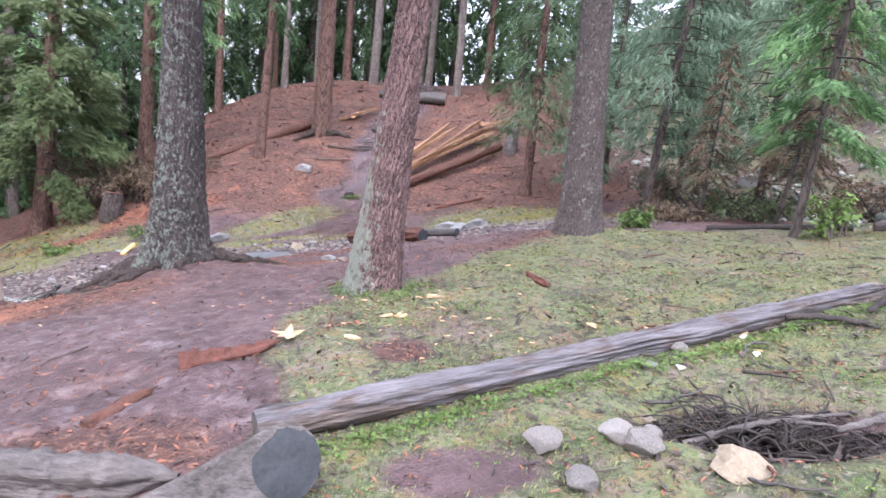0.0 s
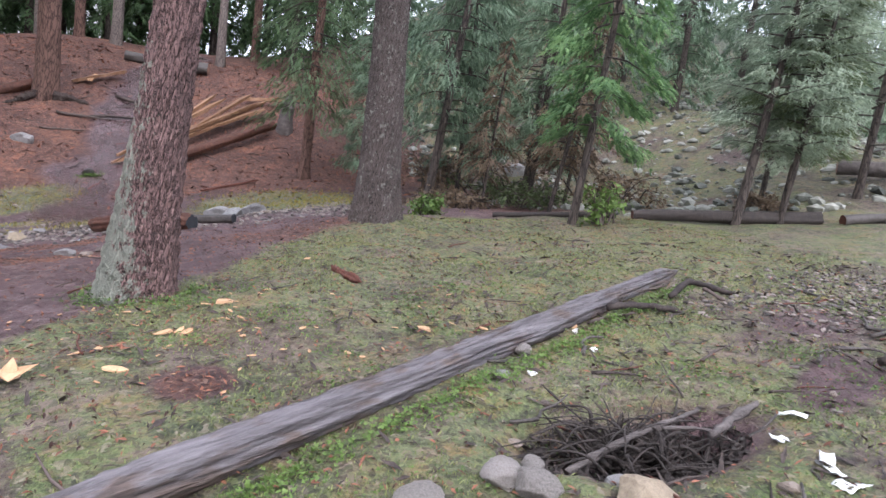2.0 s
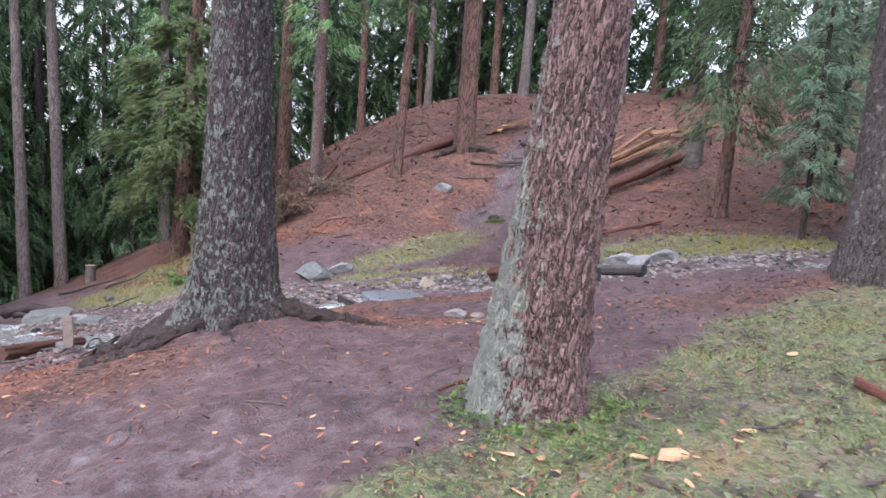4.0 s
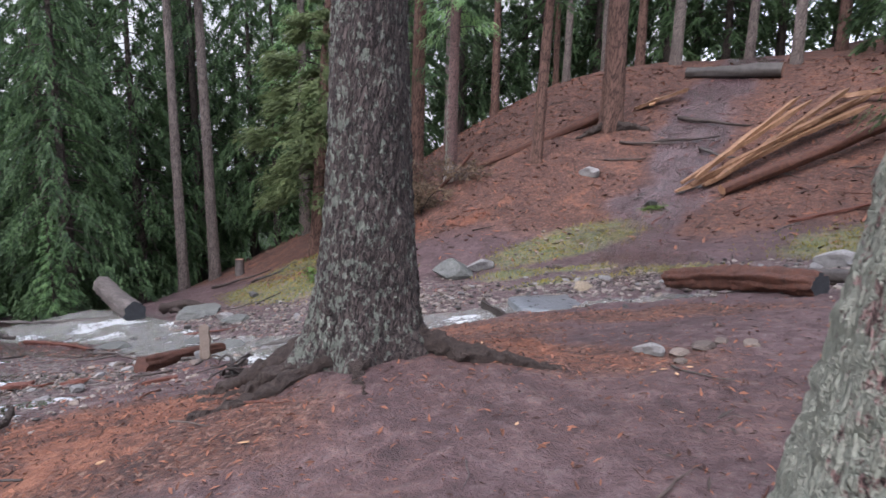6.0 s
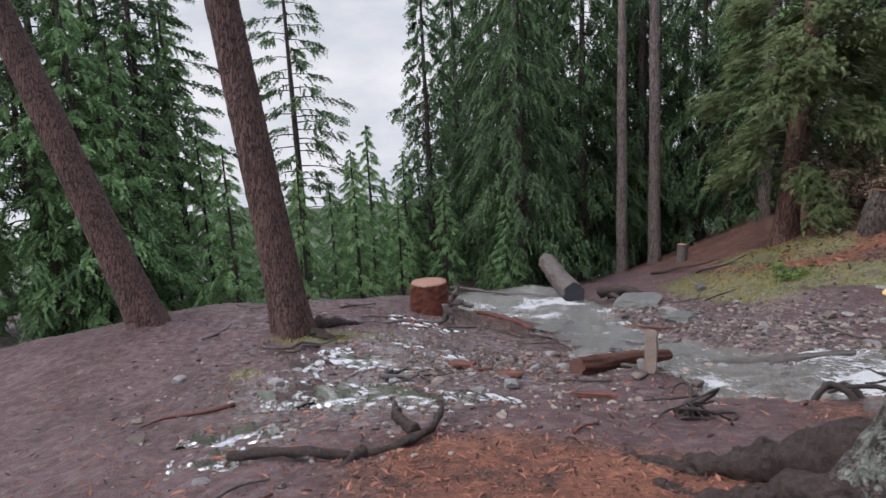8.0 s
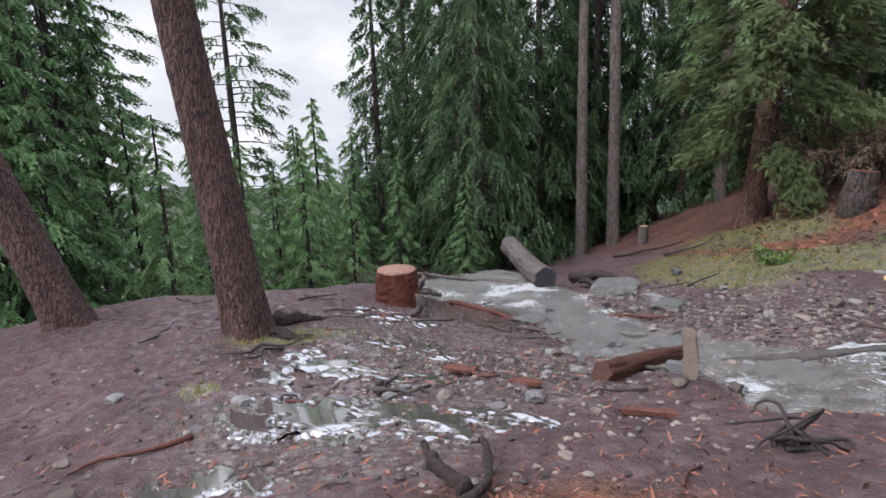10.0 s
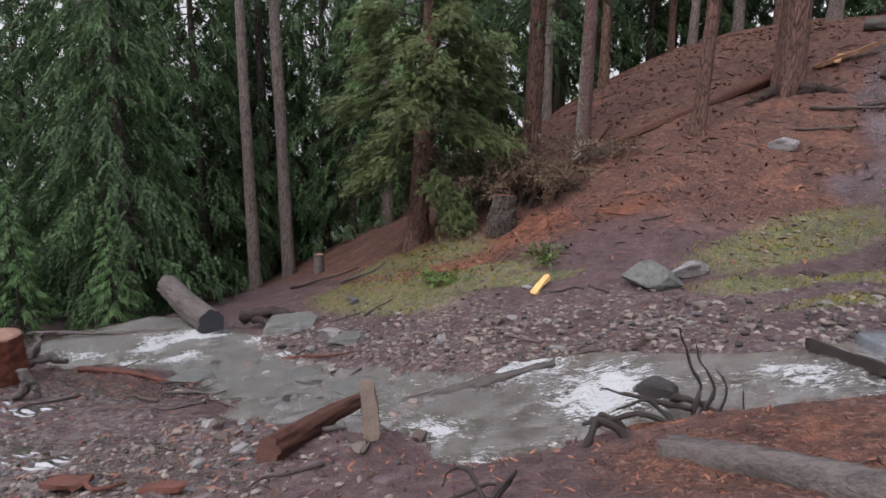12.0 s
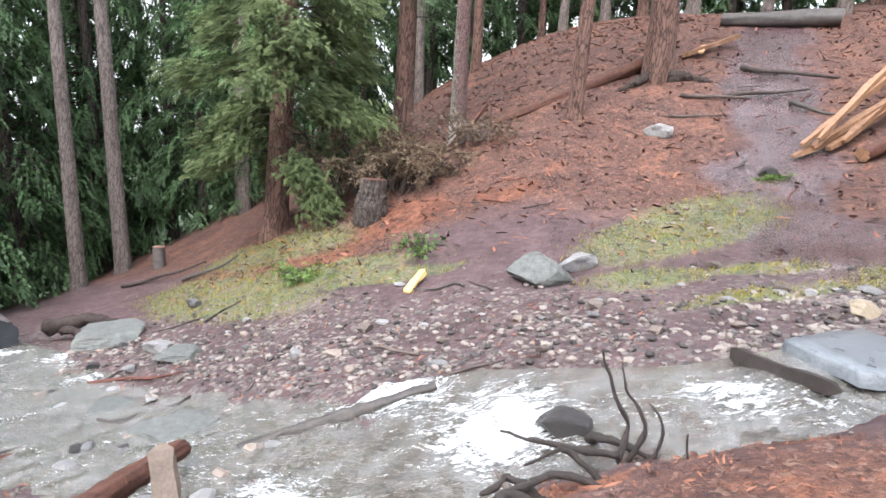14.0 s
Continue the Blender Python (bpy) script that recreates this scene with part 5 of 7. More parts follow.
def plank(a, b, w, h, mat, parent=None, name="plank", seed=0, blunt=0.2):
    """A split board from a to b with uneven edges."""
    a, b = np.array(a, float), np.array(b, float)
    d = b - a
    n = 14
    side = np.cross(d, (0, 0, 1.0))
    side /= np.linalg.norm(side)
    up = np.cross(side, d / np.linalg.norm(d))
    t = np.linspace(0, 1, n)
    end = np.minimum(1, np.minimum(t * 9 + 0.55, (1 - t) * (12 if blunt > 0.1 else 1.4) + blunt))
    c = np.outer(t, d)
    v = []
    for sx, sy in ((-1, -1), (1, -1), (1, 1), (-1, 1)):
        k = 1 + 0.4 * fbm(c * 4 + (sx * 3 + seed, sy * 5, seed), 2)
        v.append(c + side * (sx * w / 2 * end * k)[:, None] + up * (sy * h / 2 * end * k)[:, None])
    v = np.stack(v, 1).reshape(-1, 3)
    f = [(i * 4 + j, i * 4 + (j + 1) % 4, i * 4 + 4 + (j + 1) % 4, i * 4 + 4 + j) for i in range(n - 1) for j in range(4)] + [(3, 2, 1, 0), (n * 4 - 4, n * 4 - 3, n * 4 - 2, n * 4 - 1)]
    ob = part(name, mesh_of(name, v, f, mat, False), parent)
    ob.location = tuple(a)
    return ob


def board(name, a, b, w, h, mat, label, group="", category="plank", seed=0):
    return tagged(plank(a, b, w, h, mat, None, name, seed), label, category, group)


log_thing("snapped_branch", on(-10.4, 21.1, 0.0), (-9.72, 22.0, H(-10.4, 21.1) + 1.15), 0.07, 0.055, "dark snapped branch propped on a pine, its broken end yellow", WOOD_RUST, WOOD_YELLOW, seg=18, n=30, rough=0.25, seed=27, category="branch")
# split trunk on the hillside
for k, (dx, lift, L, w) in enumerate([(0.0, 0.05, 1.0, .3), (0.32, 0.25, 0.9, .22), (0.6, 0.1, 0.95, .26), (0.12, 0.5, 0.72, .2), (0.85, 0.35, 0.8, .2), (0.4, 0.62, 0.62, .16)]):
    a = np.array((-3.35 + dx, 20.4 + 0.5 * dx, 0))
    b = a + np.array((4.2 - 0.5 * k * .3, 4.0 + 0.25 * k, 0)) * L
    board("split_timber", (a[0], a[1], H(a[0], a[1]) + 0.08 + lift * 0.4), (b[0], b[1], H(b[0], b[1]) + 0.35 + lift), w * 0.62, 0.1, WOOD_PLANK,
          "long orange split timber leaning up the hillside", "split timbers", "timber", k)
log_thing("broken_log", on(-2.3, 20.3, 0.12), on(1.1, 23.0, 0.35), 0.13, 0.16, "dark-barked broken trunk under split timbers", WOOD_RUST, WOOD_PLANK, seg=22, n=40, rough=0.2, seed=21)
log_thing("broken_stump", on(1.5, 23.4, -0.2), on(1.6, 23.4, 1.3), 0.35, 0.28, "grey broken stump with splintered top", WOOD_GREY, WOOD_PLANK, seg=26, n=30, rough=0.25, seed=22, ragged=0.5, category="stump")
board("split_timber", on(-5.5, 25.4, 0.1), on(-4.0, 26.6, 0.3), 0.22, 0.1, WOOD_PLANK, "orange split timber lying near the path", "split timbers", "timber", 9)
board("split_timber", on(-5.0, 25.5, 0.22), on(-4.9, 26.3, 0.1), 0.14, 0.06, WOOD_FRESH, "short pale split timber across another", "split timbers", "timber", 10)
board("split_timber", on(0.2, 25.6, 0.15), on(2.4, 25.2, 0.5), 0.3, 0.14, WOOD_PLANK, "short orange split timber lying on needles", "split timbers", "timber", 11)
board("dark_board", on(-0.9, 18.6, 0.05), on(0.6, 19.2, 0.1), 0.12, 0.05, WOOD_RED, "dark red broken board on the slope", "", "board", 12)
board("weir_plank", (-4.92, 12.45, POOL - 0.12), (-4.33, 11.9, POOL - 0.09), 0.07, 0.1, WOOD_BLACK, "dark wet plank damming the stream along a slate slab", "", "plank", 20)
board("tan_board", (-7.72, 9.72, H(-7.72, 9.72) + 0.02), (-7.95, 9.92, H(-7.95, 9.92) + 0.5), 0.11, 0.03, WOOD_TAN, "tan wet board leaning up out of the stream", "", "board", 13)
board("yellow_chip", on(-8.8, 15.25, 0.02), on(-8.75, 15.72, 0.16), 0.13, 0.05, WOOD_YELLOW, "bright yellow fresh wood piece on the gravel", "", "wood piece", 14)
log_thing("bark_strip", on(-1.95, 4.12, 0.02), on(-1.33, 4.46, 0.04), 0.075, 0.05, "red rotten bark strip on bare soil", WOOD_RED, STUMP_END, seg=26, n=60, rough=0.7, seed=15, category="bark", ragged=0.2)
log_thing("bark_strip", on(0.8, 6.9, 0.015), on(0.98, 6.4, 0.02), 0.045, 0.04, "reddish bark piece lying in short grass", WOOD_RED, STUMP_END, seg=22, n=40, rough=0.7, seed=16, category="bark", ragged=0.12)
log_thing("broken_stick", on(-2.12, 3.3, 0.015), on(-1.93, 3.78, 0.03), 0.045, 0.03, "brown broken wood piece on bare soil", WOOD_RUST, STUMP_END, seg=20, n=40, rough=0.6, seed=17, category="wood piece", ragged=0.1)

# star-shaped fresh splinter
star = thing("splinter_piece", on(-1.3, 4.62, 0.02), "pale fresh star-shaped wood splinter beside red bark", "wood piece")
for k, (dx, dy, dz) in enumerate([(0.0, 0.04, 0.09), (-0.16, 0.0, 0.03), (0.12, 0.05, 0.05), (0.03, -0.14, 0.02), (-0.07, -0.1, 0.02)]):
    plank((0, 0, 0.01), (dx, dy, dz), 0.075, 0.014, WOOD_FRESH, star, "splinter", k, 0.02).location = (0, 0, 0.012)


STUMP_BARK = plain("dark_red_stump_bark", (0.03, 0.009, 0.006), (0.17, 0.05, 0.03), 12, 0.7, (1, 1, 0.4), 1.0, 0.03)


def cut_stump(name, x, y, r, h, label):
    e = thing(name, on(x, y, -0.05), label, "stump")
    part("bark", trunk_mesh(h, r * 1.04, r * 0.98, (0, 0), 0.12, 5, 60, 40, 14, 0.03, 3.0, mat=STUMP_BARK), e)
    a = np.linspace(0, 2 * np.pi, 40, endpoint=False)
    ring = lambda q, z: np.stack([np.cos(a) * q * (1 + 0.02 * np.sin(7 * a)), np.sin(a) * q, 0 * a + z], 1)
    v = np.vstack([ring(r * 0.99, h - 0.02), ring(r * 0.97, h + 0.012), ring(r * 0.5, h + 0.01), [(0, 0, h + 0.012)]])
    f = [(i * 40 + j, i * 40 + (j + 1) % 40, i * 40 + 40 + (j + 1) % 40, i * 40 + 40 + j) for i in range(2) for j in range(40)] + [(80 + j, 80 + (j + 1) % 40, 120) for j in range(40)]
    part("sawn_top", mesh_of("sawn_top", v, f, WOOD_PALE_END), e, "pale sawn top face")
    return e


cut_stump("sawn_stump", -14.55, 9.75, 0.38, 0.7, "sawn tree stump with red-brown bark and flat pale top")
log_thing("mossy_stump", on(-11.05, 18.55, -0.1), on(-11.0, 18.6, 0.85), 0.36, 0.26, "dark rotten bark-covered stump on the slope", BARK_DARK, WOOD_RED, seg=30, n=30, rough=0.3, seed=25, category="stump")
log_thing("grey_stump", on(-18.3, 20.2, -0.1), on(-18.3, 20.2, 0.6), 0.2, 0.17, "small grey stump at the rim", WOOD_GREY, WOOD_PALE_END, seg=24, n=20, rough=0.15, seed=26, category="stump")


def limb_thing(name, at, lines, label, mat, category="branch", sub="prong", group="", turn=0.0, thin=1.0):
    """Several curved limbs on one foot: lists of points, first and last radius."""
    e = thing(name, at, label, category, group, turn)
    for k, (pts, r0, r1) in enumerate(lines):
        c = spline(pts, 22)
        c = c + r0 * 0.9 * np.stack([fbm(c * 9 + k * 3.1, 2), fbm(c * 9 + 7 + k, 2), 0.4 * fbm(c * 9 + 13, 2)], 1) * np.linspace(0.2, 1, 22)[:, None]
        v, f = tube(c, (r0 * thin, r1 * thin), 9, 0.5, 20.0, seed=k * 3.1)
        part(sub, mesh_of(sub, v, f, mat), e)
    return e


ROOT = plain("dark_wet_root_bark", (0.01, 0.008, 0.0075), (0.095, 0.07, 0.062), 26, 0.75, (1, 1, 1), 1.0, 0.04, spec=0.2)


def root(pts, r0, r1, parent, mat=ROOT, n=90, seg=36):
    """A ridged root running from the trunk into the soil."""
    p = spline([(x, y, H(x, y) + up) for x, y, up in pts], n)
    p = p + 0.03 * np.stack([fbm(p * 3.5, 2), fbm(p * 3.5 + 7, 2), 0.6 * fbm(p * 5 + 3, 2)], 1)
    v, f = tube(p - np.array(parent.location), (r0, r1), seg, 0.5, 4.5)
    v = v + 0.022 * np.stack([fbm(v * 16, 3), fbm(v * 16 + 9, 3), fbm(v * 16 + 5, 3)], 1) + 0.008 * np.stack([fbm(v * 55, 2), fbm(v * 55 + 9, 2), fbm(v * 55 + 5, 2)], 1)
    return part("root", mesh_of("root", v, f, mat), parent)


root([(-3.95, 7.72, 0.14), (-4.4, 7.45, 0.02), (-4.8, 7.4, -0.03), (-5.3, 7.42, -0.1)], 0.1, 0.04, big_tree)
root([(-4.0, 7.95, 0.2), (-4.45, 7.85, 0.12), (-4.9, 7.68, 0.03), (-5.6, 7.62, -0.1)], 0.15, 0.06, big_tree)
root([(-4.0, 8.1, 0.2), (-4.3, 8.05, 0.1), (-4.55, 7.95, 0.05), (-4.9, 7.9, -0.1)], 0.13, 0.08, big_tree)
root([(-3.55, 7.95, 0.16), (-3.2, 7.98, 0.02), (-2.75, 8.08, -0.01), (-2.3, 8.2, -0.06)], 0.11, 0.03, big_tree)
root([(-3.9, 7.65, 0.08), (-4.2, 7.25, 0.0), (-4.45, 6.9, -0.02), (-4.7, 6.6, -0.06)], 0.065, 0.025, big_tree)
root([(-3.68, 7.7, 0.08), (-3.55, 7.45, 0.0), (-3.35, 7.25, -0.04)], 0.05, 0.02, big_tree)
root([(-12.5, 6.9, 0.05), (-12.2, 7.2, 0.0), (-11.9, 7.5, -0.05)], 0.12, 0.04, bpy.data.objects["brown_tree"])
root([(-13.0, 7.1, 0.1), (-13.2, 7.6, 0.02), (-13.4, 8.0, -0.05)], 0.12, 0.04, bpy.data.objects["brown_tree"])
root([(-5.7, 24.1, 0.15), (-5.2, 24.2, 0.05), (-4.5, 24.0, -0.03)], 0.16, 0.05, bpy.data.objects["hill_pine"])
root([(-6.2, 24.1, 0.15), (-6.6, 23.7, 0.03), (-6.9, 23.4, -0.05)], 0.15, 0.05, bpy.data.objects["hill_pine"])

# ---- driftwood, roots and brush ----
DRIFT = plain("black_wet_driftwood", (0.008, 0.007, 0.0065), (0.06, 0.045, 0.04), 22, 0.5, (1, 1, 1), 1.0, 0.02)
rng = random.Random(31)
limb_thing("driftwood", on(-5.62, 11.0, 0.02), [
    ([(0, 0, 0), (0.02, 0.1, 0.22), (-0.1, 0.1, 0.45), (-0.16, 0.06, 0.66)], 0.03, 0.007), ([(0.05, 0.05, 0), (0.12, 0.1, 0.2), (0.02, 0.12, 0.4), (-0.02, 0.1, 0.6)], 0.027, 0.007),
    ([(0.1, 0, 0), (0.2, 0.0, 0.12), (0.22, 0.02, 0.28), (0.14, 0.03, 0.4)], 0.024, 0.007), ([(0.3, -0.12, 0), (0.36, -0.1, 0.12), (0.33, -0.1, 0.33)], 0.018, 0.008),
    ([(0, 0, 0.05), (-0.3, -0.12, 0.1), (-0.55, -0.1, 0.1), (-0.72, 0.0, 0.05)], 0.036, 0.01), ([(-0.2, 0.3, -0.05), (-0.1, 0.15, 0.06), (0.15, 0.1, 0.04), (0.4, 0.15, 0.0)], 0.054, 0.024),
    ([(0.1, 0.05, 0.02), (0.3, -0.1, 0.05), (0.5, -0.2, 0.04)], 0.03, 0.012)], "dark twisted driftwood with upright prongs in the rapids", DRIFT, "driftwood", thin=0.66)
limb_thing("bank_root", on(-6.05, 10.25, 0.0), [
    ([(0.5, 0.3, 0.0), (0.25, 0.3, 0.12), (0.0, 0.15, 0.1), (-0.15, 0.05, 0.0)], 0.04, 0.02), ([(0.35, 0.5, 0.0), (0.15, 0.55, 0.12), (-0.05, 0.4, 0.06)], 0.035, 0.012),
    ([(0.2, 0.05, -0.02), (0.0, 0.0, 0.12), (-0.1, -0.12, 0.1), (-0.12, -0.2, -0.04)], 0.05, 0.035), ([(0.1, 0.2, 0), (-0.1, 0.2, 0.08), (-0.22, 0.1, 0.0)], 0.04, 0.02)],
    "curled dark roots at the washed-out bank", DRIFT, "root", "root_arm", thin=0.66)
limb_thing("root_tangle", on(-6.24, 8.83, 0.0), [([(rng.uniform(-.1, .1), rng.uniform(-.1, .1), 0.02), (rng.uniform(-.3, .3), rng.uniform(-.25, .25), rng.uniform(.05, .22)),
    (0.45 * math.cos(k * 0.9), 0.35 * math.sin(k * 0.9), 0.0)], 0.03, 0.01) for k in range(9)], "dark tangle of dead roots on the red bank", DRIFT, "root", "root_arm", thin=0.6)
limb_thing("mossy_root", on(-6.7, 6.2, 0.02), [([(-0.35, -0.75, 0), (-0.1, -0.3, 0.04), (0.15, 0.15, 0.03), (0.05, 0.6, 0.05), (-0.4, 0.9, 0.0)], 0.04, 0.025), ([(0.1, 0.1, 0.05), (0.3, -0.2, 0.03), (0.35, -0.6, 0)], 0.04, 0.015),
    ([(0.05, 0.5, 0.06), (-0.2, 0.45, 0.08), (-0.55, 0.55, 0.02)], 0.05, 0.02), ([(0.3, 0.35, 0.0), (0.6, 0.5, 0.05), (1.0, 0.5, 0.0)], 0.05, 0.02)],
    "mossy exposed roots along the orange bank", ROOT, "root", "root_arm")
limb_thing("snag", on(-13.3, 9.6, 0.0), [([(0, 0, 0.4), (0.05, 0.0, 0.2), (-0.05, -0.1, 0.05), (-0.12, -0.3, 0.02)], 0.07, 0.04), ([(0, 0, 0.38), (0.1, 0.05, 0.2), (0.12, 0.1, 0)], 0.05, 0.04)],
    "bleached grey root snag beside the stump", WOOD_GREY, "root", "root_arm")
limb_thing("snag", on(-15.4, 10.4, 0.0), [([(0, 0, 0), (0.05, 0.05, 0.35), (-0.1, 0.0, 0.55)], 0.1, 0.03), ([(0, 0, 0.1), (0.2, 0.2, 0.4), (0.15, 0.3, 0.6)], 0.08, 0.03), ([(0, 0, 0.1), (0.3, 0.3, 0.2), (0.5, 0.45, 0.1)], 0.09, 0.04)],
    "splintered grey root wood behind the stump", WOOD_GREY, "root", "root_arm")
def nest_twig(k):
    a, q = rng.uniform(0, 6.28), rng.uniform(0.1, 0.75)
    p0 = (rng.gauss(0, 0.13), rng.gauss(-0.05, 0.1), rng.uniform(0.0, 0.1))
    p2 = (p0[0] + q * math.cos(a), p0[1] + 0.55 * q * math.sin(a), rng.uniform(0.02, 0.26))
    p1 = ((p0[0] + p2[0]) / 2 + rng.gauss(0, 0.05), (p0[1] + p2[1]) / 2 + rng.gauss(0, 0.05), rng.uniform(0.08, 0.26))
    return ([p0, p1, p2], rng.uniform(.004, .014), 0.003)


limb_thing("root_nest", on(1.86, 3.42, 0.16), [nest_twig(k) for k in range(150)], "tangle of dark dead roots and twigs in a washed-out hollow", WOOD_BLACK, "root", "twig")
limb_thing("dead_branch", on(1.75, 3.3, 0.2), [([(-0.45, -0.1, 0.02), (0.0, 0.02, 0.14), (0.5, 0.2, 0.16), (1.0, 0.5, 0.1)], 0.022, 0.012), ([(0.2, 0.1, 0.14), (0.45, 0.0, 0.18), (0.7, -0.05, 0.1)], 0.012, 0.006)],
    "grey dead branch lying over the root tangle", WOOD_GREY, "branch", "limb")
limb_thing("dead_branch", on(2.55, 3.35, 0.03), [([(-0.45, -0.2, 0.04), (-0.05, 0.0, 0.06), (0.5, 0.25, 0.05), (1.25, 0.55, 0.05)], 0.026, 0.02), ([(0.4, 0.2, 0.05), (0.7, 0.15, 0.1), (1.0, 0.0, 0.05)], 0.02, 0.008)],
    "grey dead branch lying across the hollow", WOOD_GREY, "branch", "limb")
limb_thing("dead_branch", on(3.1, 5.1, 0.02), [([(-0.3, 0.0, 0.02), (0.1, 0.0, 0.05), (0.45, -0.1, 0.02)], 0.035, 0.02), ([(0.0, 0.02, 0.03), (0.3, 0.12, 0.03), (0.5, 0.1, 0.0)], 0.02, 0.01)],
    "brown dead branch on the grass by the log tip", TWIG, "branch", "limb")
limb_thing("dead_branch", on(4.0, 5.4, 0.02), [([(-0.4, -0.1, 0.02), (-0.1, 0.05, 0.15), (0.25, 0.05, 0.1), (0.65, 0.1, 0.02)], 0.03, 0.02), ([(0.1, 0.05, 0.1), (0.2, -0.15, 0.02)], 0.02, 0.015)],
    "arched dead branch on short grass", TWIG, "branch", "limb")
limb_thing("dead_branch", on(4.4, 3.6, 0.03), [([(-0.6, -0.1, 0.03), (0.0, 0.05, 0.07), (0.9, 0.3, 0.05)], 0.04, 0.025), ([(0.1, 0.05, 0.05), (0.4, -0.1, 0.12), (0.8, -0.2, 0.05)], 0.03, 0.012), ([(-0.2, 0, 0.05), (0.1, -0.2, 0.05), (0.4, -0.35, 0.02)], 0.025, 0.012)],
    "forked grey dead branches at the edge of the clearing", TWIG, "branch", "limb")
limb_thing("pole", on(-17.6, 12.9, 0.1), [([(1.3, 0.9, 0.15), (0, 0, 0.1), (-1.5, -0.8, 0.05)], 0.05, 0.03)], "bleached pole lying against the wet log", WOOD_GREY, "pole", "shaft")
limb_thing("root_ledge", on(-14.4, 14.9, 0.0), [([(-0.9, -0.2, 0.1), (-0.3, 0.1, 0.25), (0.3, 0.1, 0.2), (0.8, -0.2, 0.0)], 0.14, 0.06), ([(-0.8, -0.1, 0.1), (-0.2, -0.2, 0.1), (0.5, -0.4, 0.0)], 0.09, 0.04)],
    "mossy undercut root ledge above the stream", ROOT, "root", "root_arm")


def brush(name, x, y, label, n, reach, height, leaf, seed, leafy=40):
    """A heap of dead branches with some withered leaves."""
    g = np.random.default_rng(seed)
    e = thing(name, on(x, y, 0), label, "brush")
    br, nv, nf, off = [], [], [], 0
    for k in range(n):
        a = g.uniform(0, 2 * np.pi)
        p0 = np.array((g.normal() * reach * 0.3, g.normal() * reach * 0.25, 0.02))
        p2 = p0 + np.array((math.cos(a) * reach * g.uniform(.4, 1), math.sin(a) * reach * .7 * g.uniform(.4, 1), height * g.uniform(.1, 1)))
        p1 = (p0 + p2) / 2 + np.array((0, 0, height * 0.3))
        c = spline((p0, p1, p2), 8)
        br.append(tube(c, (0.02, 0.006), 5, caps=False))
        m = leafy
        u = g.integers(2, 8, m)
        w = g.normal(size=(m, 3))
        w /= np.linalg.norm(w, axis=1)[:, None]
        v, f = needles(c[u] + g.normal(size=(m, 3)) * 0.06, w, g.uniform(.08, .2, m), g.uniform(.03, .06, m), 2, g)
        nv.append(v)
        nf.append(f + off)
        off += len(v)
    v, f = join(br)
    tagged(part("branchwork", mesh_of("branchwork", v, f, TWIG), e), kind="stuff")
    tagged(part("leaves", mesh_of("leaves", np.vstack(nv), np.vstack(nf), leaf, False), e), kind="stuff")
    return e


brush("dead_brush", -12.2, 20.4, "heap of brown dead branches and withered foliage under the pines", 48, 1.7, 1.7, DEAD_LEAF, 41, 60)
brush("dead_brush", -10.9, 19.6, "heap of dead twigs with withered leaves beside the rotten stump", 40, 1.3, 1.2, DEAD_LEAF, 42, 55)
brush("dead_brush", -9.6, 21.3, "low dead twigs at the foot of a pine", 22, 1.2, 0.6, DEAD_LEAF, 43, 20)
brush("green_bush", 3.3, 11.7, "small dark green seedling bush", 22, 0.28, 0.28, HERB, 44, 16)
brush("green_bush", 5.75, 9.75, "low leafy green shrub at the young spruce", 20, 0.35, 0.7, HERB, 45, 16)
brush("green_bush", -11.3, 16.4, "low green leafy plants on the mossy bank", 22, 0.6, 0.12, HERB, 46, 12)
brush("green_bush", -9.2, 16.8, "small green leafy plants at the gravel edge", 14, 0.5, 0.1, HERB, 47, 10)
brush("brown_bush", 7.9, 12.6, "brown withered undergrowth behind the clearing", 30, 1.3, 0.9, DEAD_LEAF, 48, 30)
brush("brown_bush", 5.6, 17.4, "reddish withered undergrowth under dark spruces", 36, 1.6, 1.3, DEAD_LEAF, 50, 30)

# ---- stones ----


def stone_mesh(seed, mat, sharp=0.4, flat=0.6, level=2):
    bm = bmesh.new()
    bmesh.ops.create_icosphere(bm, subdivisions=level, radius=1.0)
    v = np.array([x.co for x in bm.verts])
    g = np.random.default_rng(seed)
    for k in range(11):
        n = g.normal(size=3)
        n /= np.linalg.norm(n)
        d = v @ n - g.uniform(0.45, 0.8)
        v = v - np.outer(np.clip(d, 0, None), n) * min(1.0, 0.6 + sharp)
    v = v * (1 + 0.08 * fbm(v * 2.5 + seed, 3))[:, None] * (1, g.uniform(.6, .95), flat)
    for x, c in zip(bm.verts, v):
        x.co = c
    me = bpy.data.meshes.new("stone")
    bm.to_mesh(me)
    bm.free()
    me.materials.append(mat)
    return me


STONES = [stone_mesh(k, (STONE_TAN, STONE_GREY, STONE_TAN, STONE_GREY, STONE_TAN, STONE_GREY)[k], 0.4, (0.5, 0.6, 0.7, 0.35, 0.55, 0.45)[k]) for k in range(6)]
FINE = [stone_mesh(60 + k, (STONE_GREY, STONE_GOLD, STONE_BLUE, STONE_WET)[k], 0.4, 0.55, 3) for k in range(4)]
STONE_DARK = plain("dark_grey_rock", (0.035, 0.037, 0.034), (0.19, 0.19, 0.178), 8, 0.6, (1, 1, 1), 1.0, 0.03)
FINE.append(stone_mesh(66, STONE_PALE, 0.35, 0.6, 4))
SLAB = stone_mesh(64, STONE_DARK, 0.4, 0.42, 3)


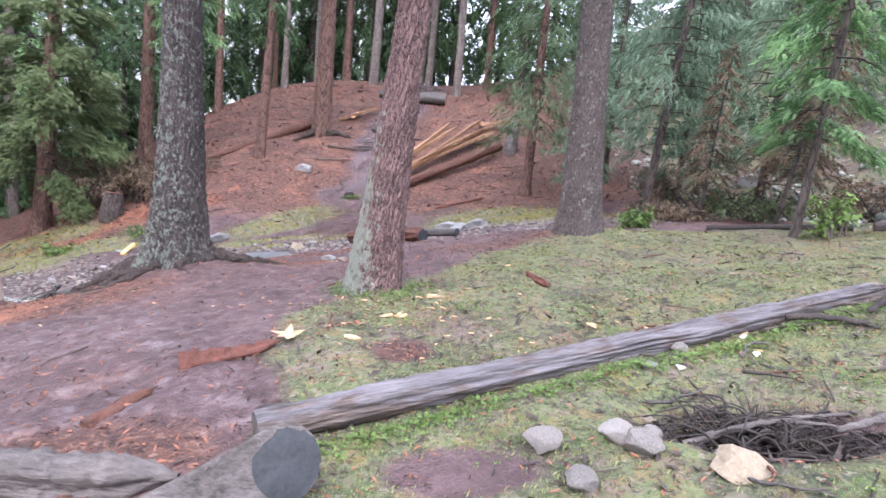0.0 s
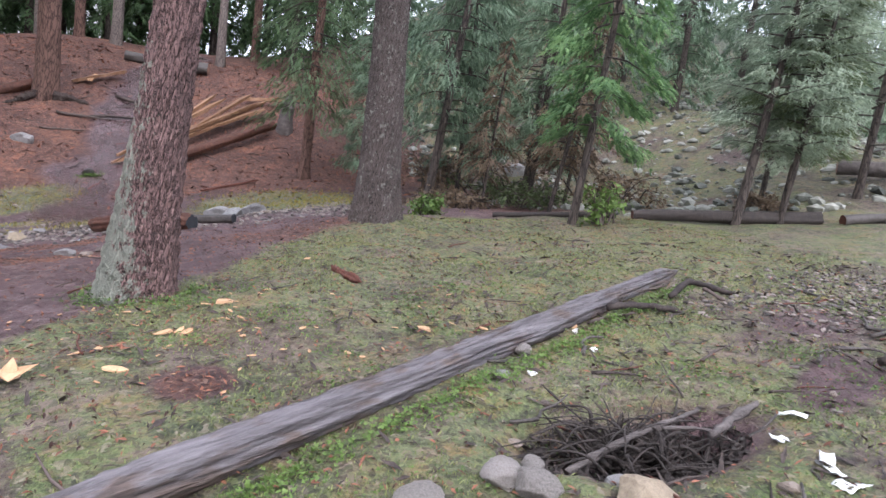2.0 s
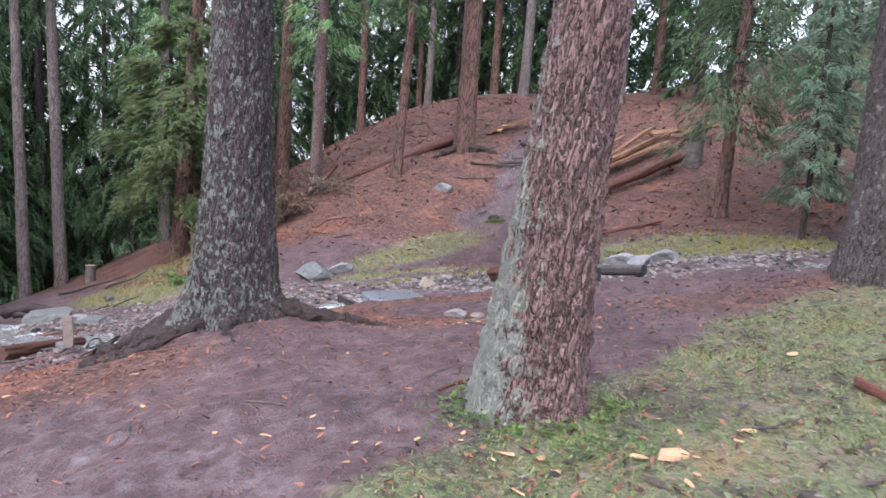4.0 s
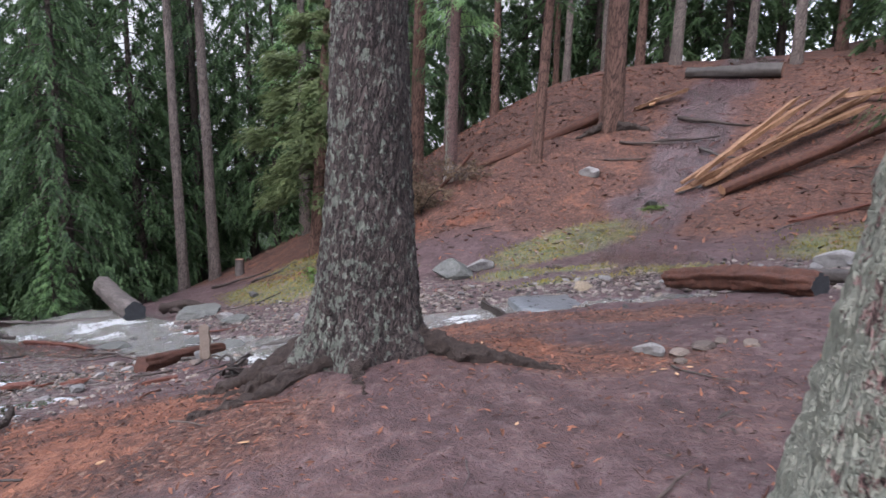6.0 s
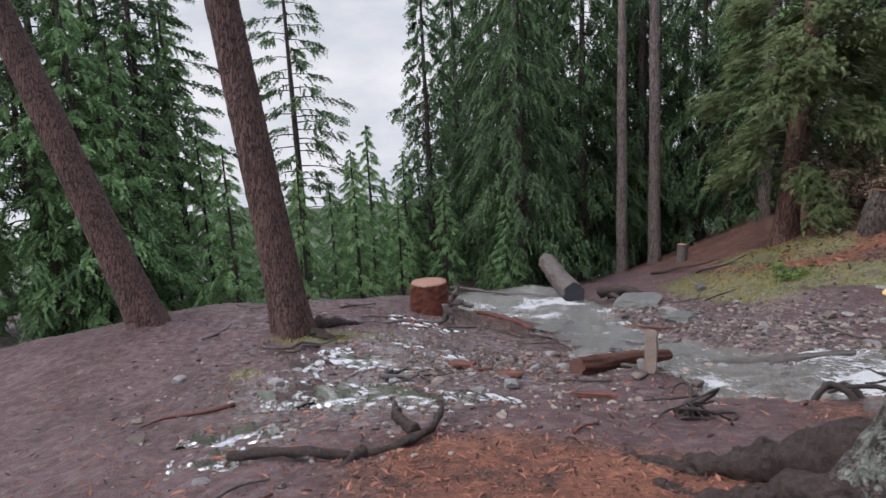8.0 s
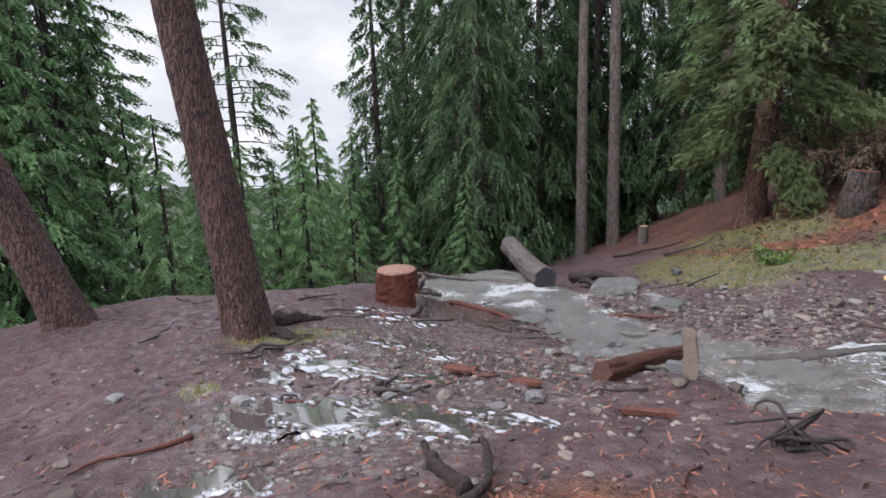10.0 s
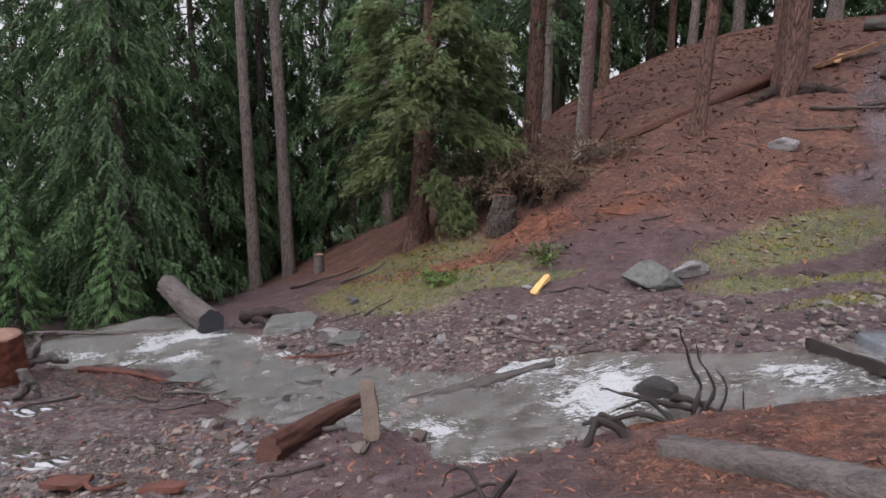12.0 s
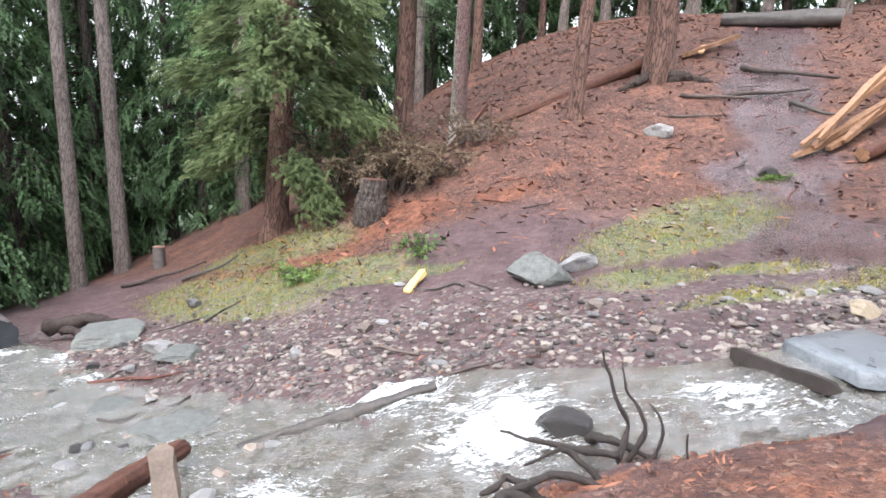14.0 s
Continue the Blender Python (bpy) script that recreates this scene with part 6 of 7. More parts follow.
def stone(x, y, r, me, label, turn=0.0, sink=0.3, group="", tilt=0.0, category="stone", up=None):
    ob = new("stone", me)
    z = me.vertices and H(x, y)
    ob.matrix_basis = pose(x, y, z + r * (0.5 - sink) if up is None else up, tilt, tilt * 0.4, turn) @ Matrix.Scale(r, 4)
    return tagged(ob, label, category, group)


for x, y, r, k, label, turn in [(-7.0, 15.5, 0.62, 0, "large grey flat-topped rock on the gravel slope", 25), (-6.55, 15.9, 0.34, 0, "dark grey rock leaning on a larger one", 70), (-5.72, 21.3, 0.36, 0, "grey rock on red needles", 10),
                                (-5.98, 11.5, 0.3, 3, "black wet rock splashed by the rapids", 20), (-3.75, 13.7, 0.17, 1, "ochre boulder beside a slate slab", 60), (-1.96, 8.9, 0.13, 0, "dark wet rounded stone on the path", 30), (1.45, 2.78, 0.16, 1, "ochre stone at the edge of the hollow", 20),
                                (0.66, 2.66, 0.11, 4, "upright grey stone in the grass", 80), (0.54, 3.0, 0.13, 4, "flat grey stone in the grass", 10), (0.93, 3.1, 0.12, 4, "pale grey stone in the grass", 40),
                                (1.16, 3.24, 0.08, 4, "small pinkish stone in the grass", 90), (1.02, 2.98, 0.13, 4, "rough grey stone in the grass", 140), 
                                (1.72, 4.5, 0.09, 4, "grey stone beside the fallen log", 60), (-0.3, 14.3, 0.38, 0, "grey boulder at the stony stream bed", 10), (0.3, 14.6, 0.34, 0, "pale grey boulder at the stony stream bed", 50),
                                (-0.1, 13.8, 0.3, 0, "grey boulder with dark side at the stream bed", 100), (9.2, 20.4, 0.6, 0, "dark grey rock under spruces", 30), (-13.3, 16.0, 0.2, 0, "grey stone in moss", 0),
                                (-12.0, 13.9, 0.28, 0, "flat pale grey stone on the gravel bank", 20), (7.2, 17.0, 0.5, 0, "grey rock below the young trees", 80)]:
    stone(x, y, r, SLAB if r > 0.6 and x < 0 else FINE[k], label, turn, 0.25, tilt=8 if r > 0.6 else 0)
for x, y, r in [(-1.75, 8.95, .1), (-1.6, 9.1, .13), (-1.72, 8.75, .07), (-1.5, 9.3, .08), (-1.3, 9.2, .1)]:
    stone(x, y, r, STONES[0], "tan stone beside a dark one on the path", 70 * x, 0.3, "tan stones on the path")
for k in range(120):
    x = rng.uniform(-13.5, 1.0)
    y = np.interp(x, [-14, -8, -4, 0, 4], [14.0, 13.4, 13.9, 13.7, 14.4]) + rng.gauss(0, 0.8)
    d, w, _, _ = near_stream(np.array([x]), np.array([y]))
    if d[0] < 1.05 * w[0]:
        continue
    stone(x, y, rng.choice((0.05, 0.06, 0.07, 0.07, 0.09, 0.11, 0.14)) * rng.uniform(.8, 1.2), STONES[k % 6], "wet tan and grey river stone on the gravel bank", rng.uniform(0, 360), 0.3, "river stones")
for k in range(52):
    x, y = rng.gauss(-9.8, 1.8), rng.gauss(7.6, 1.3)
    d, w, _, _ = near_stream(np.array([x]), np.array([y]))
    if d[0] < 1.0 * w[0] or x > -6.4:
        continue
    stone(x, y, rng.choice((0.04, 0.05, 0.07, 0.1, 0.14)), STONES[k % 6], "flat brownish stone on the muddy flat", rng.uniform(0, 360), 0.35, "stones on the mud")
for k in range(18):
    x, y = rng.uniform(-6.2, -4.3), rng.uniform(16.6, 18.2)
    stone(x, y, rng.uniform(.04, .09), STONES[4], "pale stone in the moss patch", rng.uniform(0, 360), 0.3, "pale stones in moss")


def slate_slab(pts, z, deep):
    """A flat wet slab with broken edges."""
    e = thing("slate_slab", (-4.0, 12.6, z), "flat wet blue-grey slate slab lying in the stream", "slab")
    ring = np.array(list(pts) + [pts[0]], float)
    k = np.linspace(0, len(pts), 70, endpoint=False)
    p = np.stack([np.interp(k, np.arange(len(pts) + 1), ring[:, i]) for i in range(3)], 1)
    p = p + 0.035 * np.stack([fbm(p * 7, 2), fbm(p * 7 + 4, 2), 0 * p[:, 0]], 1)
    n, c = len(p), p.mean(0)
    q = lambda s_, h: np.column_stack([(c + (p - c) * s_)[:, :2] - (-4.0, 12.6), h + 0.012 * fbm((c + (p - c) * s_) * 2.5 + 3, 2)])
    v = np.vstack([q(1.02, -deep), q(1.0, -0.02), q(0.975, 0.0), q(0.7, 0.004), q(0.35, 0.006), [(c[0] + 4.0, c[1] - 12.6, 0.006)]])
    f = [(i * n + j, i * n + (j + 1) % n, (i + 1) * n + (j + 1) % n, (i + 1) * n + j) for i in range(4) for j in range(n)] + [(4 * n + j, 4 * n + (j + 1) % n, 5 * n) for j in range(n)]
    part("slab", mesh_of("slab", v, f, STONE_BLUE), e)


stone(-3.8, 19.8, 0.24, FINE[3], "dark stone with a green tuft on the trail", 40, 0.3)
slate_slab([(-4.55, 12.55, 0), (-4.2, 12.08, 0), (-3.65, 12.1, 0), (-3.1, 12.5, 0), (-3.35, 12.95, 0), (-3.9, 13.25, 0), (-4.25, 12.95, 0)], POOL - 0.005, 0.1)
for k in range(64):
    x = rng.uniform(-15, -6.4)
    y = np.interp(x, [-13, -10.8, -8.8, -7.2], [12.4, 11.5, 11.0, 11.05]) + rng.gauss(0, 0.75)
    stone(x, y, rng.uniform(.05, .15), FINE[3] if k % 5 == 0 else STONES[k % 6], "dark wet stone in the shallow stream", rng.uniform(0, 360), 0.2, "stones in the stream")

FLAT = stone_mesh(65, STONE_DARK, 0.45, 0.17, 4)
for x, y, r, turn, label in [(-9.5, 11.6, 0.55, 20, "flat tan rock slab washed by the stream"), (-11.3, 13.6, 0.4, 60, "flat grey-tan slab on the gravel bank"), (-13.8, 14.5, 0.95, -20, "broad flat wet rock ledge at the rim"),
                             (-10.9, 12.2, 0.42, 100, "flat tan rock slab in shallow water"), (-12.6, 11.5, 0.5, 45, "flat brown slab between rapids")]:
    stone(x, y, r, FLAT, label, turn, 0.38, "flat slabs in the stream", 3)


def joined_stones(n, draw, label, name, seed, mat=GRAVEL):
    """Small pebbles in one mesh."""
    g = np.random.default_rng(seed)
    base = [(np.array([v.co for v in me.vertices]), np.array([p.vertices for p in me.polygons])) for me in (stone_mesh(90 + k, mat, 0.4, 0.55, 1) for k in range(4))]
    x, y, r = draw(g, n)
    z = lay(x, y)
    V, F, off = [], [], 0
    for i in range(len(x)):
        v, f = base[i % 4]
        a = g.uniform(0, 6.28)
        q = np.stack([v[:, 0] * math.cos(a) - v[:, 1] * math.sin(a), v[:, 0] * math.sin(a) + v[:, 1] * math.cos(a), v[:, 2]], 1)
        V.append(q * r[i] + (x[i], y[i], z[i] + 0.15 * r[i]))
        F.append(f + off)
        off += len(v)
    tagged(part(name, mesh_of(name, np.vstack(V), np.vstack(F), mat, False)), label, "gravel", kind="stuff")


def draw_band(g, n):
    x = g.uniform(-14, 3, n)
    y = np.interp(x, [-14, -8, -4, 0, 4], [13.9, 13.3, 13.7, 13.6, 14.3]) + g.normal(size=n) * 0.9
    d, w, _, _ = near_stream(x, y)
    k = d > 0.9 * w
    return x[k], y[k], g.choice((0.015, 0.02, 0.03, 0.045, 0.06), k.sum()) * g.uniform(.8, 1.3, k.sum())


def draw_flat(g, n):
    x, y = -9.8 + g.normal(size=n) * 2.1, 7.8 + g.normal(size=n) * 1.7
    k = (x < -6.2) & (near_stream(x, y)[0] > near_stream(x, y)[1])
    return x[k], y[k], g.choice((0.012, 0.018, 0.028, 0.04), k.sum()) * g.uniform(.8, 1.3, k.sum())


joined_stones(5200, draw_band, "wet mixed gravel on the stream bank", "bank_gravel", 71)
def draw_slope(g, n):
    x, y = g.uniform(5.5, 24, n), g.uniform(9.8, 28, n)
    k = (y > 10.6 - 0.2 * (x - 6)) & (x > 8 - 0.5 * (y - 10))
    return x[k], y[k], g.choice((0.05, 0.07, 0.1, 0.14, 0.24), k.sum()) * g.uniform(.8, 1.2, k.sum())


joined_stones(2600, draw_slope, "grey rocks strewn over the open stony slope", "slope_rocks", 73, ROCK_PALE)
def draw_bed(g, n):
    x, y = 5.5 + g.normal(size=n) * 0.9, 5.0 + g.normal(size=n) * 0.6
    return x, y, g.choice((0.015, 0.025, 0.04), n) * g.uniform(.8, 1.3, n)


joined_stones(1100, draw_bed, "pinkish-grey gravel at the edge of the clearing", "clearing_gravel", 74)
joined_stones(2600, draw_flat, "wet gravel and stone chips on the mud", "mud_gravel", 72)

# ---- litter, grass, chips and sticks ----


def flakes(name, label, x, y, size, ratio, mat, seed, lift=0.006, tip=0.35):
    """Flat slivers lying on the ground, slightly bent and tilted."""
    g = np.random.default_rng(seed)
    n = len(x)
    a, z = g.uniform(0, 6.283, n), lay(x, y) + lift
    d = np.stack([np.cos(a), np.sin(a), g.normal(size=n) * tip], 1) * (size / 2)[:, None]
    s = np.stack([-np.sin(a), np.cos(a), g.normal(size=n) * tip], 1) * (size * ratio / 2)[:, None]
    c = np.stack([x, y, z], 1)
    v = np.stack([c - d, c - s * 0.8 + (0, 0, 0.004), c + d, c + s + (0, 0, 0.004)], 1).reshape(-1, 3)
    f = np.arange(4 * n).reshape(n, 4)
    return tagged(part(name, mesh_of(name, v, f, mat, False)), label, "litter", kind="stuff")


def scatter(n, x0, x1, y0, y1, seed, want):
    g = np.random.default_rng(seed)
    x, y = g.uniform(x0, x1, n), g.uniform(y0, y1, n)
    m, nd, gr, _ = covers(x, y)
    d, w, _, _ = near_stream(x, y)
    keep = (g.random(n) < want(m, nd, gr)) & (d > 1.1 * w)
    return x[keep], y[keep], g


x, y, g = scatter(42000, -8, 1.5, 1.8, 12, 81, lambda m, nd, gr: 0.15 + 0.75 * nd - 0.1 * m)
flakes("needle_litter", "red-brown needles and bark crumbs on bare soil", x, y, g.choice((0.018, 0.028, 0.04, 0.065), len(x)), 0.3, LITTER, 82)
x, y, g = scatter(26000, -15, 5, 16, 31, 83, lambda m, nd, gr: 0.1 + 0.7 * nd)
x2, y2, g2 = scatter(9000, -15, 6, 14, 31, 183, lambda m, nd, gr: 0.2 + 0.5 * nd)
flakes("hill_debris", "dark twigs and bark pieces on the hillside", x2, y2, g2.choice((0.05, 0.07, 0.1, 0.2), len(x2)), 0.2, TWIG, 184, 0.014)
flakes("hill_litter", "red needles, bark and twigs on the hillside", x, y, g.choice((0.05, 0.08, 0.13, 0.25), len(x)), 0.25, LITTER, 84, 0.01)
x, y, g = scatter(20000, -15.5, -5.5, 3, 15, 85, lambda m, nd, gr: 0.3 + 0.3 * gr)
flakes("bark_litter", "bark and wood fragments on wet mud", x, y, g.choice((0.02, 0.035, 0.055, 0.11), len(x)), 0.22, LITTER, 86, 0.008)
x, y, g = scatter(24000, -1.6, 7, 2, 10.5, 87, lambda m, nd, gr: 0.25 + 0.3 * m)
flakes("lawn_litter", "brown needles and leaves in short grass", x, y, g.choice((0.02, 0.03, 0.05), len(x)), 0.35, LITTER, 88, 0.012)

g = np.random.default_rng(190)
a = g.uniform(0, 6.283, 2600)
q = np.sqrt(g.random(2600))
# Dense black slivers put the hollow's shade into colour, among twig and bark bits.
flakes("hollow_debris", "black twig and bark slivers that darken the shaded washed-out hollow", 1.85 + 0.66 * q * np.cos(a), 3.36 + 0.36 * q * np.sin(a), g.choice((0.03, 0.05, 0.09), 2600), 0.3, WOOD_BLACK, 191, 0.01, 0.7)
x, y, g = scatter(7500, -1.6, 7, 2, 10.5, 187, lambda m, nd, gr: 0.15 + 0.3 * m)
flakes("lawn_debris", "dark twig and bark bits in short grass", x, y, g.choice((0.03, 0.05, 0.08, 0.14), len(x)), 0.22, TWIG, 188, 0.014)


x, y, g = scatter(5500, 1.0, 6.5, 2.2, 6.0, 287, lambda m, nd, gr: 0.35 + 0.3 * gr)
flakes("hollow_litter", "dark bark, twigs and leaves round the hollow", x, y, g.choice((0.03, 0.04, 0.07, 0.12), len(x)), 0.25, TWIG, 288, 0.012, 0.4)


def grass(name, label, x, y, tall_, mat, seed):
    g = np.random.default_rng(seed)
    n = len(x)
    a = g.uniform(0, 6.283, n)
    h = tall_ * g.uniform(0.5, 1.3, n)
    b = np.stack([x, y, lay(x, y) - 0.004], 1)
    s = np.stack([-np.sin(a), np.cos(a), 0 * a], 1) * (0.003 + 0.05 * h)[:, None]
    l = np.stack([np.cos(a), np.sin(a), 0 * a], 1) * (h * g.uniform(0.3, 1.1, n))[:, None]
    v = np.stack([b - s, b + s, b + l * 0.4 + s * 0.7 + np.outer(h * 0.7, (0, 0, 1)), b + l + np.outer(h, (0, 0, 1))], 1).reshape(-1, 3)
    f = (np.array([(0, 1, 2), (0, 2, 3)])[None] + (np.arange(n) * 4)[:, None, None]).reshape(-1, 3)
    tagged(part(name, mesh_of(name, v, f, mat, False)), label, "grass", kind="stuff")


x, y, g = scatter(420000, -1.6, 7.5, 2, 10.8, 91, lambda m, nd, gr: 0.5 * m)
k = g.random(len(x)) < np.clip(0.45 + 0.8 * fbm(np.stack([x, y, 0 * x], 1) * 1.7, 3), 0.12, 1)
grass("grass", "short patchy yellow-green grass and moss of the clearing", x[k], y[k], 0.021, GRASS, 92)
x, y, g = scatter(70000, -17, 5, 4, 20, 93, lambda m, nd, gr: m)
k = (y > 12) | (x < -6)
grass("moss_grass", "grass and moss of the green patches on the slope", x[k], y[k], 0.06, MOSS_GRASS, 94)


def herbs(name, label, pts, mat, seed, size=0.03):
    g = np.random.default_rng(seed)
    pts = np.array(pts)
    n = len(pts)
    w = g.normal(size=(n, 3)) * (1, 1, 0.4) + (0, 0, 0.5)
    w /= np.linalg.norm(w, axis=1)[:, None]
    b = np.column_stack([pts, lay(pts[:, 0], pts[:, 1]) + g.uniform(0.0, 0.05, n)])
    v, f = needles(b, w, size * g.uniform(.7, 1.6, n), size * 0.5 * g.uniform(.6, 1.2, n), 2, g)
    tagged(part(name, mesh_of(name, v, f, mat, False)), label, "herb", kind="stuff")


g = np.random.default_rng(95)
u = g.uniform(0.02, 0.95, 2600)
herbs("log_herbs", "bright green small-leaved herbs along the fallen log", np.column_stack([-1.0 + 5.5 * u + 0.09 + np.abs(g.normal(size=2600)) * 0.08, 3.0 + 3.28 * u - 0.14 - np.abs(g.normal(size=2600)) * 0.1]), HERB, 96)
a = g.uniform(0, 6.283, 800)
q = 0.36 + np.abs(g.normal(size=800)) * 0.11
herbs("tree_foot_herbs", "bright green herbs at the foot of the leaning tree", np.column_stack([-0.86 + np.cos(a) * q, 6.38 + np.sin(a) * q])[np.sin(a) < 0.3], HERB, 97)
herbs("trail_herbs", "green tuft beside a dark stone on the trail", np.column_stack([-3.75 + g.normal(size=160) * 0.16, 19.62 + g.normal(size=160) * 0.06]), HERB, 99, 0.07)
cl = np.column_stack([g.uniform(-0.5, 5.5, 60), g.uniform(2.3, 6.5, 60)])
herbs("lawn_herbs", "small green herbs in the clearing", (cl[g.integers(0, 60, 5000)] + g.normal(size=(5000, 2)) * 0.13), HERB, 98, 0.022)


def chip_mesh(seed):
    g = np.random.default_rng(seed)
    n = 6
    a = np.linspace(0, 6.283, n, endpoint=False)
    r = g.uniform(0.7, 1.1, n)
    lo = np.stack([np.cos(a) * r, np.sin(a) * r * 0.4, 0 * a], 1)
    v = np.vstack([lo, lo * 0.92 + np.stack([0 * a, 0 * a, 0.14 + 0.1 * np.cos(a)], 1)])
    f = [tuple(range(n))[::-1], tuple(range(n, 2 * n))] + [(i, (i + 1) % n, n + (i + 1) % n, n + i) for i in range(n)]
    return mesh_of("wood_chip", v, f, WOOD_FRESH, False)


CHIPS = [chip_mesh(k) for k in range(4)]
big = [(-0.21, 5.8, 0.11), (-0.6, 5.2, 0.07), (-0.5, 5.25, 0.06), (-0.45, 5.17, 0.07), (-0.8, 4.6, 0.09), (-1.05, 4.95, 0.06), (-0.95, 5.02, 0.06), (1.15, 4.95, 0.09), (-0.35, 5.75, 0.05), (-0.2, 5.3, 0.04), (0.3, 5.1, 0.04), (0.55, 4.7, 0.05),
       (0.1, 6.1, 0.05), (-0.9, 5.7, 0.05), (-0.75, 5.72, 0.05), (0.6, 7.4, 0.06), (1.6, 4.9, 0.05), (2.35, 4.6, 0.06), (2.4, 4.95, 0.06), (-0.1, 5.0, 0.04)]
for k in range(56):
    big.append((rng.gauss(-0.1, 0.8), rng.gauss(5.4, 0.7), rng.uniform(.015, .035)))
for k in range(22):
    big.append((rng.uniform(-4.5, -1.5), rng.uniform(5, 9), rng.uniform(.015, .04)))
for k, (x, y, r) in enumerate(big):
    ob = new("wood_chip", CHIPS[k % 4])
    ob.matrix_basis = pose(x, y, H(x, y) + 0.008, rng.uniform(-15, 15), rng.uniform(-15, 15), rng.uniform(0, 360)) @ Matrix.Scale(r, 4)
    tagged(ob, "pale fresh wood chip lying on the ground", "wood chip", "scattered wood chips")


def stick_mesh(seed, mat):
    g = np.random.default_rng(seed)
    p = np.column_stack([np.linspace(-0.5, 0.5, 5), g.normal(size=5) * 0.035, np.abs(g.normal(size=5)) * 0.015])
    v, f = tube(spline(p, 9), (0.022, 0.009), 6, 0.2, 20.0)
    return mesh_of("stick", v, f, mat)


STICKS = [stick_mesh(k, (TWIG, WOOD_RED, TWIG, WOOD_WET, WOOD_GREY)[k]) for k in range(5)]


def stick(x, y, length, turn, k, thick=1.0):
    ob = new("stick", STICKS[k % 5])
    c, s_ = math.cos(radians(turn)) * length / 2, math.sin(radians(turn)) * length / 2
    rise = math.degrees(math.atan2(H(x + c, y + s_) - H(x - c, y - s_), length))
    z = 0.5 * (H(x + c, y + s_) + H(x - c, y - s_))
    ob.matrix_basis = pose(x, y, max(z, H(x, y)) + 0.012 * thick * length, 0, 0, turn) @ pose(0, 0, 0, 0, -rise, 0) @ Matrix.Diagonal((length, length * thick, length * thick, 1))
    tagged(ob, ("thin dead stick lying on the ground", "red-brown broken stick on the ground", "thin dead stick lying on the ground", "wet dark stick on the ground", "weathered grey stick on the ground")[k % 5], "stick", "sticks")


for k in range(34):
    stick(rng.uniform(-5.5, -0.8), rng.uniform(3.2, 9.5), rng.uniform(.15, .5), rng.uniform(0, 360), k)
for k in range(70):
    stick(rng.uniform(-15, -6), rng.uniform(5, 15.5), rng.uniform(.25, .9), rng.uniform(0, 360), k, 1.3)
for k in range(46):
    x = rng.uniform(-14.5, -6.8)
    stick(x, np.interp(x, [-13, -10.8, -8.8, -7.2], [12.4, 11.7, 11.2, 11.1]) + rng.choice((-1, 1)) * rng.uniform(0.6, 1.2), rng.uniform(.2, .7), rng.uniform(-20, 70), k, rng.uniform(1.2, 2.4))
for k in range(110):
    stick(rng.uniform(-12, 1), rng.uniform(18, 28), rng.uniform(.2, .65), rng.uniform(-60, 90), k, 1.3)
for k in range(30):
    stick(rng.uniform(0.2, 5.5), rng.uniform(2.6, 8.5), rng.uniform(.15, .45), rng.uniform(0, 360), k)
for k in range(84):
    stick(rng.uniform(1.4, 5.6), rng.uniform(2.5, 5.4), rng.uniform(.12, .5), rng.uniform(-30, 60), k, rng.uniform(1.0, 2.2))
for k in range(22):
    stone(rng.uniform(0.6, 4.6), rng.uniform(2.3, 4.2), rng.uniform(.025, .075), STONES[k % 6], "small grey stone in the moss by the hollow", rng.uniform(0, 360), 0.3, "small stones by the hollow")
for x, y, L, a, k, th in [(-3.0, 24.6, 2.2, -15, 2, 1.6), (-3.6, 23.4, 1.8, 10, 0, 1.6), (-2.7, 22.6, 1.4, -40, 3, 1.8), (-4.6, 23.2, 1.6, 5, 2, 1.6), (-5.0, 22.3, 1.2, 15, 2, 1.5), (-13.3, 11.2, 2.2, 25, 1, 1.1), (-10.4, 12.1, 0.9, 50, 3, 2.0),
                          (-11.6, 13.0, 1.6, 5, 1, 0.9), (-9.5, 8.4, 0.8, 10, 1, 2.0), (-9.2, 7.4, 0.7, 20, 3, 2.2), (-1.3, 6.7, 0.5, 60, 1, 1.0), (-17.0, 19.0, 2.2, 20, 2, 1.2), (-14.9, 18.3, 1.4, 30, 3, 1.5)]:
    stick(x, y, L, a, k, th)
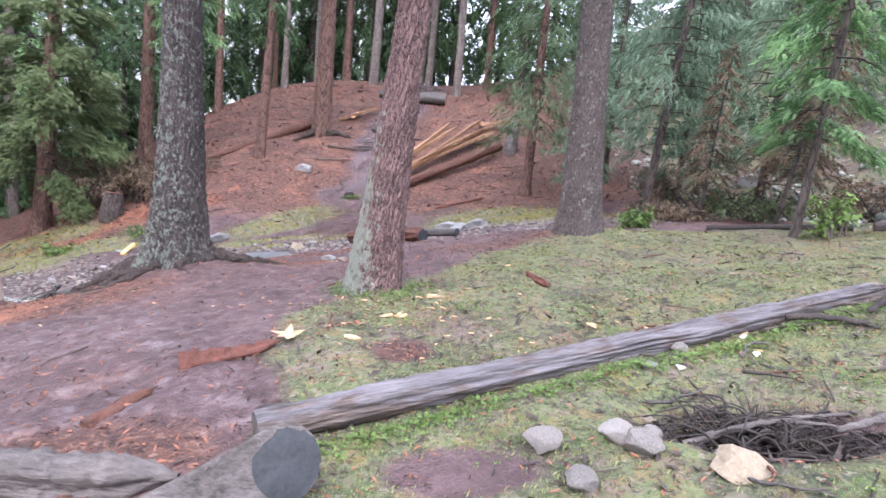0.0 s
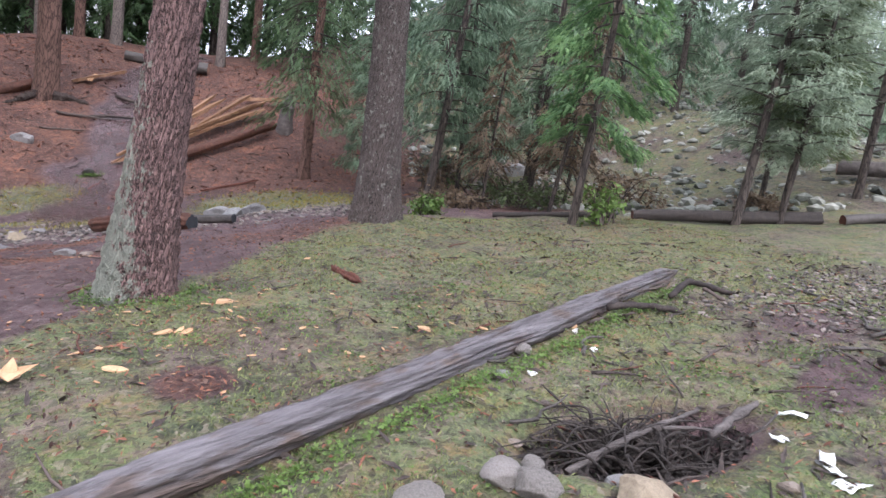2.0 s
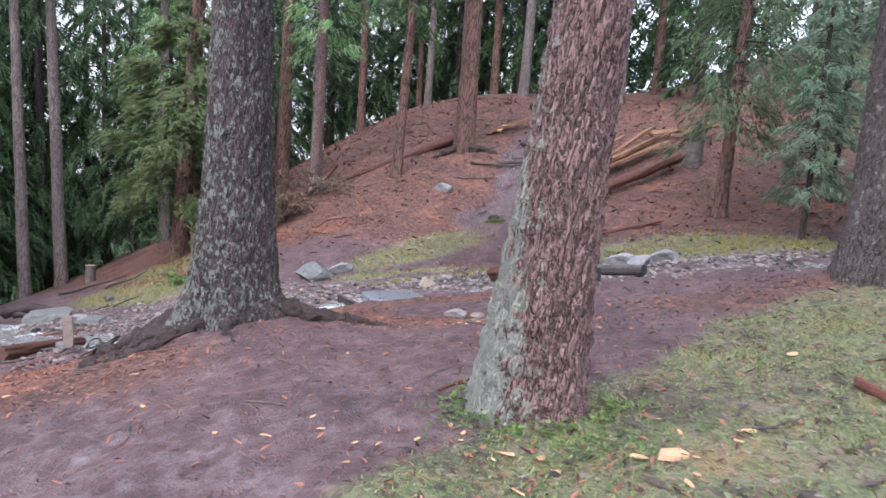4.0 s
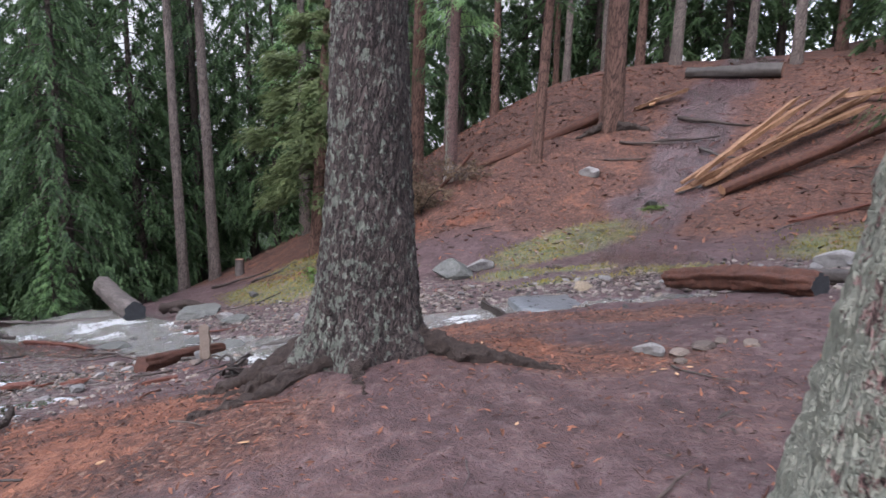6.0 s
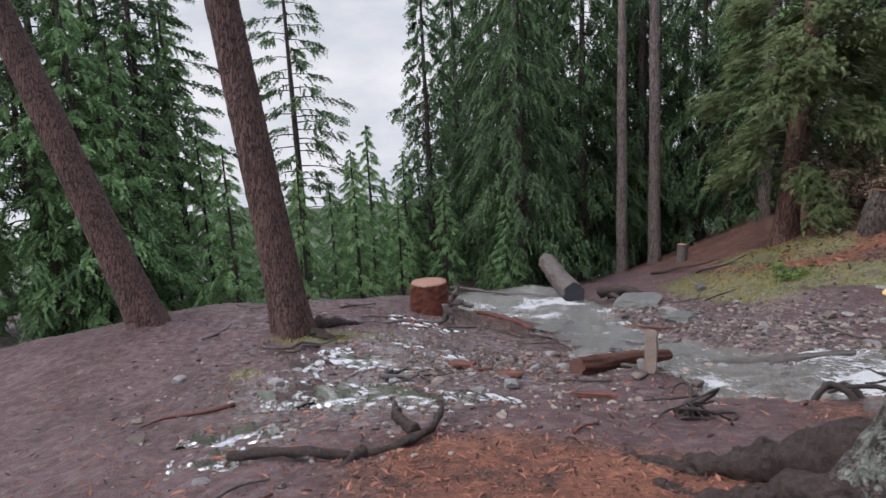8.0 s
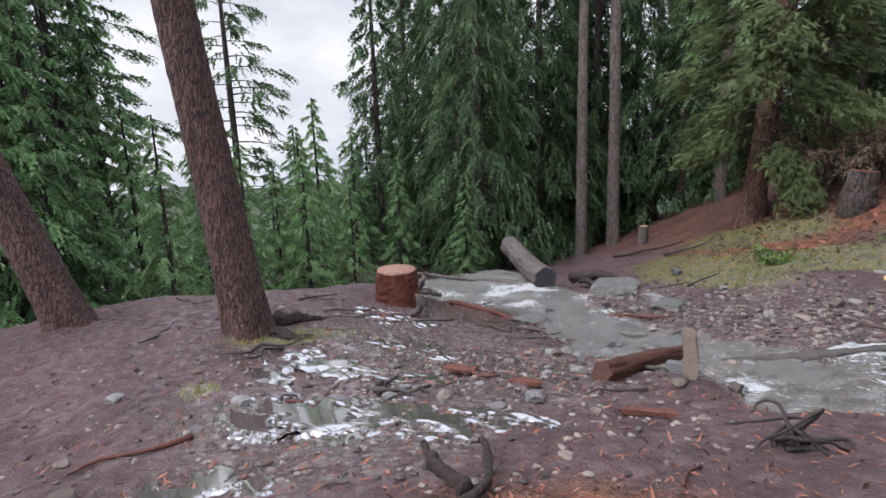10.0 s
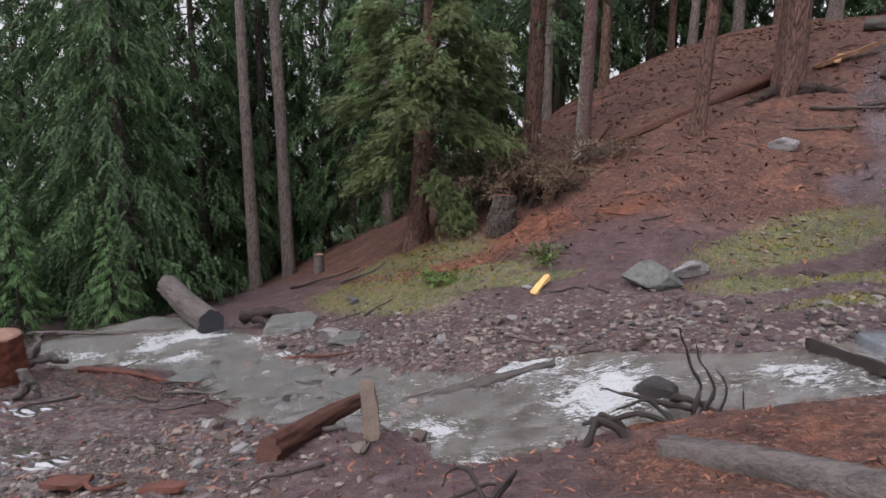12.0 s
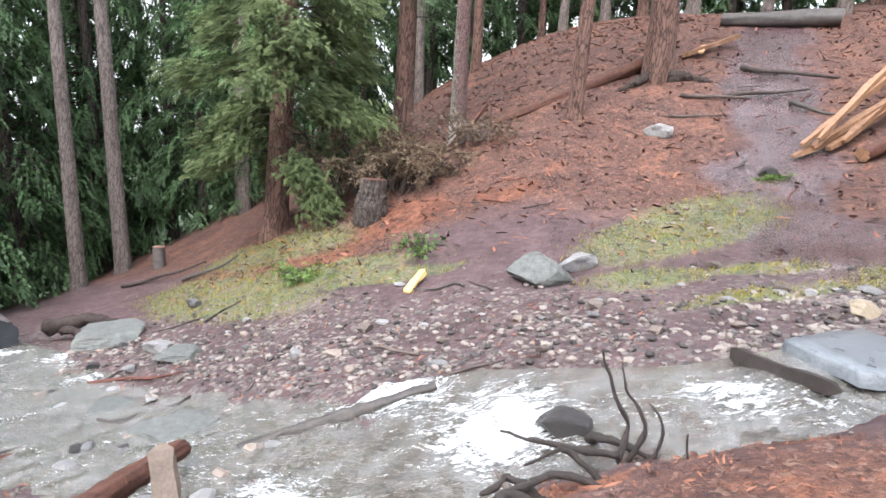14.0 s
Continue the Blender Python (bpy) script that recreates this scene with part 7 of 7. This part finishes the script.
for x, y, L, w_ in [(-9.9, 8.3, .45, .16), (-8.9, 8.5, .4, .1), (-7.6, 8.7, .5, .07)]:
    board("wood_slab", on(x, y, 0.03), on(x + L, y + 0.1, 0.05), w_, 0.04, WOOD_RED, "reddish flat wood slab on the mud", "wood slabs", "board", x)


def scrap(x, y, w_, d_, turn, seed):
    """A crumpled sheet."""
    n = 9
    u, v_ = np.meshgrid(np.linspace(-.5, .5, n), np.linspace(-.5, .5, n))
    p = np.stack([u * w_, v_ * d_, 0 * u], -1).reshape(-1, 3)
    p[:, 2] = 0.02 + 0.03 * fbm(p * 16 + seed, 3)
    p[:, :2] *= (1 + 0.3 * fbm(p * 7 + seed, 2))[:, None]
    i = np.arange(n * n).reshape(n, n)
    f = np.stack([i[:-1, :-1], i[:-1, 1:], i[1:, 1:], i[1:, :-1]], -1).reshape(-1, 4)
    lo = p - (0, 0, 0.004)
    v = np.vstack([p, lo])
    rim = np.concatenate([i[0], i[1:, -1], i[-1, -2::-1], i[-2:0:-1, 0]])
    f = f.tolist() + (f[:, ::-1] + n * n).tolist() + [[int(a), int(a) + n * n, int(b) + n * n, int(b)] for a, b in zip(rim, np.roll(rim, -1))]
    ob = part("paper_scrap", mesh_of("paper_scrap", v, f, PAPER))
    ob.matrix_basis = pose(*on(x, y, 0.0), 0, 0, turn)
    tagged(ob, "crumpled wet white paper scrap on the moss", "paper", "paper scraps")


for k, (x, y, a, b) in enumerate([(2.38, 2.62, .13, .1), (2.46, 2.8, .12, .06), (2.42, 2.72, .1, .05), (2.72, 3.22, .12, .05), (2.45, 3.05, .09, .06), (1.62, 4.15, .06, .04), (2.35, 4.85, .07, .05), (2.3, 4.5, .06, .05)]):
    scrap(x, y, a, b, 40 * k, k * 3.3)

for k, (x, y, r, h) in enumerate([(6.4, 13.6, 1.2, .5), (4.4, 13.2, .9, .4), (7.0, 16.2, 1.5, .8), (10.2, 10.6, .6, .25)]):
    brush("brown_bush", x, y, "brown withered undergrowth behind the clearing", 26, r, h, DEAD_LEAF if k % 2 else PINE_OLIVE, 60 + k, 26)
